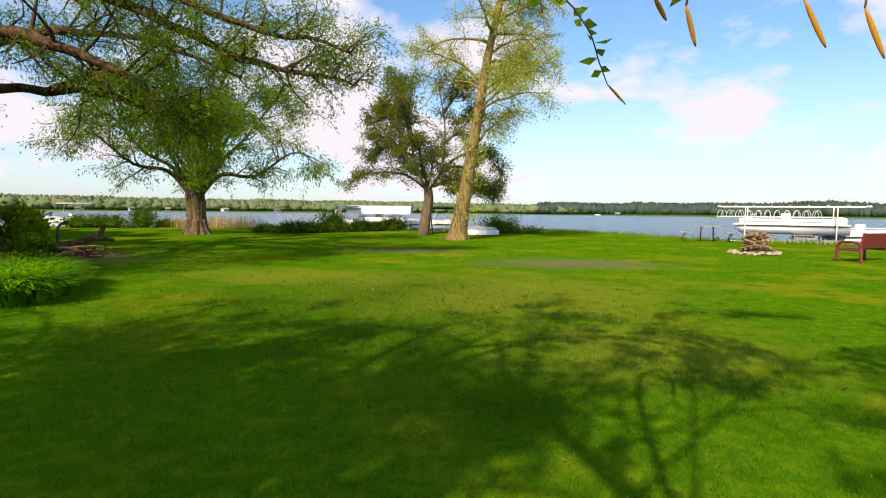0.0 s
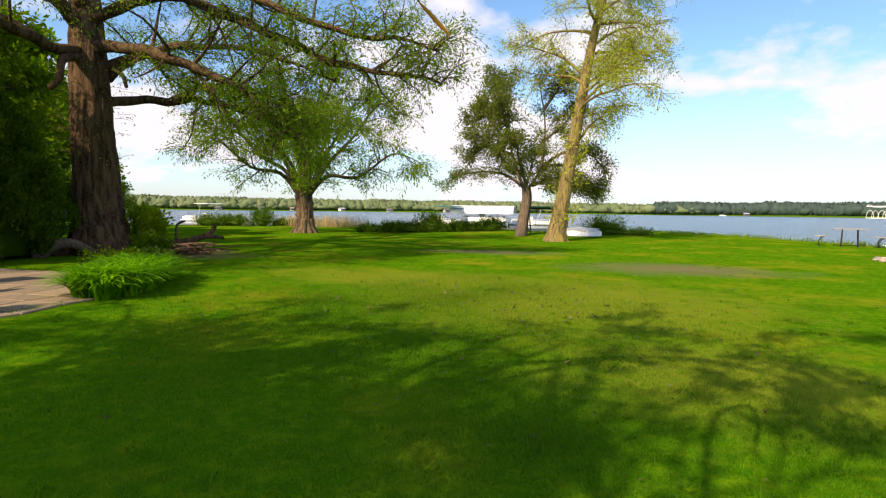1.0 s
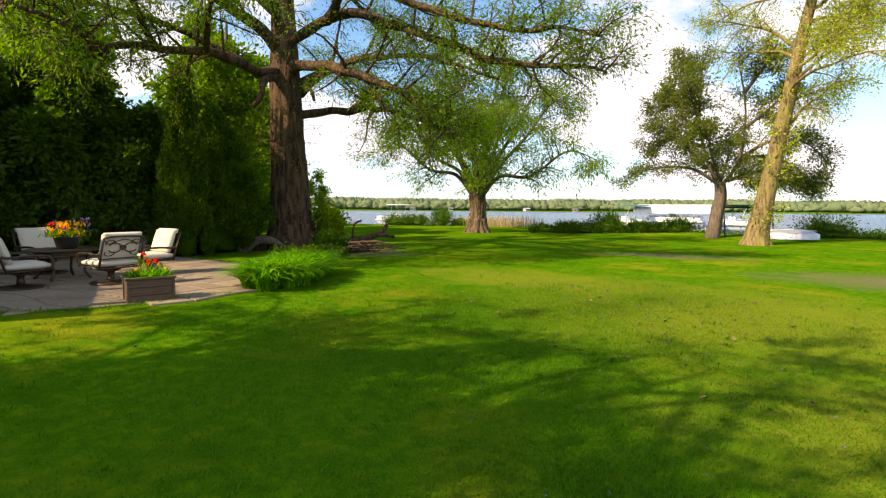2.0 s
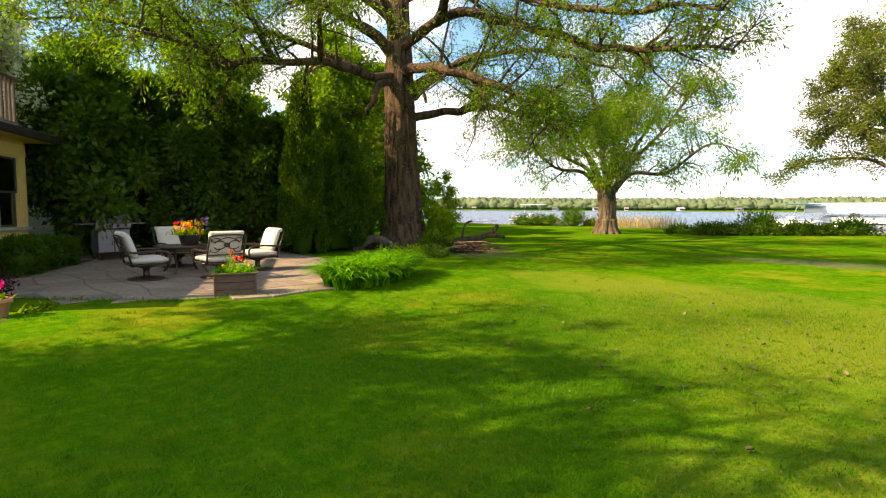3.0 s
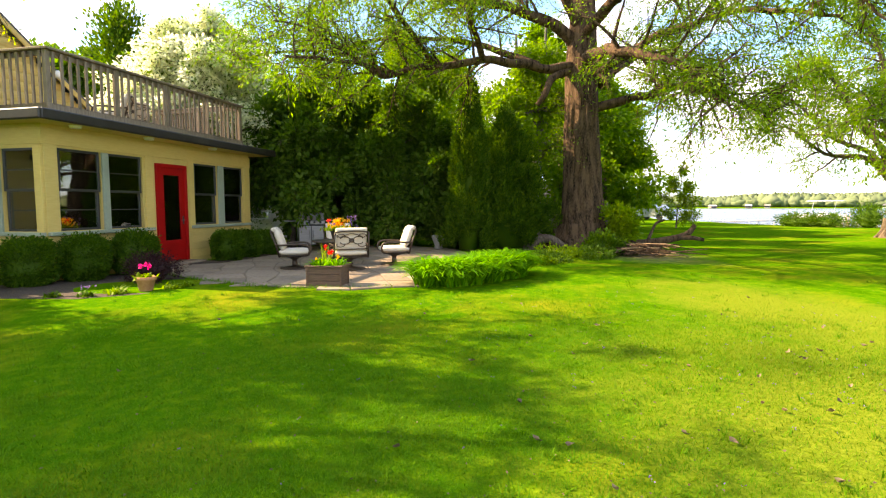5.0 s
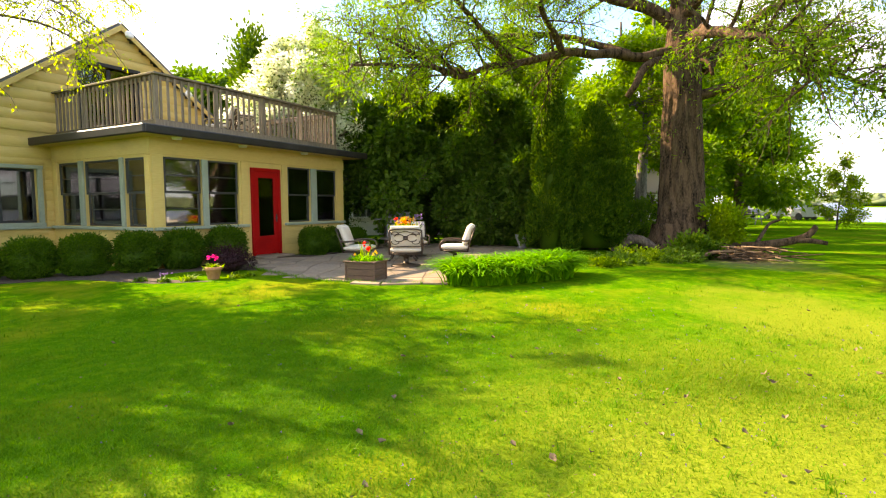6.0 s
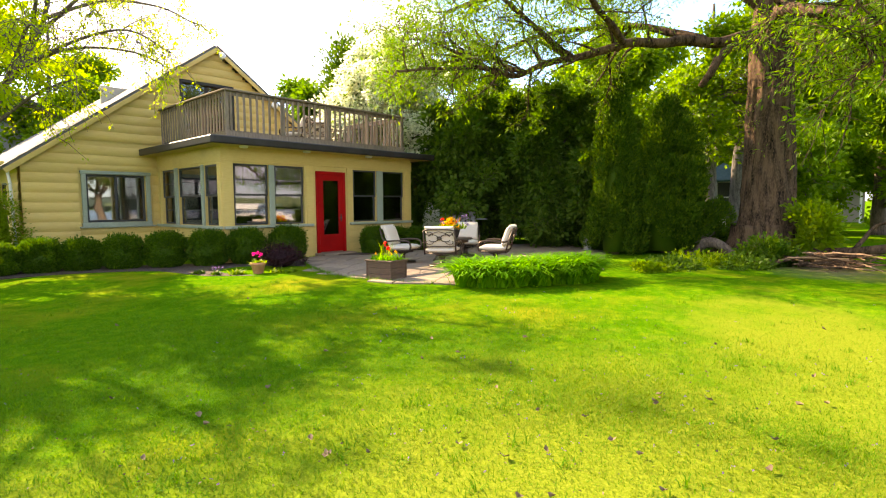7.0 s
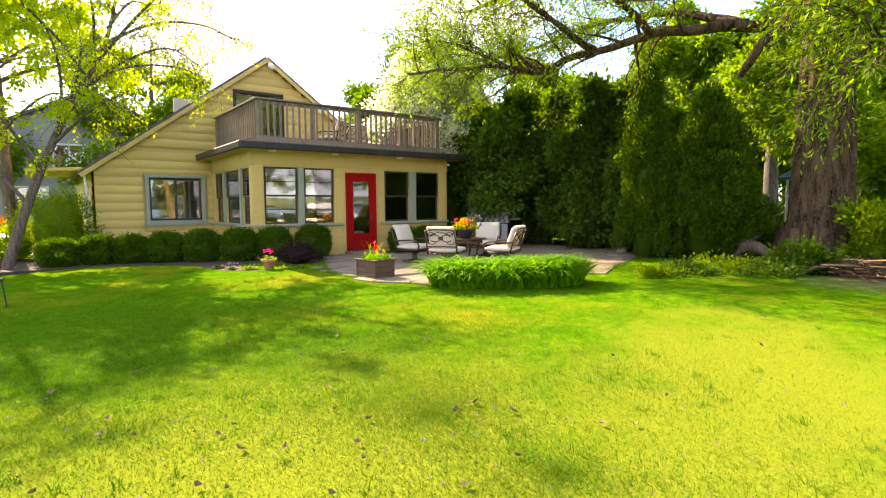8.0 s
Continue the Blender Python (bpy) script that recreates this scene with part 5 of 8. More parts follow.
def build_birch():
    at = (-4.2, -3.4, lawn_at(-4.2, -3.4))
    tree = thing("birch_tree", pose(*at), "slender birch with drooping twigs of yellow-green leaves", "tree")
    crown = Crown()
    stems = [
        ([(-4.15, -3.35, 0.0), (-4.5, -3.25, 1.2), (-5.1, -3.15, 2.8), (-5.8, -3.04, 4.31), (-6.35, -2.9, 5.3), (-6.7, -2.8, 6.6), (-6.9, -2.8, 7.8)], 0.13),
        ([(-4.05, -3.5, 0.0), (-3.9, -3.7, 1.5), (-3.85, -3.9, 3.2), (-3.8, -3.9, 5.2), (-3.6, -3.8, 7.0), (-3.4, -3.7, 8.6)], 0.14),
    ]
    runs = []
    for pts, r in stems:
        pp = curve_through(local(at, pts), 6)
        runs.append(pp)
        part("stem", Shape().tube(pp, taper(len(pp), r, 0.025), 10, 0.06), BROWNBARK, tree, smooth=True)
    limbs = [
        [(-5.8, -3.04, 4.3), (-6.2, -1.8, 5.0), (-6.4, -0.6, 5.2), (-6.5, 0.3, 4.7)],
        [(-6.3, -2.9, 5.2), (-6.6, -1.6, 6.3), (-6.4, -0.2, 6.6), (-6.1, 0.8, 6.0)],
        [(-6.7, -2.8, 6.4), (-5.6, -2.2, 7.0), (-4.6, -2.0, 7.0), (-3.8, -1.8, 6.4)],
        [(-3.85, -3.9, 3.6), (-3.2, -3.2, 4.6), (-2.6, -2.6, 5.0), (-2.0, -2.2, 4.8)],
        [(-3.9, -3.8, 2.4), (-4.4, -3.2, 3.4), (-4.8, -2.6, 4.0), (-5.0, -2.0, 4.0)],
        [(-3.85, -3.9, 3.0), (-3.2, -3.6, 4.2), (-2.7, -3.4, 4.9), (-2.2, -3.2, 5.0)],
        [(-3.85, -3.9, 3.4), (-4.6, -4.2, 4.6), (-5.4, -4.4, 5.2), (-6.2, -4.5, 5.2)],
        [(-5.4, -3.1, 3.4), (-5.2, -2.7, 4.6), (-4.8, -2.4, 5.4), (-4.2, -2.2, 5.8)],
        [(-6.0, -3.0, 4.7), (-5.6, -3.4, 5.6), (-5.0, -3.6, 6.2), (-4.4, -3.4, 6.4)],
        [(-4.9, -3.2, 2.4), (-4.6, -4.0, 3.6), (-4.2, -4.8, 4.4), (-3.6, -5.4, 4.4)],
        [(-3.9, -3.8, 2.6), (-3.0, -4.2, 3.6), (-2.2, -4.4, 4.2), (-1.4, -4.4, 4.1)],
        [(-3.8, -3.9, 4.4), (-3.0, -4.4, 5.6), (-2.2, -4.8, 6.0), (-1.4, -5.0, 5.6)],
        [(-5.2, -3.1, 3.0), (-5.6, -2.2, 3.8), (-5.8, -1.4, 4.1)],
        [(-3.8, -3.9, 5.0), (-3.6, -2.6, 6.2), (-3.2, -1.6, 6.6), (-2.8, -0.8, 6.2)],
        [(-3.8, -3.9, 5.6), (-4.6, -4.6, 6.6), (-5.4, -5.2, 6.8), (-6.0, -5.8, 6.4)],
        [(-3.7, -3.8, 6.6), (-2.6, -3.2, 7.4), (-1.6, -2.9, 7.4), (-0.8, -2.6, 6.8)],
        [(-3.5, -3.75, 7.6), (-2.8, -4.6, 8.8), (-1.9, -5.2, 9.0), (-0.9, -5.6, 8.4)],
        [(-3.5, -3.75, 7.8), (-4.4, -4.6, 8.8), (-5.0, -5.4, 9.0), (-5.2, -6.2, 8.4)],
        [(-6.9, -2.8, 7.4), (-6.2, -3.6, 8.4), (-5.6, -4.4, 8.6)],
        [(-5.9, -3.0, 4.5), (-6.6, -2.2, 5.0), (-7.2, -1.2, 5.0), (-7.4, -0.4, 4.6)],
        [(-5.6, -3.1, 3.9), (-5.3, -2.2, 4.6), (-4.9, -1.4, 4.9), (-4.6, -0.8, 4.6)],
        [(-6.2, -2.95, 5.0), (-5.6, -2.0, 5.8), (-5.0, -1.2, 6.0), (-4.5, -0.6, 5.7)],
        [(-6.4, -2.85, 5.6), (-7.2, -2.0, 6.2), (-7.8, -1.0, 6.2), (-8.0, -0.2, 5.8)],
        [(-4.6, -3.2, 1.6), (-4.2, -4.4, 3.0), (-4.6, -5.4, 4.0)],
        [(-6.5, -2.8, 6.0), (-7.8, -3.6, 7.2), (-9.0, -4.0, 7.4)],
    ]
    for pts in limbs:
        pp = curve_through(local(at, pts), 5)
        part("limb", Shape().tube(pp, taper(len(pp), 0.05, 0.012), 7, 0.06), BROWNBARK, tree, smooth=True)
        if pts[-1][1] > -1.5:
            crown.clothe(pp, 0.04, 0.2, 10, 1.4, 6, 0.7, 17, 0.062, 0.06, 0.1, 0.04, 0.7, 0.4)
        elif max(p[2] for p in pts) > 7.5:
            crown.clothe(pp, 0.05, 0.15, 5, 1.7, 3, 0.30, 32, 0.12, 0.05, 0.15, 0.07, 0.6, 0.2)
        else:
            crown.clothe(pp, 0.04, 0.12, 6, 1.7, 3, 0.30, 34, 0.11, 0.05, 0.12, 0.06, 0.6, 0.22)
    for pp in runs:
        crown.clothe(pp, 0.05, 0.5, 9, 1.5, 7, 0.8, 15, 0.066, 0.05, 0.15, 0.06, 0.6, 0.22)
    crown.finish(tree, BROWNBARK, LEAF_BIRCH, 0.55)


def build_leaning_birch():
    """The birch at the lawn's end, whose boughs hang over the start of the walk and shade the grass."""
    at = (0.9, -4.3, lawn_at(0.9, -4.3))
    tree = thing("birch_tree", pose(*at), "leaning birch with catkins hanging over the lawn", "tree")
    crown = Crown()
    stem = curve_through(local(at, [(0.9, -4.3, 0.0), (0.35, -4.1, 2.0), (-0.45, -3.85, 3.6), (-1.3, -3.65, 5.0), (-2.5, -3.8, 6.5), (-3.4, -4.0, 8.2)]), 6)
    part("stem", Shape().tube(stem, taper(len(stem), 0.15, 0.03), 10, 0.06), BROWNBARK, tree, smooth=True)
    limbs = [
        [(-0.45, -3.85, 3.6), (-1.7, -3.7, 4.7), (-2.8, -3.7, 5.5), (-3.9, -3.8, 6.0)],
        [(-1.0, -3.7, 4.5), (-0.6, -2.8, 5.6), (-0.2, -1.9, 6.0), (0.3, -1.2, 5.6)],
        [(-1.3, -3.65, 5.0), (-0.2, -3.2, 6.2), (1.0, -2.8, 6.8), (2.1, -2.5, 6.3)],
        [(-1.6, -3.7, 5.4), (-1.2, -4.6, 6.8), (-0.4, -5.4, 7.6), (0.6, -6.0, 7.4)],
        [(-2.0, -3.75, 5.9), (-1.2, -3.0, 7.4), (0.0, -2.6, 8.2), (1.2, -2.2, 7.9)],
        [(-2.5, -3.8, 6.5), (-2.4, -2.6, 7.6), (-2.0, -1.6, 8.0), (-1.6, -0.8, 7.5)],
        [(-0.2, -3.9, 3.2), (0.9, -3.4, 4.6), (2.2, -3.0, 5.2), (3.4, -2.7, 4.8)],
        [(0.2, -4.05, 2.4), (1.6, -4.3, 4.2), (2.9, -4.4, 5.4), (4.2, -4.4, 5.4)],
        [(2.2, -3.0, 5.2), (3.2, -3.4, 6.2), (4.4, -3.6, 6.6)],
        [(1.0, -2.8, 6.8), (2.2, -3.4, 7.8), (3.4, -3.8, 8.0)],
    ]
    for pts in limbs:
        pp = curve_through(local(at, pts), 5)
        part("limb", Shape().tube(pp, taper(len(pp), 0.022, 0.007), 7, 0.06), BROWNBARK, tree, smooth=True)
        crown.clothe(pp, 0.02, 0.25, 6, 1.7, 3, 0.30, 32, 0.11, 0.05, 0.15, 0.07, 0.6, 0.2)
    # one long bough that reaches out over the lawn and hangs down
    bough = curve_through(local(at, [(-1.0, -3.7, 4.5), (-0.5, -1.6, 4.7), (0.3, -0.2, 4.0), (0.85, 0.7, 2.9), (1.0, 0.95, 2.35)]), 6)
    part("limb", Shape().tube(bough, taper(len(bough), 0.035, 0.008), 7, 0.06), BROWNBARK, tree, smooth=True)
    crown.finish(tree, BROWNBARK, LEAF_BIRCH, 0.55)
    # its last twigs, with single leaves and catkins
    for k, pts in enumerate(TWIGS):
        pp = curve_through(local(at, pts[:-1]), 6)
        tw = part("hanging_twig", Shape().tube(pp, taper(len(pp), 0.003, 0.0012), 6), BROWNBARK, tree, smooth=True)
        a, b = pp[-1], Vector(pts[-1]) - Vector(at)
        tail = [a.lerp(b, j / 7) for j in range(8)]
        part("catkin", Shape().tube(tail, [0.001, 0.002, 0.0026, 0.0028, 0.0028, 0.0026, 0.002, 0.0008], 9, 0.3), CATKIN, tw, "brown hanging catkin", True)
        n = 15 if k == 0 else 9 if k == 5 else 4
        P, Dr = [], []
        for i in range(n):
            u = (0.30 + 0.66 * i / n) if k in (0, 5) else random.uniform(0.82, 0.99)
            q = pp[min(int(u * (len(pp) - 1)), len(pp) - 2)]
            P.append(tuple(q))
            Dr.append((random.choice((-1, 1)) * 0.8 + random.gauss(0, 0.3), random.gauss(0, 0.5), random.gauss(-0.25, 0.4)))
        part("leaves", leaf_mesh("leaves", np.array(P), np.array(Dr), RNG.uniform(0.026, 0.046, n), LEAF_SHRUB, 0.62, np.array([0.2, -1.0, 0.3])), LEAF_SHRUB, tw, kind="stuff")


# ---- shrubs ----


def lumpy(d, seed, amount):
    """Uneven outline of a shrub in the directions d."""
    s = seed * 12.9
    a = np.sin(d[:, 0] * 5.1 + s) * np.sin(d[:, 1] * 4.7 + s * 1.7) + 0.6 * np.sin(d[:, 2] * 9.0 + s * 0.6 + d[:, 0] * 3) + 0.4 * np.sin(d[:, 1] * 13 + d[:, 2] * 11 + s)
    return 1 + amount * a * 0.5


def shrub(name, at, size, count, leaf, mat, label, category, seed, shape="ball", lump=0.16, width=0.5, group="", trunk=0.0, bark=None, fuzz=0.12, up=0.2, flowers=None, clipped=False, core=True):
    """A dense shrub or conifer: short trunk, a dark inner mass and a coat of leaves."""
    x, y = at
    z = lawn_at(x, y)
    ob = thing(name, pose(x, y, z - 0.02), label, category, group)
    rx, ry, h = size
    if trunk:
        part("trunk", Shape().tube([(0, 0, -0.05), (0.02, 0, h * 0.3), (0, 0.02, h * 0.75)], [trunk, trunk * 0.8, trunk * 0.3], 9, 0.1), bark or BROWNBARK, ob, smooth=True)

    def skin(d, depth):
        k = lumpy(d, seed, lump) * depth
        u = (d[:, 2] + 1) / 2
        if shape == "cone":
            prof = np.clip(u * 6 + 0.6, 0, 1) ** 0.5 * np.clip(1 - u ** 1.5, 0, 1) ** 0.7 * 0.97 + 0.03
            return np.stack([d[:, 0] / np.maximum(np.hypot(d[:, 0], d[:, 1]), 1e-6) * rx * prof * k, d[:, 1] / np.maximum(np.hypot(d[:, 0], d[:, 1]), 1e-6) * ry * prof * k, u * h * (0.9 + 0.1 * k)], 1)
        if shape == "box":
            q = np.sign(d) * np.abs(d) ** 0.78
            return np.stack([q[:, 0] * rx * k, q[:, 1] * ry * k, (q[:, 2] * 0.5 + 0.5) * h * (0.92 + 0.08 * k)], 1)
        return np.stack([d[:, 0] * rx * k, d[:, 1] * ry * k, (d[:, 2] * 0.5 + 0.5) * h * (0.85 + 0.15 * k)], 1)

    # inner mass
    nu, nv = 20, 14
    vv, uu = np.meshgrid(np.linspace(-0.98, 0.98, nv), np.linspace(0, 2 * np.pi, nu, endpoint=False), indexing="ij")
    dd = np.stack([np.sqrt(1 - vv ** 2) * np.cos(uu), np.sqrt(1 - vv ** 2) * np.sin(uu), vv], 2).reshape(-1, 3)
    i, j = np.meshgrid(np.arange(nv - 1), np.arange(nu), indexing="ij")
    F = np.stack([i * nu + j, i * nu + (j + 1) % nu, (i + 1) * nu + (j + 1) % nu, (i + 1) * nu + j], 2).reshape(-1, 4)
    if core:
        part("core", raw_mesh("core", skin(dd, 0.88 if clipped else 0.72), F, mat, True), mat, ob)
    # leaves
    d = unit(RNG.normal(size=(count, 3)))
    if shape != "cone":
        d[:, 2] = np.where(d[:, 2] < -0.75, -d[:, 2] * 0.5, d[:, 2])
    else:
        d[:, 2] = RNG.uniform(-1, 1, count)
        r = np.sqrt(np.maximum(1 - d[:, 2] ** 2, 0.0)) / np.maximum(np.hypot(d[:, 0], d[:, 1]), 1e-6)
        d[:, :2] *= r[:, None]
    # leaves stand in clumps that bulge or lie back, with gaps between them
    clumps = max(24, count // 130)
    pick = RNG.integers(0, clumps, count)
    depth = RNG.uniform(1 - lump * 1.0, 1 + lump * 0.6, clumps)
    dc = d[:clumps]
    mid = skin(dc, 1.0) * np.stack([depth, depth, 1 - (1 - depth) * 0.25], 1)
    reach = (0.35 + fuzz) * math.sqrt(rx * ry * h) * (1.7 / math.sqrt(clumps)) ** 0.8
    off = RNG.normal(0, 1, (count, 3))
    P = mid[pick] + off * reach * np.array([1, 1, 1.1])
    d = dc[pick]
    if clipped:
        d = unit(RNG.normal(size=(count, 3)) + np.array([0, 0, 0.25]))
        off = d
        P = skin(d, 1.0) * (1 + RNG.normal(0, fuzz, (count, 1)))
    P[:, 2] = np.maximum(P[:, 2], 0.03)
    dirs = d * 0.6 + unit(off) * 0.7 + RNG.normal(0, 0.35, (count, 3)) + np.array([0, 0, up])
    part("crown", leaf_mesh("crown", P, dirs, leaf * RNG.uniform(0.6, 1.3, count), mat, width), mat, ob, kind="stuff")
    if flowers:
        fm, fn, fs = flowers
        sel = RNG.integers(0, count, fn)
        sel = sel[(pick[sel] % 3 > 0) & (P[sel, 2] > h * 0.35)]
        fn = len(sel)
        clump = P[sel] + d[sel] * 0.08 + RNG.normal(0, 0.06, (fn, 3))
        part("blossom", leaf_mesh("blossom", clump, d[sel] + RNG.normal(0, 0.7, (fn, 3)), fs * RNG.uniform(0.6, 1.3, fn), fm, 0.9), fm, ob, kind="stuff")
    return ob


def lobed_conifer(at, r, h, seed, label, group, taper_off=1.6):
    """An arborvitae: upright, flame-like lobes of flat sprays round a hidden stem."""
    rng = np.random.default_rng(seed)
    x, y = at
    ob = thing("arborvitae", pose(x, y, lawn_at(x, y) - 0.02), label, "conifer", group)
    part("trunk", Shape().tube([(0, 0, -0.05), (0.03, 0, h * 0.4), (0, 0.02, h * 0.85)], [0.15, 0.1, 0.03], 9, 0.1), BROWNBARK, ob, smooth=True)
    core = [(r * 0.42, 0.1), (r * 0.5, h * 0.25), (r * 0.38, h * 0.55), (r * 0.15, h * 0.82), (0.03, h * 0.9)]
    part("core", Shape().lathe(core, 14), LEAF_CEDAR, ob, smooth=True)
    k = int(70 + 60 * r)
    P, D = [], []
    for i in range(k):
        u = (i + rng.uniform()) / k
        a = rng.uniform(0, 2 * np.pi)
        rad = r * (1 - u ** taper_off) ** 0.7 * rng.uniform(0.6, 1.15)
        c = np.array([rad * np.cos(a), rad * np.sin(a), 0.15 + u * h * 0.86])
        w, t = (0.09 + 0.09 * r) * rng.uniform(0.7, 1.5), rng.uniform(0.45, 1.1)
        n = int(440 * (0.6 + r * 0.5))
        d = unit(rng.normal(size=(n, 3)))
        P.append(c + d * np.array([w, w, t * 0.55]) * rng.uniform(0.7, 1.12, (n, 1)) + np.array([0, 0, t * 0.3]))
        D.append(d * 0.55 + np.array([np.cos(a) * 0.35, np.sin(a) * 0.35, 0.9]) + rng.normal(0, 0.3, (n, 3)))
    P, D = np.concatenate(P), np.concatenate(D)
    P[:, 2] = np.maximum(P[:, 2], 0.04)
    part("crown", leaf_mesh("crown", P, D, 0.08 * rng.uniform(0.6, 1.4, len(P)), LEAF_CEDAR, 0.5), LEAF_CEDAR, ob, kind="stuff")


def build_shrubs():
    # conifers behind the terrace
    for i, (x, y, r, h) in enumerate(((-11.9, 9.7, 0.66, 5.0), (-12.6, 11.15, 1.5, 4.0))):
        lobed_conifer((x, y), r, h, 3 + i, "tall dark green arborvitae beside the stone terrace", "arborvitae by the terrace", 1.4 - 0.4 * i)
    # clipped boxwood along the front
    for i, (x, y, r, h) in enumerate(((-4.95, -2.75, 0.45, 0.66), (-5.62, -2.35, 0.41, 0.72), (-6.12, -1.85, 0.40, 0.70), (-6.58, -1.2, 0.44, 0.76), (-7.03, -0.45, 0.44, 0.80), (-7.48, 0.32, 0.45, 0.82), (-8.0, 1.0, 0.43, 0.84), (-8.78, 1.62, 0.46, 0.88), (-11.0, 3.12, 0.42, 0.78), (-11.75, 3.5, 0.42, 0.74), (-12.5, 3.95, 0.42, 0.7))):
        shrub("boxwood", (x, y), (r * 0.86, r * 0.84, h * 0.95), 7500, 0.045, LEAF_BOX, "rounded clipped boxwood along the house wall", "shrub", 30 + i, "box", 0.15, 0.6, "boxwood along the house", fuzz=0.055, clipped=True)
    shrub("barberry", (-7.45, 2.2), (0.55, 0.42, 0.42), 3800, 0.04, LEAF_PURPLE, "low purple-leaved barberry by the terrace edge", "shrub", 50, "ball", 0.25, 0.5, fuzz=0.2)
    shrub("yew", (-6.25, -4.9), (0.75, 0.7, 1.7), 9000, 0.06, LEAF_SHRUB, "square-topped bright green shrub at the house corner", "shrub", 51, "box", 0.14, 0.5)
    shrub("azalea", (-6.7, -8.2), (0.8, 0.7, 0.9), 4500, 0.07, LEAF_ORANGE, "orange-leaved shrub beyond the house corner", "shrub", 52, "ball", 0.2, 0.6)
    shrub("spirea", (-5.2, -5.6), (0.9, 0.9, 0.8), 5000, 0.07, LEAF_SHRUB, "loose bright green shrub by the birch", "shrub", 53, "ball", 0.25, 0.6)
    shrub("laurel", (-15.3, 2.75), (0.95, 0.8, 2.4), 7000, 0.09, LEAF_DARK, "dark leafy shrub between the sunroom and the hedge", "shrub", 57, "ball", 0.3, 0.5, fuzz=0.2)
    # shoots and undergrowth by the great willow
    shrub("elder", (-10.85, 14.15), (0.42, 0.42, 1.4), 2400, 0.12, LEAF_SHRUB, "upright fresh green sapling bush beside the willow trunk", "shrub", 54, "ball", 0.4, 0.6, "", 0.03, fuzz=0.25)
    shrub("elder", (-9.75, 12.8), (0.5, 0.45, 0.5), 2400, 0.10, LEAF_DARK, "low leafy bush at the foot of the willow", "shrub", 55, "ball", 0.35, 0.6, fuzz=0.25)
    for i, (x, y, r, h) in enumerate(((-8.6, 10.6, 0.5, 0.14), (-9.3, 11.3, 0.6, 0.2), (-9.0, 12.1, 0.5, 0.18), (-7.9, 10.1, 0.3, 0.14))):
        shrub("ground_elder", (x, y), (r, r, h), 1100, 0.08, LEAF_SHRUB if i % 2 else LEAF_MID, "low bright groundcover at the lawn's edge", "groundcover", 60 + i, "ball", 0.4, 0.7, "groundcover patches", fuzz=0.3, core=False)
    # along the shore
    for i, (x, y, r, h) in enumerate(((-9.6, 31.2, 0.8, 0.42), (-8.1, 30.6, 0.8, 0.5), (-6.9, 30.3, 0.7, 0.45), (-5.9, 30.6, 0.9, 0.72), (-4.6, 31.2, 0.8, 0.55), (-3.5, 31.0, 0.7, 0.4), (-2.4, 31.8, 0.9, 0.55), (4.1, 33.4, 1.0, 0.7), (5.4, 35.0, 1.0, 0.3), (-20.6, 37.6, 0.9, 1.3), (-22.4, 36.6, 0.9, 0.6), (-24.0, 36.0, 0.9, 0.5), (-19.4, 38.6, 0.7, 0.6))):
        shrub("willow_bush", (x, y), (r * (0.95 + 0.5 * (i % 3) / 2), r * 0.7, h * (0.75 + 0.4 * (i % 4) / 3)), 2800, 0.12, LEAF_DARK if i % 4 else LEAF_MID, "low bush on the lake bank", "shrub", 70 + i, "ball", 0.4, 0.45, "bushes on the bank", fuzz=0.28)


def build_lilies():
    """The long bed of daylilies, clump by clump."""
    bed = thing("daylily_bed", pose(0, 0, 0), "dense row of arching bright green daylilies along the terrace", "plant")
    line = [Vector((-5.6, 6.92, 0)), Vector((-5.65, 7.6, 0)), Vector((-6.0, 8.15, 0)), Vector((-6.3, 8.5, 0)), Vector((-6.5, 8.68, 0))]
    soil = [(-4.95, 6.45), (-5.05, 7.6), (-5.6, 8.65), (-6.6, 9.45), (-7.9, 10.0), (-8.3, 9.5), (-7.2, 8.9), (-6.3, 8.0), (-5.9, 7.0), (-5.7, 6.3), (-5.2, 6.15)]
    part("soil", Shape().prism(soil, -0.05, 0.045), MULCH, bed)
    run = curve_through(line, 5)
    for i, p in enumerate(run):
        for k in range(4):
            q = p + Vector((random.uniform(-0.28, 0.26), random.uniform(-0.26, 0.26), 0))
            n = 85
            base = np.array([q.x, q.y, lawn_at(q.x, q.y) - 0.01]) + RNG.normal(0, 0.06, (n, 3)) * np.array([1, 1, 0])
            az = RNG.uniform(0, 2 * np.pi, n)
            part("clump", blade_mesh("clump", base, az, RNG.uniform(0.55, 0.85, n), RNG.uniform(0.0, 0.42, n), RNG.uniform(0.034, 0.054, n), LEAF_LILY, 5, 1.35), LEAF_LILY, bed, kind="stuff")


build_big_tree()
build_lake_willow()
build_cottonwood()
build_juniper()
build_birch()
build_leaning_birch()
build_shrubs()
build_lilies()

# ---- background trees and houses ----


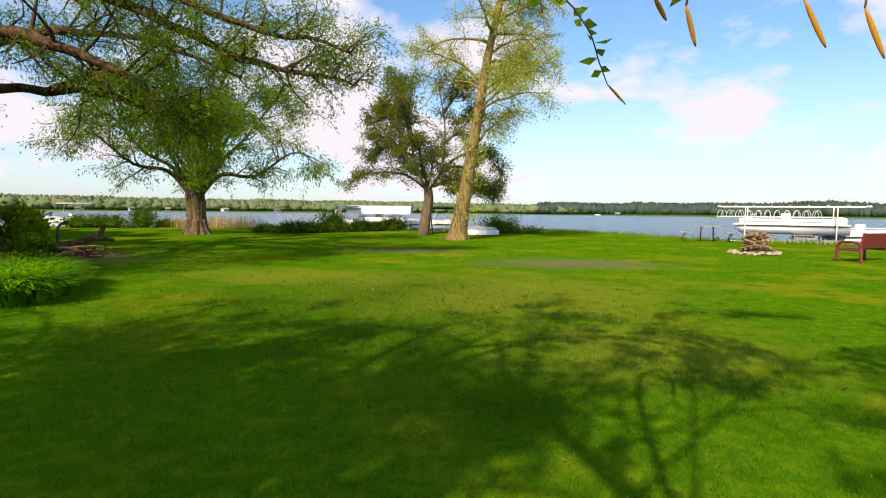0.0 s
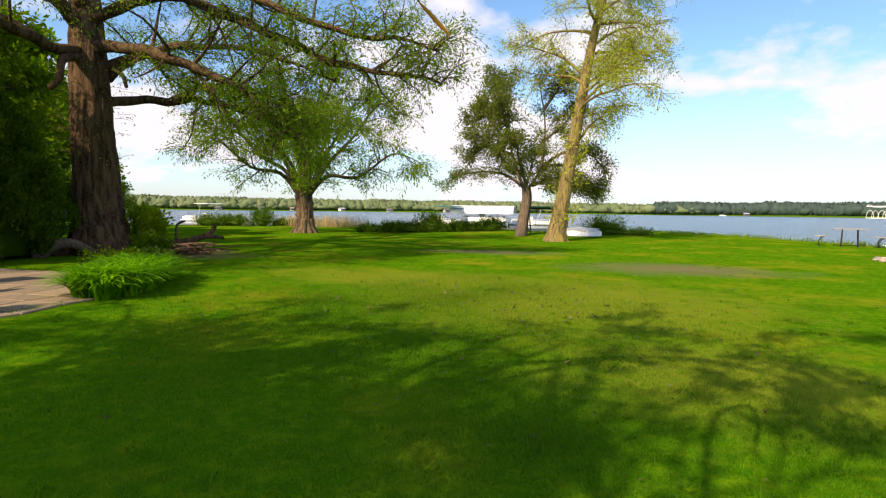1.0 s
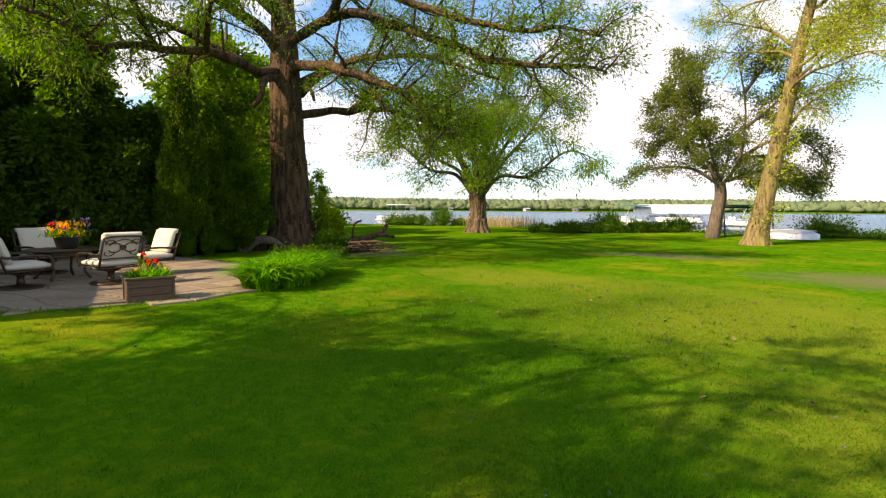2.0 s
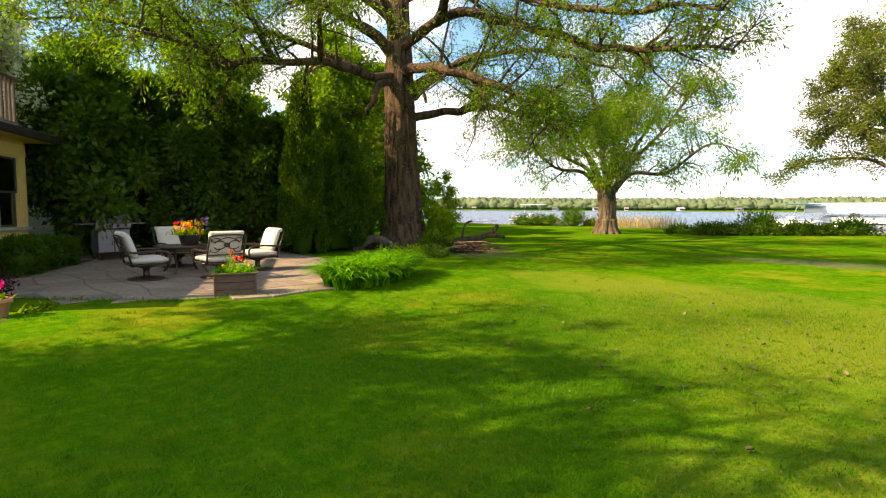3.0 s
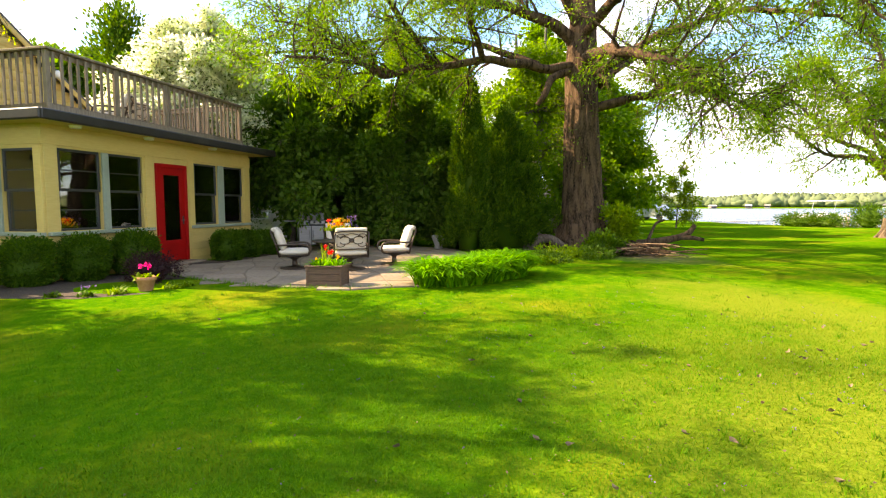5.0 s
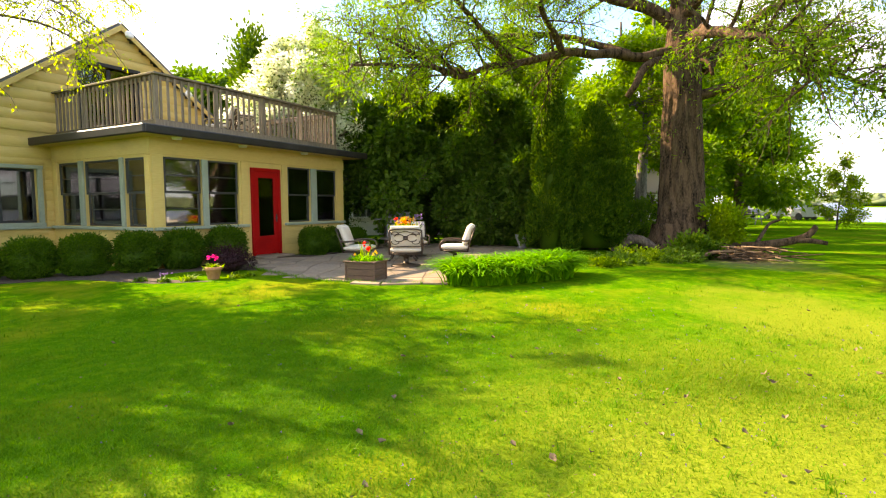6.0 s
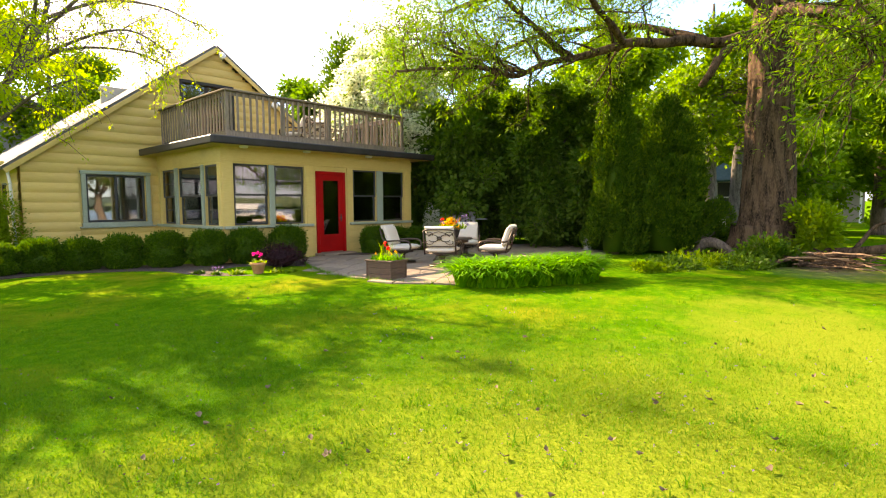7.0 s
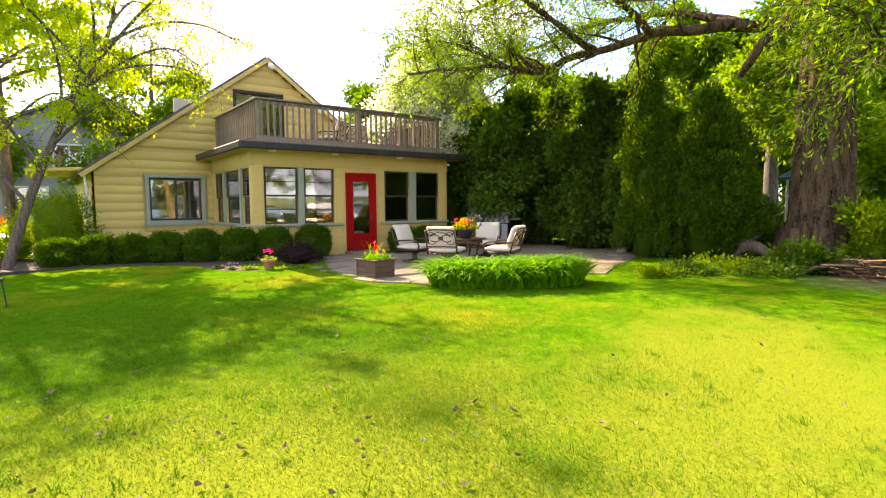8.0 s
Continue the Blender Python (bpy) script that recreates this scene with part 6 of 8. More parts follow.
def simple_tree(x, y, h, spread, bark, leaf, label, seed, count=9, leaf_size=0.3, subs=14, per=18, trunk_r=0.28, lean=0.0, clear=0.3, second=None):
    """A tree farther off: tapered trunk, limbs, branches and leaves."""
    random.seed(seed)
    z = lawn_at(x, y)
    tree = thing("tree", pose(x, y, z), label, "tree")
    trunk = curve_through([Vector((0, 0, -0.1)), Vector((lean * 0.3, 0, h * 0.3)), Vector((lean * 0.7, 0.1, h * 0.6)), Vector((lean, 0.1, h * 0.92))], 6)
    part("trunk", Shape().tube(trunk, taper(len(trunk), trunk_r, trunk_r * 0.15), 12, 0.1), bark, tree, smooth=True)
    crown = Crown()
    for i in range(count):
        u = clear + (0.92 - clear) * i / count
        p = trunk[int(u * (len(trunk) - 1))]
        a = i * 2.4 + random.uniform(-0.4, 0.4)
        L = spread * (1.0 - 0.55 * max(0, u - clear) / (1 - clear)) * random.uniform(0.8, 1.15)
        br = sprout(p, (math.cos(a), math.sin(a), 0.65), L, 0.04, 7, 0.14)
        part("limb", Shape().tube(br, taper(len(br), trunk_r * 0.38, 0.015), 7, 0.1), bark, tree, smooth=True)
        crown.clothe(br, trunk_r * 0.3, 0.2, subs, L * 0.45, 6, L * 0.2, per, leaf_size, 0.03, 0.2, leaf_size * 0.7, 0.3)
    if second:
        # part of the twigs carry another kind of leaf, more of it inside and low down
        other, share = second
        low, P, D, S = Crown(), crown.P, crown.D, crown.S
        go = [random.random() < share * (1.5 - p.z / h) for p in P]
        low.P, low.D, low.S = [p for p, g in zip(P, go) if g], [d for d, g in zip(D, go) if g], [q for q, g in zip(S, go) if g]
        crown.P, crown.D, crown.S = [p for p, g in zip(P, go) if not g], [d for d, g in zip(D, go) if not g], [q for q, g in zip(S, go) if not g]
        part("leaves", leaf_mesh("leaves", np.array([tuple(p) for p in low.P]), np.array([tuple(d) for d in low.D]), np.array(low.S), other, 0.6), other, tree, kind="stuff")
    crown.finish(tree, bark, leaf, 0.6)
    return tree


def build_background():
    spring = "leafy spring tree in the neighbouring yards"
    for i, (x, y, h, sp, lf) in enumerate(((-21, 17.5, 10, 4.2, LEAF_BIG), (-21.5, 10.6, 9, 3.4, LEAF_LIGHT), (-27, 11.5, 11, 4.6, LEAF_LIGHT), (-27, 20.5, 10, 4.0, LEAF_BIG), (-33, 27, 11, 5.0, LEAF_LIGHT), (-40, 19, 12, 5.5, LEAF_LIGHT), (-30, 3.0, 11, 4.8, LEAF_LIGHT), (-20.0, -3.4, 7.9, 3.0, LEAF_MID), (-24, -6.5, 6.2, 2.8, LEAF_MID), (-46, 33, 12, 5.5, LEAF_LIGHT), (-17.5, -16, 11, 4.6, LEAF_LIGHT), (-9, -20, 11, 4.8, LEAF_LIGHT), (-52, 24, 13, 6, LEAF_LIGHT), (-36, 10, 12, 5.2, LEAF_LIGHT), (-28.5, 13.6, 8, 3.6, LEAF_LIGHT), (-35, 16.2, 9, 4.2, LEAF_LIGHT), (-23, 21.3, 8.8, 3.0, LEAF_BIG))):
        simple_tree(x, y, h, sp, GREYBARK if i % 2 else BROWNBARK, lf, spring, 100 + i, 11, 0.22, 13, 30, 0.3, random.uniform(-0.8, 0.8), 0.22)
    # extra tree out of view, added so its crown darkens the near lawn
    simple_tree(-6.7, -7.9, 11.2, 3.9, BROWNBARK, LEAF_BIRCH, "unseen tall birch added behind the others to shade the lawn", 143, 16, 0.17, 8, 27, 0.2, 0.3, 0.5)
    simple_tree(-24.4, 27.2, 3.9, 1.5, BROWNBARK, LEAF_SHRUB, "young airy tree on the open lawn by the lake", 140, 11, 0.12, 9, 9, 0.05, 0.3, 0.12)
    simple_tree(-15.2, 12.9, 8.5, 2.4, GREYBARK, LEAF_LIGHT, "forked grey-barked tree behind the arborvitae", 141, 7, 0.16, 10, 16, 0.27, -0.9, 0.42)
    simple_tree(-16.4, 13.9, 8.8, 2.4, GREYBARK, LEAF_LIGHT, "taller grey-barked tree beside its twin", 142, 7, 0.16, 10, 16, 0.28, 0.8, 0.42)
    for i, (x, y, h, sp) in enumerate(((-14.9, 8.1, 5.6, 1.9), (-16.3, 6.2, 5.8, 2.0), (-16.8, 4.6, 5.0, 1.7), (-18.8, 8.6, 6.6, 2.5), (-18.6, 5.2, 6.4, 2.4), (-14.3, 9.6, 4.6, 1.5))):
        simple_tree(x, y, h, sp, BROWNBARK, LEAF_MID if i in (0, 1, 3, 5) else LEAF_DARK, "dark leafy shrub tree behind the terrace", 200 + i, 22, 0.15, 16, 26, 0.12, 0.2, 0.28 if i in (2, 4) else 0.05)
    simple_tree(-16.3, 1.9, 7.6, 2.8, BROWNBARK, BLOSSOM, "crabapple in full white blossom behind the house", 150, 30, 0.12, 17, 42, 0.18, 0.2, 0.42, (LEAF_MID, 0.2))
    simple_tree(-14.9, 4.7, 5.3, 1.7, BROWNBARK, LEAF_MID, "dark leafy tree beside the deck", 151, 20, 0.17, 13, 20, 0.10, 0.2, 0.32)
    shrub("arborvitae", (-18.9, -1.0), (1.1, 1.1, 8.4), 16000, 0.16, LEAF_CEDAR, "tall narrow conifer behind the cottage", "conifer", 90, "cone", 0.14, 0.55, "", 0.14, fuzz=0.1, up=0.6)


def simple_house(name, x, y, turn, w, d, h, rise, wall, roof_mat, label, wins):
    """A neighbouring house: walls, gable roof with overhang, windows set in openings."""
    ob = thing(name, pose(x, y, lawn_at(x, y) - 0.05, 0, 0, turn), label, "house")
    holes = [(a, a + ww, z, z + hh) for a, z, ww, hh in wins]
    part("wall", wall_shape(-w / 2, w / 2, 0, h, -d / 2, -d / 2 + 0.2, holes), wall, ob)
    part("wall", wall_shape(-w / 2, w / 2, 0, h, d / 2 - 0.2, d / 2, []), wall, ob)
    for sx in (-1, 1):
        s = wall_shape(-d / 2 + 0.2, d / 2 - 0.2, 0, h, sx * w / 2 - 0.1 - 0.1 * sx, sx * w / 2 + 0.1 - 0.1 * sx, [], "y")
        part("wall", s, wall, ob)
    n = 10
    for sy in (-1, 1):
        s = Shape()
        for i in range(n):
            k = 1 - (i + 0.5) / n
            s.box((0, sy * (d / 2 - 0.1), h + rise * (i + 0.5) / n), (w * k, 0.2, rise / n))
        part("gable", s, wall, ob)
    ang = math.atan2(rise, w / 2)
    ln = math.hypot(rise, w / 2) + 0.4
    for sg in (-1, 1):
        part("roof", Shape().box((sg * ln / 2, 0, 0.07), (ln, d + 0.7, 0.14), 0.02, pose(0, 0, h + rise, 0, math.degrees(ang) * sg, 0)), roof_mat, ob)
    for a, z, ww, hh in wins:
        win = part("window", Shape().box((a + ww / 2, -d / 2 + 0.12, z + hh / 2), (ww, 0.02, hh)), PANE, ob)
        for c, e in (((a + ww / 2, -d / 2 - 0.02, z + hh + 0.04), (ww + 0.2, 0.08, 0.09)), ((a + ww / 2, -d / 2 - 0.02, z - 0.04), (ww + 0.2, 0.1, 0.09)), ((a - 0.05, -d / 2 - 0.02, z + hh / 2), (0.1, 0.08, hh)), ((a + ww + 0.05, -d / 2 - 0.02, z + hh / 2), (0.1, 0.08, hh)), ((a + ww / 2, -d / 2 + 0.08, z + hh / 2), (0.05, 0.05, hh))):
            part("window_frame", Shape().box(c, e, 0.01), WHITE, win)
    part("floor", Shape().box((0, 0, 0.06), (w - 0.5, d - 0.5, 0.1)), ROOM, ob)
    part("ceiling", Shape().box((0, 0, h - 0.02), (w - 0.45, d - 0.45, 0.08)), ROOM, ob)
    return ob


def build_neighbours():
    simple_house("house", -17.6, -20.5, 146, 8.5, 9, 5.0, 2.2, GREYSIDE, SHINGLE, "tall grey neighbouring house with white windows", [(-1.6, 3.2, 1.2, 1.3), (1.6, 1.0, 1.3, 1.4), (-3.2, 1.0, 1.2, 1.4)])
    simple_house("house", -24.5, 5.0, 92, 9.0, 6, 2.7, 1.9, WHITE, SHINGLE, "white-sided neighbouring house behind the hedge", [(-2.6, 0.9, 1.2, 1.2), (1.4, 0.9, 1.2, 1.2)])
    h = simple_house("house", -45.5, 26.0, 68, 9.0, 7, 2.6, 2.0, WARMSIDE, TANROOF, "low tan-grey neighbouring house with a tan roof and porch", [(-3.0, 0.8, 1.1, 1.5), (-0.8, 0.2, 1.0, 2.1), (1.6, 0.8, 1.5, 1.4)])
    for i in range(4):
        part("porch_post", Shape().box((-4.2 + 2.8 * i, -5.2, 1.15), (0.14, 0.14, 2.3), 0.01), WHITE, h)
    part("porch_roof", Shape().box((0, -4.5, 2.42), (9.4, 2.2, 0.12), 0.02, pose(0, 0, 0, 0, 0, 0)), TANROOF, h)


def build_garden_house():
    """A small screened summerhouse: low white walls, posts with screens between, a blue-green hipped roof."""
    g = thing("summerhouse", pose(-24.6, 15.6, lawn_at(-24.6, 15.6), 0, 0, 78), "small white screened summerhouse with a blue-green roof", "summerhouse")
    w, h = 0.9, 2.2
    part("floor", Shape().box((0, 0, 0.1), (2 * w, 2 * w, 0.2), 0.01), GREYWOOD, g)
    for k in range(4):
        m = pose(0, 0, 0, 0, 0, 90 * k)
        part("low_wall", Shape().box((0, -w + 0.04, 0.5), (2 * w - 0.1, 0.06, 0.6), 0.005, m), WHITE, g)
        for x in (-w + 0.05, -0.3, 0.3):
            part("post", Shape().box((x, -w + 0.05, 0.2 + h / 2), (0.1, 0.1, h), 0.005, m), WHITE, g)
        part("screen", Shape().box((0, -w + 0.05, 1.6), (2 * w - 0.2, 0.008, 1.6), 0.0, m), SASH, g)
        part("rail", Shape().box((0, -w + 0.02, 1.65), (2 * w - 0.1, 0.04, 0.06), 0.004, m), WHITE, g)
        part("top_plate", Shape().box((0, -w + 0.04, h + 0.2), (2 * w, 0.08, 0.14), 0.004, m), WHITE, g)
    e = w + 0.3
    part("roof", Shape().add([(-e, -e, h + 0.24), (e, -e, h + 0.24), (e, e, h + 0.24), (-e, e, h + 0.24), (0, 0, h + 1.1), (-e, -e, h + 0.16), (e, -e, h + 0.16), (e, e, h + 0.16), (-e, e, h + 0.16)], [(0, 1, 4), (1, 2, 4), (2, 3, 4), (3, 0, 4), (5, 6, 1, 0), (6, 7, 2, 1), (7, 8, 3, 2), (8, 5, 0, 3), (8, 7, 6, 5)]), HUTROOF, g)


# ---- the far shore ----


def build_far_shore():
    """Woods along the far side, tree by tree as rough crowns, joined; houses and docks by the water."""
    for name, a0, a1, n, mat, lo, hi in (("far_woods", -58, 14, 8000, HAZYGREEN, 5, 11), ("far_woods", 10, 66, 7000, HAZYDARK, 8, 14)):
        V, F, k = [], [], 0
        for i in range(n):
            a = radians(random.uniform(a0, a1))
            r = 575 + 60 * math.sin(a * 3) + random.uniform(0, 1) ** 1.5 * 120
            x, y = r * math.sin(a), r * math.cos(a)
            h = random.uniform(lo, hi) * (0.85 + 0.25 * noise.noise(Vector((a * 9, 0, 1))))
            w = random.uniform(2.2, 4.6) * (1 + 0.6 * (random.random() < 0.15))
            base = lawn_at(x, y)
            nu, nv = 7, 5
            for p in range(nv):
                vv = -1 + 2 * p / (nv - 1)
                for q in range(nu):
                    u = 2 * math.pi * q / nu
                    rr = w * math.sqrt(max(0.0, 1 - vv * vv * 0.97)) * (1 + 0.6 * noise.noise(Vector((q * 1.3, p * 1.7, i * 0.9))))
                    V.append((x + rr * math.cos(u), y + rr * math.sin(u), base + h * (0.5 + 0.5 * vv) * (1 + 0.3 * noise.noise(Vector((q * 1.1, p * 1.3, i * 1.1))))))
            F += [(k + p * nu + q, k + p * nu + (q + 1) % nu, k + (p + 1) * nu + (q + 1) % nu, k + (p + 1) * nu + q) for p in range(nv - 1) for q in range(nu)]
            k += nu * nv
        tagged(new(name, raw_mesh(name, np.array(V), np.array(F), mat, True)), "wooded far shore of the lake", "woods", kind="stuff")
    for i in range(11):
        a = radians((-47, -44, -42.5, -34, -30, -27, -22, -17, -11, 18, 30)[i])
        r = 556 + 60 * math.sin(a * 3)
        ob = thing("lake_house", pose(r * math.sin(a), r * math.cos(a), LAKE + 0.4, 0, 0, -math.degrees(a) + random.uniform(-20, 20)), "small pale house on the far shore", "house", "houses on the far shore")
        w, h = random.uniform(3, 4.6), random.uniform(1.6, 2.2)
        part("wall", Shape().box((0, 0, h / 2), (w, 8, h), 0.1), random.choice((WHITE, CREAMSIDE, GREYSIDE, TANROOF)), ob)
        part("roof", Shape().add([(-w / 2 - 0.5, -4.6, h), (w / 2 + 0.5, -4.6, h), (w / 2 + 0.5, 4.6, h), (-w / 2 - 0.5, 4.6, h), (-w / 2 - 0.5, 0, h + 1.2), (w / 2 + 0.5, 0, h + 1.2)], [(0, 1, 5, 4), (2, 3, 4, 5), (0, 4, 3), (1, 2, 5), (3, 2, 1, 0)]), random.choice((SHINGLE, TANROOF, GREYSIDE)), ob)
        for q in (-0.3, 0.05, 0.32):
            part("window", Shape().box((q * w, -4.02, h * 0.55), (1.3, 0.06, 1.4), 0.01), SASH, ob)


# ---- terrace ----


def build_terrace():
    """Flagstones in a bed of sand, each one a piece, cut to the terrace's outline."""
    bed = tagged(part("terrace", Shape().prism(PATIO, -0.1, PATIO_Z - 0.007), JOINT), "sandy flagstone terrace in front of the sunroom", "terrace", kind="structure")
    step = 0.62
    jig = lambda i, j: (random.Random(i * 971 + j * 13).uniform(-0.15, 0.15), random.Random(i * 57 + j * 331).uniform(-0.15, 0.15))
    for i in range(-27, -7):
        for j in range(2, 18):
            cs = []
            for a, b in ((0, 0), (1, 0), (1, 1), (0, 1)):
                dx, dy = jig(i + a, j + b)
                off = 0.3 * ((j + b) % 2)
                cs.append(((i + a + off * 0.6) * step + dx, (j + b) * step + dy))
            cx, cy = sum(c[0] for c in cs) / 4, sum(c[1] for c in cs) / 4
            if not bool(inside(PATIO, cx, cy)):
                continue
            s = Shape()
            low = [(cx + (x - cx) * 0.955, cy + (y - cy) * 0.955) for x, y in cs]
            up = [(cx + (x - cx) * 0.925, cy + (y - cy) * 0.925) for x, y in cs]
            zt = PATIO_Z + random.uniform(-0.004, 0.004)
            v = [(x, y, PATIO_Z - 0.03) for x, y in low] + [(x, y, zt - 0.008) for x, y in low] + [(x, y, zt) for x, y in up]
            f = [(0, 1, 5, 4), (1, 2, 6, 5), (2, 3, 7, 6), (3, 0, 4, 7), (4, 5, 9, 8), (5, 6, 10, 9), (6, 7, 11, 10), (7, 4, 8, 11), (8, 9, 10, 11)]
            s.add(v, f)
            part("flagstone", s, STONE, bed)
    # planting bed of mulch along the house
    edge = [(-3.2, -2.9), (-4.7, -2.15), (-5.35, -1.7), (-5.75, -1.25), (-6.1, -0.7), (-6.25, 0.0), (-5.95, 0.8), (-5.65, 1.6), (-5.85, 2.4), (-6.5, 2.95), (-7.65, 2.72), (-9.4, 1.7), (-8.2, 0.9), (-7.6, -0.3), (-6.2, -3.2), (-5.8, -5.5), (-3.6, -5.2), (-2.8, -3.6)]
    tagged(part("planting_bed", Shape().prism(edge, -0.1, 0.115), MULCH), "dark mulch bed along the cottage", "bed", kind="structure")
    edge2 = [(-10.5, 3.15), (-13.4, 4.75), (-13.0, 3.9), (-10.2, 2.35)]
    tagged(part("planting_bed", Shape().prism(edge2[::-1], -0.1, 0.15), MULCH), "narrow mulch bed under the sunroom windows", "bed", kind="structure")


def build_chair(m, label, group="swivel chairs on the terrace"):
    """A swivel rocker: round foot, stem, metal seat pan and scrolled back, loose cushions. It faces +y."""
    ch = thing("patio_chair", m @ Matrix.Diagonal((1.08, 1.0, 0.86, 1)), label, "chair", group)
    s = Shape()
    s.lathe([(0.30, 0.0), (0.31, 0.012), (0.30, 0.03), (0.22, 0.045), (0.06, 0.07), (0.05, 0.2), (0.07, 0.24), (0.16, 0.27), (0.02, 0.28)], 24)
    part("swivel_base", s, BRONZE, ch, smooth=True)
    s = Shape()
    for x in (-0.31, 0.31):
        s.tube([(x, -0.29, 0.33), (x, 0.30, 0.35)], 0.016, 8)
    for y in (-0.29, 0.0, 0.30):
        s.tube([(-0.31, y, 0.33 + 0.03 * (y > 0)), (0.31, y, 0.33 + 0.03 * (y > 0))], 0.016, 8)
    s.tube([(0, -0.25, 0.30), (0, 0.25, 0.31)], 0.025, 8)
    part("seat_frame", s, BRONZE, ch, smooth=True)
    for x in (-0.33, 0.33):
        pts = curve_through([(x, 0.30, 0.35), (x * 1.03, 0.33, 0.48), (x * 1.05, 0.26, 0.60), (x * 1.05, 0.02, 0.62), (x * 1.02, -0.24, 0.60), (x, -0.33, 0.62)], 4)
        part("armrest", Shape().tube(pts, 0.017, 8, flat=1.4), BRONZE, ch, smooth=True)
    back = Shape()
    B = lambda x, z: (x, -0.28 - 0.30 * max(0.0, z - 0.33) ** 1.15, z)
    for x in (-0.32, 0.32):
        back.tube([B(x, 0.31), B(x, 0.6), B(x * 0.98, 0.92)], 0.017, 8)
    back.tube(curve_through([B(-0.31, 0.92), B(-0.16, 0.95), B(0.16, 0.95), B(0.31, 0.92)], 4), 0.018, 8)
    back.tube([B(-0.32, 0.52), B(0.32, 0.52)], 0.012, 7)
    part("back_frame", back, BRONZE, ch, smooth=True)
    scroll = Shape()
    for sx in (-1, 1):
        for sz in (-1, 1):
            loop = [B(sx * (0.03 + 0.115 * (1 - math.cos(t)) / 2 * 1.6), 0.73 + sz * (0.015 + 0.075 * math.sin(t * 0.95))) for t in np.linspace(0, 2.9, 10)]
            scroll.tube(loop, 0.010, 6)
            curl = [B(sx * (0.20 + 0.075 * math.cos(t)), 0.73 + sz * (0.10 + 0.055 * math.sin(t))) for t in np.linspace(-0.5, 3.6, 9)]
            scroll.tube(curl, 0.009, 6)
        scroll.tube([B(sx * 0.30, 0.88), B(sx * 0.22, 0.80), B(sx * 0.12, 0.86), B(0, 0.90)], 0.009, 6)
    scroll.lathe([(0.01, -0.012), (0.05, -0.01), (0.05, 0.01), (0.01, 0.012)], 12, Matrix.Translation(B(0, 0.73)) @ pose(0, 0, 0, 75, 0, 0))
    part("scrollwork", scroll, BRONZE, ch, "scrolled bronze back panel", True)
    part("seat_cushion", Shape().pillow((0, 0.01, 0.425), (0.60, 0.62, 0.15)), CUSHION, ch, "cream seat cushion", True)
    tilt = Matrix.Translation((0, -0.27, 0.50)) @ pose(0, 0, 0, 90 + 17, 0, 0)
    part("back_cushion", Shape().pillow((0, 0.235, -0.055), (0.58, 0.52, 0.15), tilt), CUSHION, ch, "cream back cushion", True)
    part("head_roll", Shape().pillow((0, 0.49, -0.02), (0.58, 0.10, 0.13), tilt), CUSHION, ch, "cream head roll", True)
    return ch


def build_deck_chairs():
    for a, b, turn in ((2.6, 1.35, 40), (3.7, 1.9, -30)):
        build_chair(HOUSE @ pose(a, b, 3.125, 0, 0, turn), "dark metal chair with pale cushions up on the roof deck", "chairs on the roof deck")


def petals(name, P, mat, parent, size=0.05, count=10, spread=0.05):
    for p in P:
        Q = np.array(p, float) + RNG.normal(0, spread * 0.6, (count, 3))
        part(name, leaf_mesh(name, Q, RNG.normal(0, 1, (count, 3)) + np.array([0, 0, 0.5]), size * 1.2 * RNG.uniform(0.7, 1.3, count), mat, 0.9), mat, parent, kind="stuff")


def foliage(parent, z, r, n, mat, length=(0.15, 0.3), name="leaves", width=0.035):
    P = np.concatenate([RNG.normal(0, r * 0.55, (n, 2)), np.full((n, 1), z)], 1)
    part(name, blade_mesh(name, P, RNG.uniform(0, 6.28, n), RNG.uniform(*length, n), RNG.uniform(0.1, 0.9, n), np.full(n, width), mat, 3, 0.9), mat, parent)


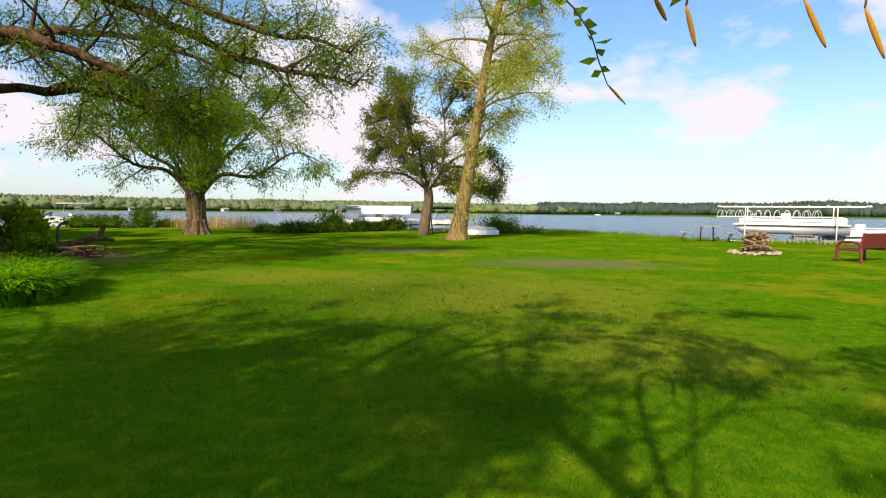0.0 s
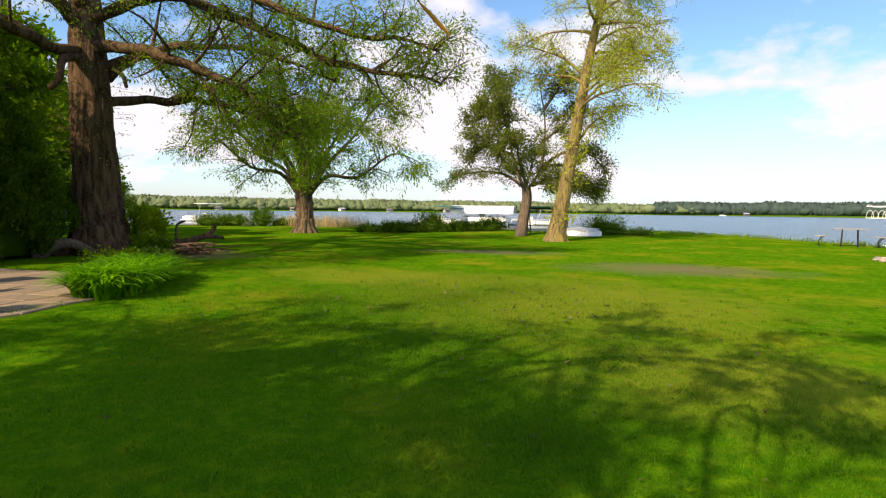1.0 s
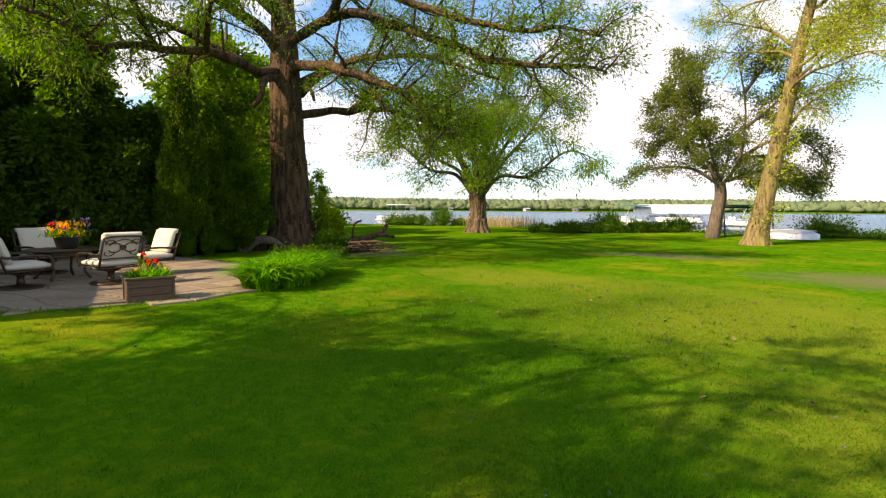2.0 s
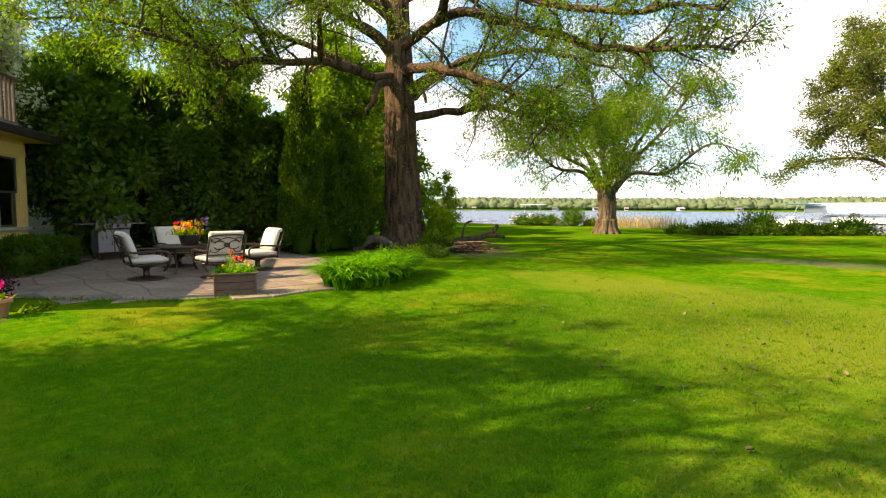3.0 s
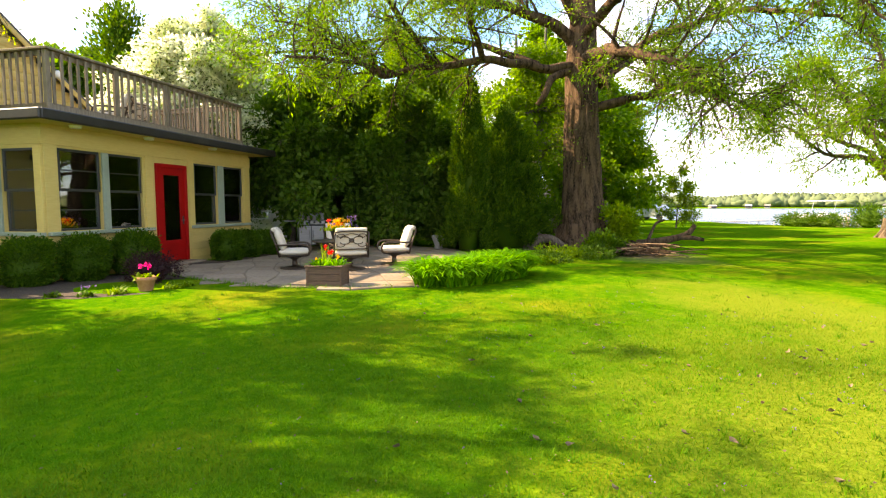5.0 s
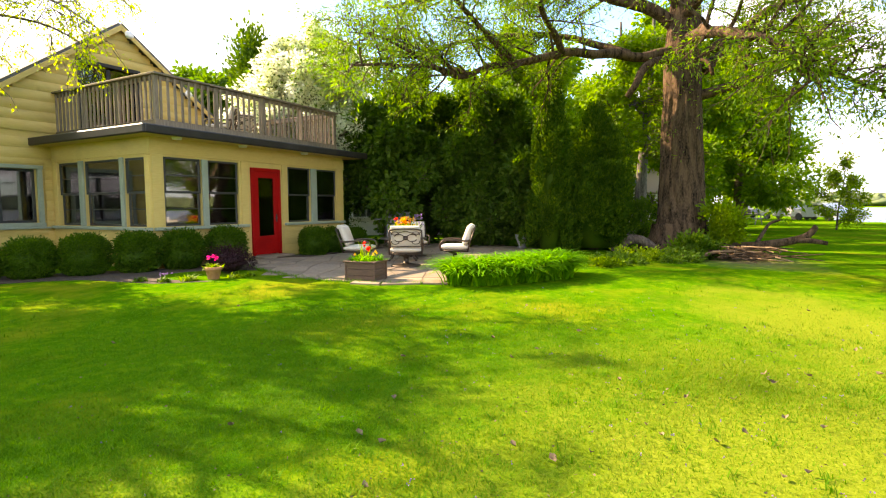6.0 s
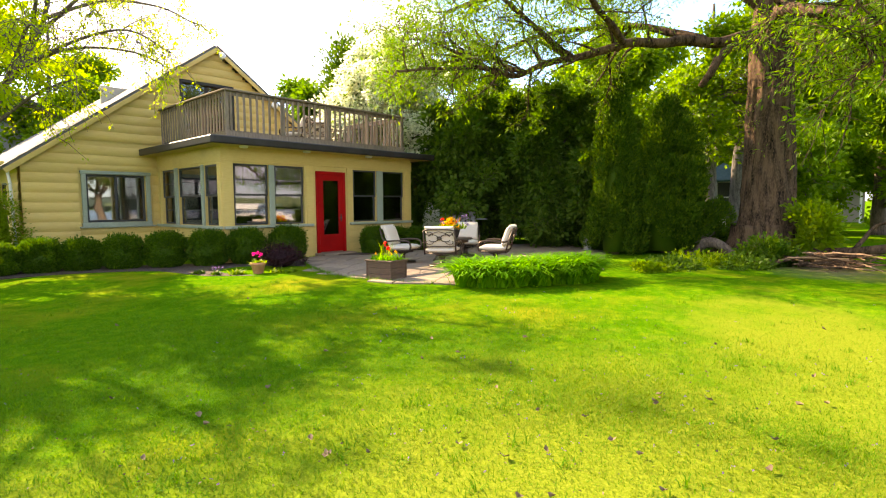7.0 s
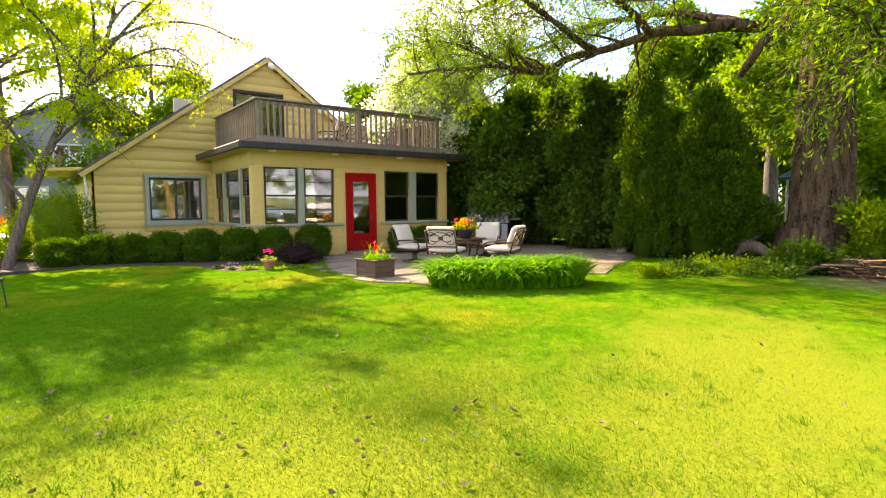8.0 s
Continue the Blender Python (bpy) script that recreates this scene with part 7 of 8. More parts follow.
def build_terrace_things():
    z = PATIO_Z + 0.002
    build_chair(pose(-8.1, 5.80, z, 0, 0, 92), "bronze swivel chair showing its scrolled back, cream cushions")
    build_chair(pose(-8.66, 4.70, z, 0, 0, -4), "bronze swivel chair with cream cushions by the door side")
    build_chair(pose(-8.78, 6.88, z, 0, 0, 178), "bronze swivel chair with cream cushions beside the daylilies")
    build_chair(pose(-10.5, 5.85, z, 0, 0, -82), "bronze swivel chair with cream cushions behind the table")
    # low round table
    tb = thing("patio_table", pose(-9.45, 5.65, z), "low round dark bronze patio table", "table")
    part("tabletop", Shape().lathe([(0.02, 0.50), (0.56, 0.505), (0.58, 0.52), (0.56, 0.54), (0.02, 0.54)], 32), BRONZE, tb, smooth=False)
    part("apron", Shape().lathe([(0.44, 0.43), (0.47, 0.43), (0.47, 0.505), (0.44, 0.505)], 28), BRONZE, tb)
    for i in range(4):
        a = math.pi / 4 + i * math.pi / 2
        c, s = math.cos(a), math.sin(a)
        part("leg", Shape().tube(curve_through([(c * 0.44, s * 0.44, 0.5), (c * 0.40, s * 0.40, 0.3), (c * 0.36, s * 0.36, 0.14), (c * 0.46, s * 0.46, 0.0)], 4), 0.025, 8), BRONZE, tb, smooth=True)
    # flower bowl on the table
    bowl = thing("flower_bowl", pose(-9.40, 5.72, z + 0.54), "grey bowl overflowing with yellow, orange and violet flowers", "flower pot")
    part("bowl", Shape().lathe([(0.13, 0.0), (0.16, 0.02), (0.21, 0.2), (0.24, 0.26), (0.22, 0.265), (0.19, 0.22), (0.02, 0.2)], 20), BLACK, bowl, smooth=True)
    foliage(bowl, 0.22, 0.25, 220, LEAF_SHRUB, (0.10, 0.26))
    for nm, mt, k in (("yellow_flower", YELLOWPETAL, 26), ("violet_flower", PURPLEPETAL, 11), ("red_flower", REDPETAL, 5)):
        pts = []
        for i in range(k):
            a, r = random.uniform(0, 6.28), random.uniform(0.05, 0.30) if mt != PURPLEPETAL else random.uniform(0.26, 0.42)
            pts.append((r * math.cos(a), r * math.sin(a), 0.36 + random.uniform(-0.06, 0.14) + (0.08 if mt == PURPLEPETAL else 0) - r * 0.15))
        petals(nm, pts, mt, bowl, 0.036 if mt != PURPLEPETAL else 0.026, 12, 0.03)
    # wooden tub at the terrace edge
    tub = thing("wooden_planter", pose(-5.98, 5.22, 0.10, 0, 0, 68) @ Matrix.Diagonal((0.92, 0.92, 0.92, 1)), "old brown wooden tub with red flowers at the terrace edge", "planter")
    for sx, sy, w, d in ((0, -0.22, 0.62, 0.03), (0, 0.22, 0.62, 0.03), (-0.295, 0, 0.03, 0.41), (0.295, 0, 0.03, 0.41)):
        for k in range(3):
            part("slat", Shape().box((sx, sy, 0.06 + 0.125 * k), (w, d, 0.12), 0.006), TUBWOOD, tub)
    for sx in (-0.31, 0.31):
        for sy in (-0.235, 0.235):
            part("corner_post", Shape().box((sx, sy, 0.19), (0.035, 0.035, 0.39), 0.005), TUBWOOD, tub)
    part("rim", Shape().box((0, -0.235, 0.385), (0.70, 0.07, 0.03), 0.006).box((0, 0.235, 0.385), (0.70, 0.07, 0.03), 0.006).box((-0.315, 0, 0.386), (0.07, 0.42, 0.03), 0.006).box((0.315, 0, 0.386), (0.07, 0.42, 0.03), 0.006), TUBWOOD, tub)
    part("soil", Shape().box((0, 0, 0.19), (0.56, 0.40, 0.34)), MULCH, tub)
    P = np.stack([RNG.uniform(-0.27, 0.27, 340), RNG.uniform(-0.18, 0.18, 340), np.full(340, 0.35)], 1)
    part("leaves", blade_mesh("leaves", P, RNG.uniform(0, 6.28, 340), RNG.uniform(0.12, 0.27, 340), RNG.uniform(0.1, 0.8, 340), np.full(340, 0.035), LEAF_LILY, 3, 0.9), LEAF_LILY, tub)
    P = np.stack([RNG.uniform(-0.12, 0.05, 26), RNG.uniform(-0.1, 0.1, 26), np.full(26, 0.36)], 1)
    part("spike_leaves", blade_mesh("spike_leaves", P, RNG.uniform(0, 6.28, 26), RNG.uniform(0.35, 0.58, 26), RNG.uniform(0.05, 0.35, 26), np.full(26, 0.012), LEAF_SHRUB, 4, 0.8), LEAF_SHRUB, tub)
    petals("red_flower", [(-0.06, 0.02, 0.72), (0.10, -0.05, 0.64), (0.02, 0.06, 0.60)], REDPETAL, tub, 0.04, 12, 0.018)
    petals("yellow_flower", [(0.16, 0.1, 0.55), (0.22, -0.1, 0.52), (-0.18, -0.12, 0.5)], YELLOWPETAL, tub, 0.03, 10, 0.02)
    # terracotta pot with pink geranium
    pot = thing("terracotta_pot", pose(-6.22, 2.40, 0.112), "terracotta pot with a bright pink geranium on the mulch", "flower pot")
    part("pot", Shape().lathe([(0.09, 0.0), (0.10, 0.01), (0.135, 0.17), (0.155, 0.175), (0.16, 0.225), (0.145, 0.23), (0.12, 0.19), (0.02, 0.18)], 22), TERRA, pot, smooth=True)
    foliage(pot, 0.18, 0.12, 60, LEAF_SHRUB, (0.10, 0.2), "leaves", 0.05)
    petals("pink_flower", [(0.02, 0.02, 0.42), (0.06, -0.05, 0.40), (-0.03, 0.05, 0.38)], PINK, pot, 0.03, 22, 0.022)
    for i, (x, y, sz) in enumerate(((-6.0, 2.05, 0.22), (-5.85, 1.7, 0.16), (-6.35, 2.75, 0.2), (-5.95, 1.2, 0.16), (-6.6, 2.95, 0.15))):
        pl = thing("bedding_plant", pose(x, y, 0.112), "small leafy bedding plant in the mulch bed", "plant", "bedding plants")
        foliage(pl, 0.0, sz * 0.6, 70, LEAF_BOX if i % 2 else LEAF_SHRUB, (sz * 0.4, sz * 0.9))
        if i == 1:
            petals("lilac_flower", [(random.uniform(-0.1, 0.1), random.uniform(-0.1, 0.1), sz * 0.9) for _ in range(6)], PURPLEPETAL, pl, 0.02, 6, 0.015)
    # gas grill
    g = thing("gas_grill", pose(-13.55, 5.2, z, 0, 0, 96), "stainless gas grill with folding side shelves", "grill")
    part("cabinet", Shape().box((0, 0, 0.47), (0.72, 0.5, 0.62), 0.015), BLACK, g)
    for sx in (-0.185, 0.185):
        d = part("cabinet_door", Shape().box((sx, -0.26, 0.47), (0.35, 0.02, 0.56), 0.006), STEEL, g)
        part("handle", Shape().tube([(sx * 0.3, -0.30, 0.36), (sx * 0.3, -0.30, 0.62)], 0.009, 8), STEEL, d, smooth=True)
    part("control_panel", Shape().box((0, -0.24, 0.85), (0.80, 0.08, 0.13), 0.012), STEEL, g)
    for k in range(4):
        part("knob", Shape().lathe([(0.03, 0.0), (0.032, 0.02), (0.02, 0.035)], 12, pose(-0.27 + 0.18 * k, -0.28, 0.85, 90, 0, 0)), BLACK, g)
    s = Shape()
    prof = [(-0.24, 0.92), (-0.25, 1.0), (-0.20, 1.12), (-0.06, 1.18), (0.12, 1.17), (0.23, 1.08), (0.25, 0.92)]
    n = len(prof)
    s.add([(-0.38, y, q) for y, q in prof] + [(0.38, y, q) for y, q in prof], [tuple(range(n)), tuple(range(n, 2 * n))[::-1]] + [(i, n + i, n + i + 1, i + 1) for i in range(n - 1)])
    lid = part("lid", s, STEEL, g)
    part("handle", Shape().tube([(-0.3, -0.30, 1.02), (0.3, -0.30, 1.02)], 0.014, 10), STEEL, lid, smooth=True)
    for sx in (-1, 1):
        part("side_shelf", Shape().box((sx * 0.58, 0, 0.90), (0.36, 0.46, 0.035), 0.01), STEEL, g)
        for sy in (-0.2, 0.2):
            part("wheel", Shape().lathe([(0.02, -0.02), (0.07, -0.02), (0.08, 0.0), (0.07, 0.02), (0.02, 0.02)], 14, pose(sx * 0.32, sy, 0.08, 0, 90, 0)), BLACK, g)
            part("leg", Shape().box((sx * 0.32, sy, 0.13), (0.03, 0.03, 0.12), 0.004), BLACK, g)
    up = thing("stone_urn", pose(-12.9, 9.05, z), "grey stone urn with a small green plant", "flower pot")
    part("urn", Shape().lathe([(0.14, 0), (0.15, 0.02), (0.11, 0.08), (0.19, 0.3), (0.22, 0.42), (0.2, 0.43), (0.16, 0.36), (0.02, 0.35)], 18), GREYWOOD, up, smooth=True)
    foliage(up, 0.36, 0.16, 90, LEAF_SHRUB, (0.1, 0.25))


# ---- fallen wood by the great willow ----


def build_brush():
    log = thing("fallen_log", pose(-10.1, 14.9, lawn_at(-10.1, 14.9)) @ Matrix.Diagonal((0.8, 0.8, 0.95, 1)), "weathered fallen limb with broken forks on the grass", "log")
    part("bole", Shape().tube(curve_through([(-0.9, -0.9, 0.18), (-0.3, -0.2, 0.26), (0.2, 0.5, 0.40), (0.35, 1.0, 0.55), (0.4, 1.25, 0.80)], 5), taper(21, 0.125, 0.075), 12, 0.2), BIGBARK, log, smooth=True)
    part("fork", Shape().tube(curve_through([(0.25, 0.6, 0.44), (0.5, 1.1, 0.42), (0.65, 1.45, 0.36)], 4), taper(9, 0.09, 0.05), 10, 0.2), BIGBARK, log, smooth=True)
    part("fork", Shape().tube(curve_through([(-0.3, -0.2, 0.3), (-0.6, 0.2, 0.6), (-0.75, 0.5, 0.85), (-0.6, 0.75, 0.95)], 4), taper(13, 0.065, 0.03), 9, 0.2), BIGBARK, log, smooth=True)
    pile = thing("brush_pile", pose(-9.3, 13.7, lawn_at(-9.3, 13.7)), "low heap of dry cut twigs and branches", "brush")
    for i in range(70):
        a = random.gauss(0.9, 0.9)
        L = random.uniform(0.5, 1.5)
        c = Vector((random.gauss(0, 0.35), random.gauss(0.1, 0.45), random.uniform(0.04, 0.28)))
        d = Vector((math.cos(a), math.sin(a), random.gauss(0, 0.1))) * L / 2
        pts = [c - d, c + Vector((random.gauss(0, 0.05), random.gauss(0, 0.05), random.uniform(0, 0.06))), c + d]
        for p in pts:
            p.z = max(p.z, 0.03)
        part("stick", Shape().tube(pts, [0.022, 0.018, 0.009], 5), BIGBARK if i % 4 else FIREWOOD, pile)
    st = thing("tree_stump", pose(-11.6, 12.0, lawn_at(-11.6, 12.0)), "old split root stump leaning beside the willow", "stump")
    part("stump", Shape().tube(curve_through([(-0.45, -0.35, -0.05), (-0.2, -0.1, 0.30), (0.15, 0.2, 0.34), (0.5, 0.55, 0.02)], 5), taper(16, 0.17, 0.10), 12, 0.4), BROWNBARK, st, smooth=True)
    part("root", Shape().tube(curve_through([(-0.3, -0.2, 0.3), (-0.55, 0.1, 0.5), (-0.6, 0.3, 0.62)], 4), taper(9, 0.1, 0.05), 9, 0.2), GREYBARK, st, smooth=True)


# ---- by the lake ----


def build_bench():
    b = thing("garden_bench", pose(13.85, 16.65, lawn_at(13.85, 16.65), 0, 0, 204), "maroon painted wooden garden bench on the lawn", "bench")
    for k in range(4):
        part("seat_slat", Shape().box((0, -0.20 + 0.125 * k, 0.43), (1.5, 0.11, 0.035), 0.008), BENCHRED, b)
    for k in range(4):
        part("back_slat", Shape().box((0, 0.0, 0.06 + 0.115 * k), (1.5, 0.03, 0.112), 0.008, pose(0, 0.27, 0.46, -14, 0, 0)), BENCHRED, b)
    for sx in (-0.74, 0.74):
        part("arm_loop", Shape().tube(curve_through([(sx, -0.34, 0.0), (sx, -0.36, 0.4), (sx, -0.30, 0.58), (sx, -0.1, 0.63), (sx, 0.22, 0.60), (sx, 0.33, 0.52)], 5), 0.045, 10), BENCHRED, b, smooth=True)
        part("rear_leg", Shape().tube([(sx, 0.36, 0.0), (sx, 0.30, 0.45), (sx, 0.40, 0.92)], 0.04, 8), BENCHRED, b)
        part("side_rail", Shape().tube([(sx, -0.35, 0.38), (sx, 0.31, 0.38)], 0.03, 8), BENCHRED, b)


def build_fire_pit():
    x, y = 11.75, 19.0
    z = lawn_at(x, y)
    pit = thing("fire_pit", pose(x, y, z), "ring of pale field stones heaped with firewood", "fire pit")
    for i in range(44):
        a = 2 * math.pi * i / 44 + random.uniform(-0.1, 0.1)
        r = 0.68 + random.uniform(-0.12, 0.16)
        k = random.uniform(0.06, 0.12)
        s = Shape()
        s.lathe([(k * 0.3, 0), (k, k * 0.3), (k * 1.05, k * 0.7), (k * 0.8, k * 1.1), (k * 0.2, k * 1.2)], 7, pose(r * math.cos(a), r * math.sin(a), -0.01, random.uniform(-15, 15), random.uniform(-15, 15), random.uniform(0, 90)) @ Matrix.Diagonal((1.2, 0.9, 0.95, 1)))
        part("stone", s, ROCK, pit)
    for i in range(110):
        a = random.uniform(0, 6.28)
        h = random.uniform(0.08, 0.72)
        R = 0.62 * (1.15 - 1.3 * h)
        c = Vector((R * math.cos(a) * random.random(), R * math.sin(a) * random.random(), h))
        b = a + random.uniform(-0.8, 0.8) + 1.57
        d = Vector((math.cos(b), math.sin(b), random.uniform(-0.35, 0.35))) * random.uniform(0.2, 0.4)
        lo = min((c - d).z, (c + d).z)
        if lo < 0.05:
            c.z += 0.05 - lo
        part("firewood", Shape().tube([c - d, c + d], random.uniform(0.012, 0.04), 6, 0.2), FIREWOOD if i % 3 else BROWNBARK, pit)


def build_picnic_table(x, y, turn, label, frame_mat=GREYWOOD):
    p = thing("picnic_table", pose(x, y, lawn_at(x, y), 0, 0, turn), label, "table")
    for k in range(5):
        part("top_board", Shape().box((0, -0.3 + 0.15 * k, 0.74), (1.8, 0.14, 0.04), 0.006), GREYWOOD, p)
    for sy in (-0.72, 0.72):
        for k in (-0.07, 0.07):
            part("seat_board", Shape().box((0, sy + k, 0.44), (1.8, 0.13, 0.04), 0.006), GREYWOOD, p)
    for sx in (-0.65, 0.65):
        for sy in (-1, 1):
            part("leg", Shape().tube([(sx, sy * 0.22, 0.72), (sx, sy * 0.62, 0.0)], 0.03, 8), frame_mat, p)
        part("brace", Shape().box((sx, 0, 0.40), (0.04, 1.6, 0.05), 0.006), frame_mat, p)


def build_park_table(x, y, turn, label):
    """A table on straight metal legs with a bench on either side."""
    p = thing("park_table", pose(x, y, lawn_at(x, y), 0, 0, turn), label, "table")
    for k in range(5):
        part("top_board", Shape().box((-0.48 + 0.24 * k, 0, 0.76), (0.23, 0.9, 0.035), 0.006), GREYWOOD, p)
    for sx in (-0.3, 0.3):
        for sy in (-0.35, 0.35):
            part("leg", Shape().tube([(sx, sy, 0.0), (sx * 0.9, sy, 0.745)], 0.022, 8), BLACK, p)
    for sx in (-1.05, 1.05):
        b = thing("park_bench", pose(x, y, lawn_at(x, y), 0, 0, turn) @ pose(sx, 0, 0), "low backless bench on bent metal legs beside the table", "bench", "benches at the park table")
        for k in (-0.1, 0.1):
            part("seat_board", Shape().box((k, 0, 0.44), (0.19, 0.9, 0.035), 0.006), GREYWOOD, b)
        for sy in (-0.35, 0.35):
            part("leg", Shape().tube(curve_through([(0.12, sy, 0.425), (0.0, sy, 0.33), (-0.06, sy, 0.16), (-0.02, sy, 0.0)], 4), 0.02, 8), BLACK, b, smooth=True)


def build_dock(x, y, turn, length, label, width=1.2):
    z = LAKE
    d = thing("dock", pose(x, y, z, 0, 0, turn), label, "dock", "docks on the lake")
    for k in range(int(length / 0.24)):
        part("plank", Shape().box((0, 0.12 + 0.24 * k, 0.42), (width, 0.22, 0.04), 0.006), GREYWOOD, d)
    for sx in (-width / 2, width / 2):
        part("stringer", Shape().box((sx, length / 2, 0.34), (0.05, length, 0.14), 0.006), ALU, d)
        for k in range(int(length / 2.5) + 1):
            part("pile", Shape().tube([(sx * 1.05, 0.1 + 2.5 * k, -1.3), (sx * 1.05, 0.1 + 2.5 * k, 0.62)], 0.035, 8), ALU, d)
    return d


def build_boat_lift(x, y, turn, canopy, label, ln=7.0, w=3.0, top=2.7):
    z = LAKE
    lift = thing("boat_lift", pose(x, y, z, 0, 0, turn), label, "boat lift")
    for sx in (-w / 2, w / 2):
        for sy in (-ln * 0.3, ln * 0.3):
            part("post", Shape().tube([(sx, sy, -1.3), (sx, sy, top)], 0.035, 8), ALU if canopy else WHITE, lift)
        part("top_beam", Shape().tube([(sx, -ln / 2, top), (sx, ln / 2, top)], 0.03, 8), ALU if canopy else WHITE, lift)
        part("cradle_beam", Shape().tube([(sx, -ln * 0.4, 0.1), (sx, ln * 0.4, 0.1)], 0.06, 8), ALU, lift)
    n = 9
    for k in range(n):
        yy = -ln / 2 + ln * k / (n - 1)
        arch = [(w / 2 * math.cos(t), yy, top + (0.55 if canopy else 0.12) * math.sin(t)) for t in np.linspace(0, math.pi, 9)]
        part("canopy_hoop", Shape().tube(arch, 0.025, 6), WHITE, lift)
    if not canopy:
        for sx in (-w / 2, w / 2):
            part("lower_rail", Shape().tube([(sx, -ln * 0.22, top - 0.75), (sx, ln / 2, top - 0.75)], 0.025, 6), WHITE, lift)
            for k in range(11):
                yy = -ln * 0.18 + ln * 0.66 * k / 10
                part("side_hoop", Shape().tube([(sx, yy + 0.2 * math.cos(t), top - 0.75 + 0.5 * math.sin(t)) for t in np.linspace(0, math.pi, 8)], 0.014, 5), WHITE, lift)
    if canopy:
        vs, fs, m = [], [], 13
        for k in range(n):
            yy = -ln / 2 + ln * k / (n - 1)
            for t in np.linspace(0, math.pi, m):
                vs.append((w / 2 * 1.03 * math.cos(t), yy, top + 0.6 * math.sin(t) + 0.02))
            vs += [(-w / 2 * 1.03, yy, top - 0.22 - 0.06 * (k % 2)), (w / 2 * 1.03, yy, top - 0.22 - 0.06 * (k % 2))]
        st = m + 2
        for k in range(n - 1):
            fs += [(k * st + j, k * st + j + 1, (k + 1) * st + j + 1, (k + 1) * st + j) for j in range(m - 1)]
            fs += [(k * st + m - 1, k * st + m, (k + 1) * st + m, (k + 1) * st + m - 1), (k * st, (k + 1) * st, (k + 1) * st + m + 1, k * st + m + 1)]
        part("canopy", Shape().add(vs, fs), CANVAS, lift, "white canvas canopy")
    return lift


def build_pontoon(x, y, turn, label, ln=6.5, w=2.4, shade=None, lifted=0.0):
    p = thing("pontoon_boat", pose(x, y, LAKE + lifted, 0, 0, turn), label, "boat")
    for sx in (-0.85, 0.85):
        part("pontoon", Shape().tube([(sx, -ln / 2, 0.2), (sx, ln / 2 - 0.6, 0.2), (sx, ln / 2 - 0.1, 0.35)], [0.3, 0.3, 0.08], 12), ALU, p, smooth=True)
    part("deck", Shape().box((0, 0, 0.58), (w, ln, 0.1), 0.02), WHITE, p)
    for sx in (-w / 2 + 0.04, w / 2 - 0.04):
        part("side_panel", Shape().box((sx, 0, 0.80), (0.04, ln - 0.8, 0.36), 0.01), WHITE, p)
        part("rail", Shape().tube([(sx, -ln / 2 + 0.4, 1.12), (sx, ln / 2 - 0.4, 1.12)], 0.025, 6), ALU, p)
    for sy in (-ln / 2 + 0.5, ln / 2 - 0.9):
        part("bench_seat", Shape().box((0, sy, 0.85), (w - 0.3, 0.6, 0.45), 0.05), WHITE, p)
    part("console", Shape().box((0.6, 0.2, 1.0), (0.6, 0.6, 0.8), 0.05), WHITE, p)
    if shade:
        for sx in (-w / 2 + 0.1, w / 2 - 0.1):
            part("shade_pole", Shape().tube([(sx, -0.6, 1.3), (sx, -1.0, 2.4)], 0.025, 6), ALU, p)
        part("shade", Shape().pillow((0, -1.0, 2.45), (w, 2.4, 0.12)), shade, p, smooth=True)


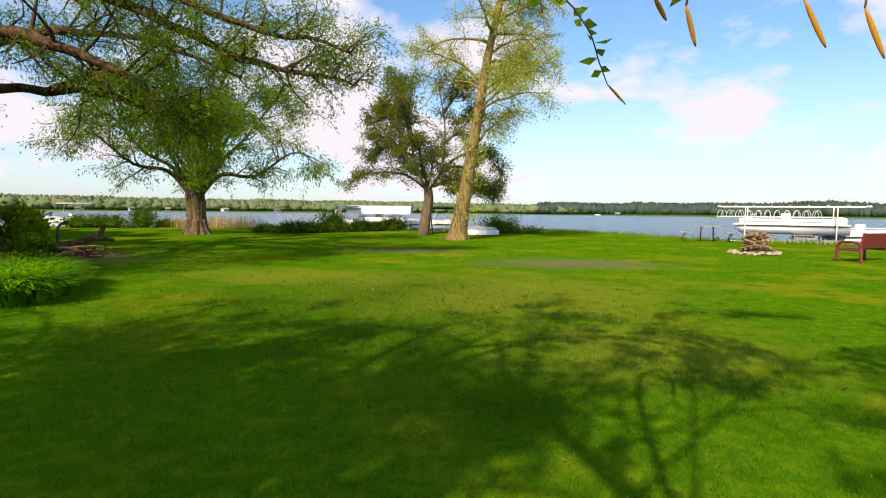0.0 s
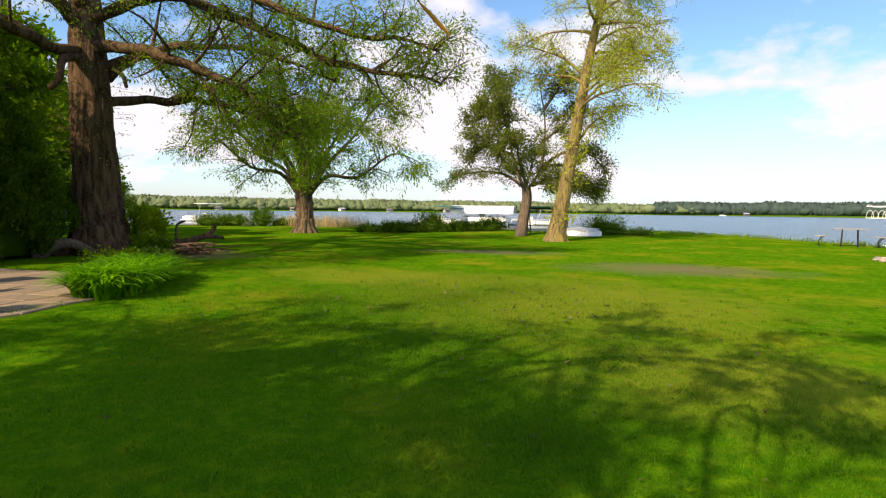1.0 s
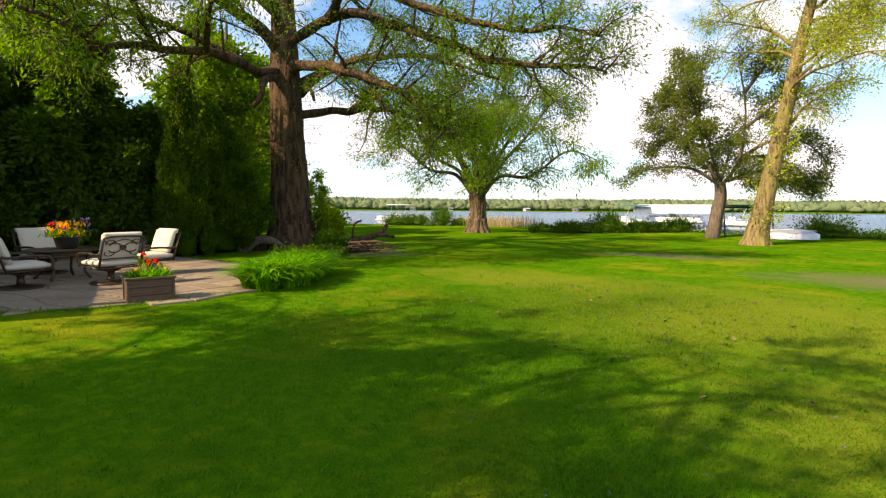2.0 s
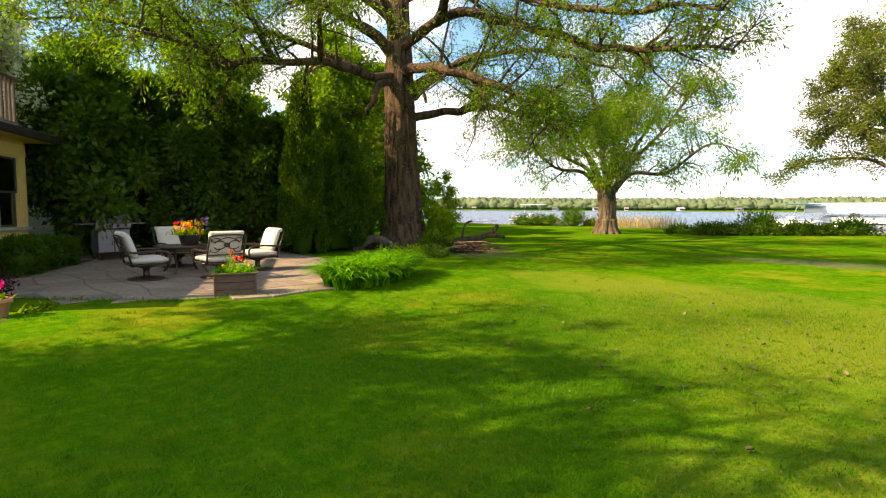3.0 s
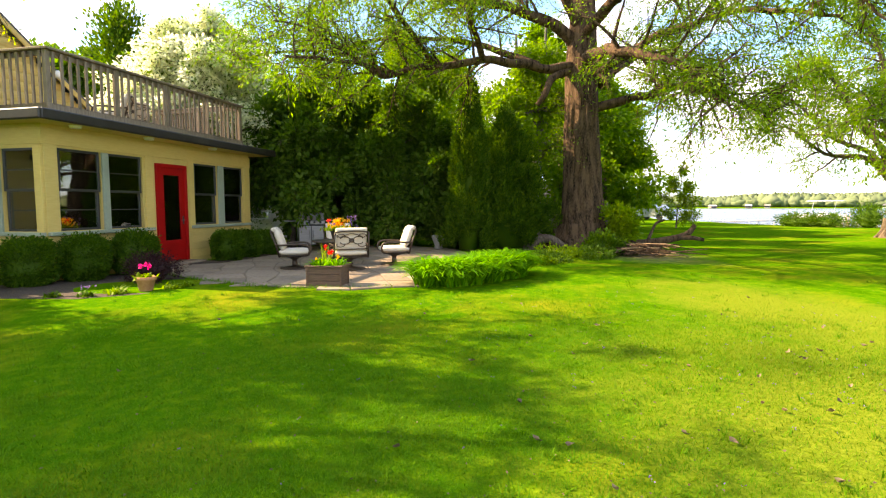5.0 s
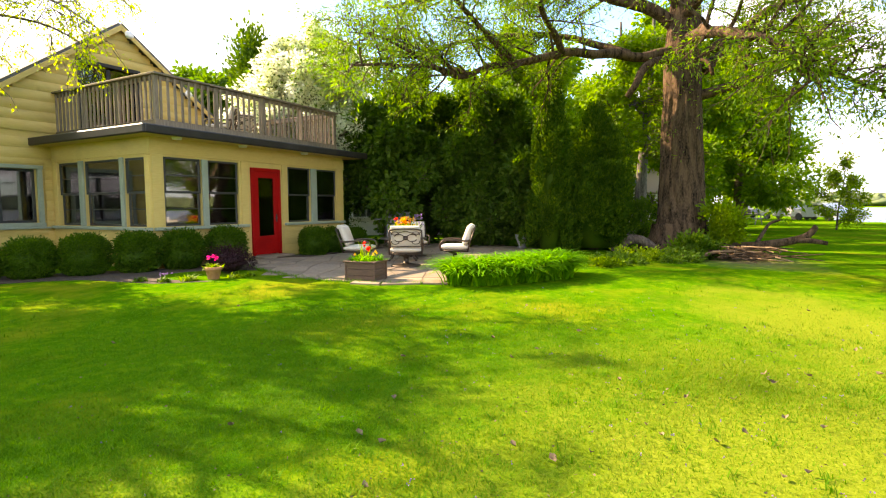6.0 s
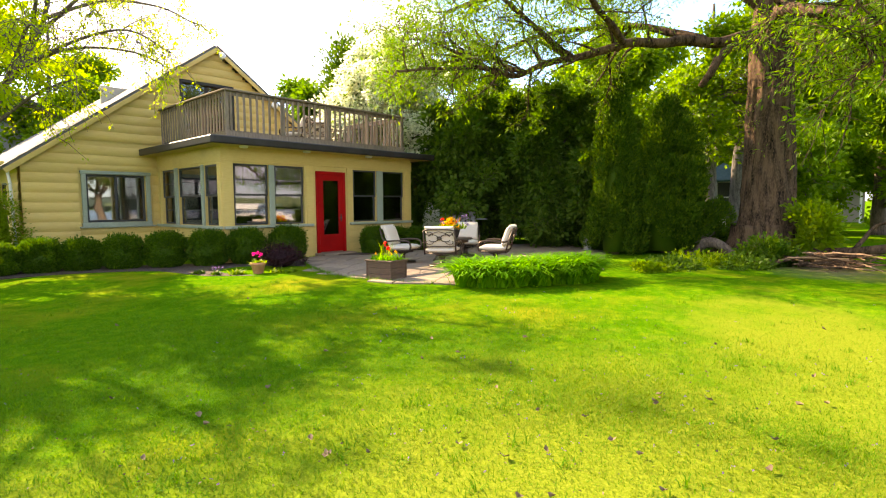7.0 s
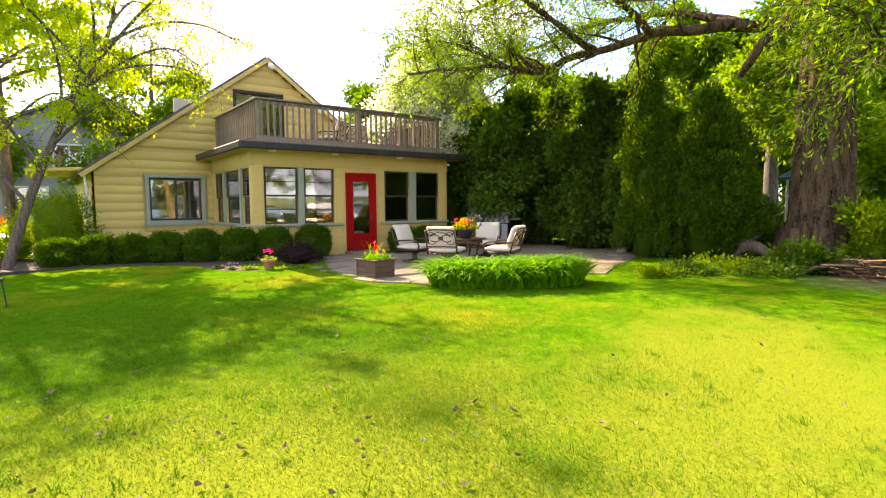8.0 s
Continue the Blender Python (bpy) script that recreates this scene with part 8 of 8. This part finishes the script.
def build_lakeside():
    build_bench()
    build_fire_pit()
    build_park_table(13.75, 26.6, -24, "grey plank table on dark metal legs near the lake edge")
    build_picnic_table(-33, 27.5, 40, "grey picnic table on the far lawn")
    # upturned rowing boat under the trees
    s = Shape()
    n, m = 15, 9
    vs, fs = [], []
    for i in range(n):
        u = 2 * i / (n - 1) - 1
        wd = 0.62 * max(0.03, 1 - abs(u) ** 2.6)
        for j in range(m):
            a = math.pi * j / (m - 1)
            vs.append((u * 1.7, wd * math.cos(a), 0.05 + 0.46 * (0.5 + 0.5 * max(0.1, 1 - abs(u) ** 4)) * math.sin(a) ** 0.7))
    fs = [(i * m + j, (i + 1) * m + j, (i + 1) * m + j + 1, i * m + j + 1) for i in range(n - 1) for j in range(m - 1)]
    boat = thing("rowing_boat", pose(2.55, 29.4, lawn_at(2.55, 29.4), 0, 0, 8) @ Matrix.Diagonal((0.62, 0.8, 0.9, 1)), "small aluminium rowing boat lying upturned on the bank", "boat")
    part("hull", s.add(vs, fs), ALU, boat, smooth=True)
    part("keel", Shape().tube([(-1.5, 0, 0.46), (0, 0, 0.53), (1.5, 0, 0.46)], 0.025, 6), ALU, boat)
    part("gunwale", Shape().tube([(-1.6, 0.1, 0.06), (-0.8, 0.58, 0.05), (0.8, 0.58, 0.05), (1.6, 0.1, 0.06)], 0.03, 6).tube([(-1.6, -0.1, 0.06), (-0.8, -0.58, 0.05), (0.8, -0.58, 0.05), (1.6, -0.1, 0.06)], 0.03, 6), ALU, boat)
    # swing seat frame
    sw = thing("swing_frame", pose(0.75, 30.0, lawn_at(0.75, 30.0), 0, 0, 12), "dark steel swing frame between the two shore trees", "swing")
    for sx in (-1.0, 1.0):
        for sy in (-0.75, 0.75):
            part("leg", Shape().tube([(sx, sy, 0.0), (sx, 0, 1.35)], 0.04, 8), BLACK, sw)
    part("top_bar", Shape().tube([(-1.05, 0, 1.35), (1.05, 0, 1.35)], 0.045, 8), BLACK, sw)
    part("awning", Shape().pillow((0, 0, 1.44), (2.1, 1.0, 0.08)), TEAL, sw, "blue-green canvas awning", True)
    for sx in (-0.6, 0.6):
        part("chain", Shape().tube([(sx, 0, 1.35), (sx, 0.1, 0.5)], 0.012, 5), BLACK, sw)
    part("seat", Shape().box((0, 0.1, 0.47), (1.4, 0.45, 0.05), 0.01), TEAL, sw)
    # boats, lifts and docks
    build_boat_lift(-6.3, 58, 88, True, "boat lift under a long white canvas canopy", 6.8, 3.0, 1.95)
    build_pontoon(-6.3, 58, 88, "white boat hanging in the canopied lift", 5.5, 2.4, None, 0.35)
    build_pontoon(-10.6, 56, 80, "white pontoon boat with a flat blue-grey shade", 5.0, 2.3, TEAL)
    build_pontoon(-1.2, 62, 95, "pontoon boat with a blue-green shade", 5.5, 2.3, TEAL)
    build_dock(-12.5, 43.5, 6, 17, "long grey plank dock beside the boats")
    build_dock(-10.5, 51.5, -88, 8, "grey dock arm reaching along the boats")
    build_boat_lift(25.5, 38.5, 58, False, "white bare-framed boat lift with a row of hoops", 9.0, 3.2, 2.6)
    build_pontoon(25.5, 38.5, 58, "long white pontoon boat hoisted in the bare-framed lift", 7.0, 2.4, None, 0.75)
    build_pontoon(30.5, 38.0, 50, "white boat moored behind the lift", 5.5, 2.4)
    build_dock(20.2, 27.5, -30, 16, "grey plank dock beside the white lift")
    build_dock(21.0, 34.5, -112, 7.5, "low grey dock arm in front of the pontoon")
    build_dock(13.9, 39.0, -30, 2.0, "short low grey platform by the grass bank", 1.6)
    build_dock(-40, 43, 20, 14, "grey dock beyond the willow")
    build_pontoon(-38, 55, 70, "pontoon boat at the distant dock", 5.5, 2.3, CANVAS)
    build_pontoon(150, 520, 40, "small white boat far out on the lake", 6, 2.4)
    # reeds on the bank
    n = 1300
    t = RNG.uniform(0, 1, n)
    x = np.where(RNG.uniform(0, 1, n) < 0.6, RNG.normal(-16.5, 1.8, n), -26 + 14 * t)
    y = np.interp(x, SX, SY) - RNG.uniform(0.0, 2.4, n)
    P = np.stack([x, y, ground_z(x, y)], 1)
    reeds = thing("reed_bed", pose(0, 0, 0), "dry straw-coloured reeds along the shore", "reeds")
    part("reed_mass", blade_mesh("reed_mass", P, RNG.uniform(0, 6.28, n), RNG.uniform(0.5, 1.25, n), RNG.uniform(0.02, 0.25, n), np.full(n, 0.035), REED, 3, 0.5), REED, reeds, kind="stuff")
    # tall weeds by the boats
    n = 7000
    x = RNG.uniform(-14, 22, n)
    y = np.interp(x, SX, SY) - RNG.uniform(0.3, 2.6, n)
    P = np.stack([x, y, ground_z(x, y)], 1)
    weeds = thing("bank_weeds", pose(0, 0, 0), "rough tall grass and weeds on the lake bank", "weeds")
    part("weed_mass", blade_mesh("weed_mass", P, RNG.uniform(0, 6.28, n), RNG.uniform(0.10, 0.36, n), RNG.uniform(0.05, 0.5, n), np.full(n, 0.03), LEAF_SHRUB, 3, 0.8), LEAF_SHRUB, weeds, kind="stuff")
    # parked cars beyond the far lawn
    for x, y, turn, mt, lb in ((-46, 38.5, 20, GREYSIDE, "grey car parked beyond the lawn"), (-52, 37, 30, BLACK, "dark car parked beyond the lawn"), (-41.5, 38.5, 15, ALU, "silver car parked beyond the lawn")):
        car = thing("car", pose(x, y, lawn_at(x, y), 0, 0, turn), lb, "car", "parked cars")
        prof = [(-2.1, 0.3), (-2.15, 0.7), (-1.9, 0.9), (-1.2, 0.98), (-0.7, 1.42), (0.7, 1.46), (1.4, 1.0), (2.05, 0.92), (2.15, 0.6), (2.1, 0.3)]
        k = len(prof)
        part("body", Shape().add([(a, -0.85, b) for a, b in prof] + [(a, 0.85, b) for a, b in prof], [tuple(range(k)), tuple(range(k, 2 * k))[::-1]] + [(i, k + i, k + (i + 1) % k, (i + 1) % k) for i in range(k)]), mt, car)
        part("window", Shape().box((0.1, 0, 1.2), (1.5, 1.72, 0.3), 0.05), SASH, car)
        for sx in (-1.35, 1.35):
            for sy in (-0.8, 0.8):
                part("wheel", Shape().lathe([(0.05, -0.1), (0.3, -0.1), (0.32, 0), (0.3, 0.1), (0.05, 0.1)], 14, pose(sx, sy, 0.32, 90, 0, 0)), BLACK, car)
    gt = thing("garden_stool", pose(-1.63, 1.28, lawn_at(-1.63, 1.28), 0, 0, 24), "small dark green metal stool on the lawn", "stool")
    part("seat", Shape().lathe([(0.02, 0.40), (0.15, 0.405), (0.16, 0.42), (0.15, 0.435), (0.02, 0.435)], 20), BLACK, gt)
    for k in range(3):
        c, q = math.cos(k * 2.09), math.sin(k * 2.09)
        part("leg", Shape().tube([(c * 0.12, q * 0.12, 0.41), (c * 0.16, q * 0.16, 0.0)], 0.011, 6), BLACK, gt)


# ---- grass and litter ----


def build_grass():
    n = 520000
    way = np.array([(0.5, 1.5), (0.5, 5), (1.0, 3.5), (0.0, 5.5), (-1.0, 7.0), (-0.5, 9.0), (0.0, 10.0), (2.5, 4.0), (-2.0, 5.0), (-2.0, 8.0)])
    c = way[RNG.integers(0, len(way), n)]
    r = np.abs(RNG.normal(0, 3.0, n))
    a = RNG.uniform(0, 2 * np.pi, n)
    x, y = c[:, 0] + r * np.cos(a), c[:, 1] + r * np.sin(a)
    lilies = [(-4.75, 6.45), (-4.85, 7.6), (-5.5, 8.75), (-6.5, 9.6), (-7.9, 10.2), (-8.3, 9.5), (-7.2, 8.9), (-6.3, 8.0), (-5.9, 7.0), (-5.7, 6.3), (-5.2, 6.15)]
    bed = [(-3.2, -2.9), (-4.7, -2.15), (-5.35, -1.7), (-5.75, -1.25), (-6.1, -0.7), (-6.25, 0.0), (-5.95, 0.8), (-5.65, 1.6), (-5.85, 2.4), (-6.5, 2.95), (-7.65, 2.72), (-9.4, 1.7), (-8.2, 0.9), (-7.6, -0.3), (-6.2, -3.2), (-5.8, -5.5), (-3.6, -5.2), (-2.8, -3.6)]
    keep = ~(inside(PATIO, x, y) | inside(lilies, x, y) | inside(bed, x, y)) & (x > -9)
    x, y = x[keep], y[keep]
    n = len(x)
    P = np.stack([x, y, ground_z(x, y) - 0.004], 1)
    tall = 0.75 + 0.5 * (np.sin(x * 2.3) * np.sin(y * 1.9 + 1) * 0.5 + 0.5)
    sod = thing("grass", pose(0, 0, 0), "short mown grass on the lawn", "grass", kind="stuff")
    rim = np.minimum.reduce([np.hypot((x - 1.2) / 3.6, (y - 9.2) / 3.2), np.hypot((x + 2.2) / 3.2, (y - 11.2) / 1.6), np.hypot((x - 2.6) / 1.8, (y - 5.2) / 1.4)])
    wave = np.sin(x * 3.1 + np.sin(y * 2.3)) * np.sin(y * 2.7 + np.sin(x * 1.9))
    # blades coloured dry and sun-yellow crowd the lawn's painted yellow patches
    dry_sunlit = RNG.uniform(0, 1, n) < np.clip(1.05 - rim + 0.35 * wave, 0.04, 0.7)
    for nm, mt, sel in (("blades", BLADE, ~dry_sunlit), ("dry_sunlit_blades", DRYSUNBLADE, dry_sunlit)):
        k = int(sel.sum())
        part(nm, blade_mesh(nm, P[sel], RNG.uniform(0, 6.28, k), RNG.uniform(0.02, 0.045, k) * tall[sel], RNG.uniform(0.2, 1.0, k), RNG.uniform(0.004, 0.007, k), mt, 1, 0.6), mt, sod, kind="stuff")
    # coarser tufts
    k, per = 500, 14
    tx, ty = RNG.normal(0.2, 3.4, k), RNG.normal(6.5, 3.4, k)
    ok = ~(inside(PATIO, tx, ty) | inside(lilies, tx, ty) | inside(bed, tx, ty)) & (tx > -6)
    tx, ty = np.repeat(tx[ok], per), np.repeat(ty[ok], per)
    tx, ty = tx + RNG.normal(0, 0.035, len(tx)), ty + RNG.normal(0, 0.035, len(tx))
    P = np.stack([tx, ty, ground_z(tx, ty) - 0.004], 1)
    n = len(tx)
    part("tufts", blade_mesh("tufts", P, RNG.uniform(0, 6.28, n), RNG.uniform(0.05, 0.095, n), RNG.uniform(0.1, 0.8, n), RNG.uniform(0.005, 0.009, n), BLADE, 2, 0.8), BLADE, sod, kind="stuff")
    # longer grass that the mower leaves along the terrace
    seg = [(Vector((*PATIO[i], 0)), Vector((*PATIO[(i + 1) % len(PATIO)], 0))) for i in range(len(PATIO))]
    E = []
    for a, b in seg:
        for _ in range(int((b - a).length * 420)):
            p = a.lerp(b, random.random()) + Vector((random.uniform(-0.16, 0.16), random.uniform(-0.16, 0.16), 0))
            E.append((p.x, p.y))
    E = np.array(E)
    E = E[~(inside(PATIO, E[:, 0], E[:, 1]) | inside(lilies, E[:, 0], E[:, 1]) | inside(bed, E[:, 0], E[:, 1]))]
    n = len(E)
    P = np.concatenate([E, (ground_z(E[:, 0], E[:, 1]) - 0.004)[:, None]], 1)
    part("edge_blades", blade_mesh("edge_blades", P, RNG.uniform(0, 6.28, n), RNG.uniform(0.06, 0.13, n), RNG.uniform(0.1, 0.9, n), RNG.uniform(0.006, 0.010, n), BLADE, 2, 0.8), BLADE, sod, kind="stuff")
    # small violets
    k = 300
    x, y = RNG.normal(0.3, 3.0, k), RNG.normal(8.8, 2.2, k)
    ok = ~(inside(PATIO, x, y) | inside(lilies, x, y)) & (x > -5)
    x, y = x[ok], y[ok]
    k = len(x)
    P = np.repeat(np.stack([x, y, ground_z(x, y) + 0.035], 1), 3, 0) + RNG.normal(0, 0.008, (3 * k, 3)) * np.array([1, 1, 0.4])
    vio = thing("violets", pose(0, 0, 0), "tiny violets scattered in the grass", "flowers", kind="stuff")
    part("petals", leaf_mesh("petals", P, RNG.normal(0, 1, (3 * k, 3)) + np.array([0, 0, 0.6]), np.full(3 * k, 0.011), PURPLEPETAL, 0.9), PURPLEPETAL, vio, kind="stuff")
    # bits of twig and brown leaf between the blades
    k = 1600
    x, y = RNG.normal(0.6, 2.4, k), RNG.normal(7.6, 2.6, k)
    ok = ~(inside(PATIO, x, y) | inside(lilies, x, y) | inside(bed, x, y)) & (x > -4.5)
    P = np.stack([x[ok], y[ok], ground_z(x[ok], y[ok]) + 0.03], 1)
    k = len(P)
    crumb = thing("leaf_litter", pose(0, 0, 0), "scraps of brown leaf strewn in the grass", "leaf litter", kind="stuff")
    part("scraps", leaf_mesh("scraps", P, RNG.normal(0, 1, (k, 3)) * np.array([1, 1, 0.3]), RNG.uniform(0.008, 0.024, k), PAPER, 0.55), PAPER, crumb, kind="stuff")
    # dry leaves
    spots = [(0.229, 7.861), (-2.434, 9.997), (-1.3, 7.2), (0.49, 6.97), (0.6, 7.4), (0.9, 8.3), (-0.3, 6.2), (1.2, 5.3), (1.9, 5.6), (0.2, 5.2), (2.4, 6.3), (0.7, 9.0)]
    spots += [(random.gauss(0.6, 2.2), random.gauss(7.5, 2.4)) for _ in range(22)] + [(random.gauss(0.9, 1.1), random.gauss(8.0, 1.2)) for _ in range(40)]
    for i, (x, y) in enumerate(spots):
        k = random.uniform(0.02, 0.04)
        s = Shape()
        s.add([(-k, 0, 0.012), (-k * 0.3, k * 0.55, 0.02), (k * 0.5, k * 0.5, 0.006), (k, 0, 0.024), (k * 0.4, -k * 0.5, 0.018), (-k * 0.4, -k * 0.5, 0.006), (0, 0, 0.0)], [(0, 6, 1), (1, 6, 2), (2, 6, 3), (3, 6, 4), (4, 6, 5), (5, 6, 0)])
        ob = part("dry_leaf", s, PAPER, m=pose(x, y, lawn_at(x, y) + 0.022, random.uniform(-25, 25), random.uniform(-25, 25), random.uniform(0, 360)))
        tagged(ob, "curled dry brown leaf lying on the grass", "leaf", "dry leaves on the lawn")


build_background()
build_neighbours()
build_garden_house()
build_far_shore()
build_terrace()
build_terrace_things()
build_deck_chairs()
build_brush()
build_lakeside()
build_grass()
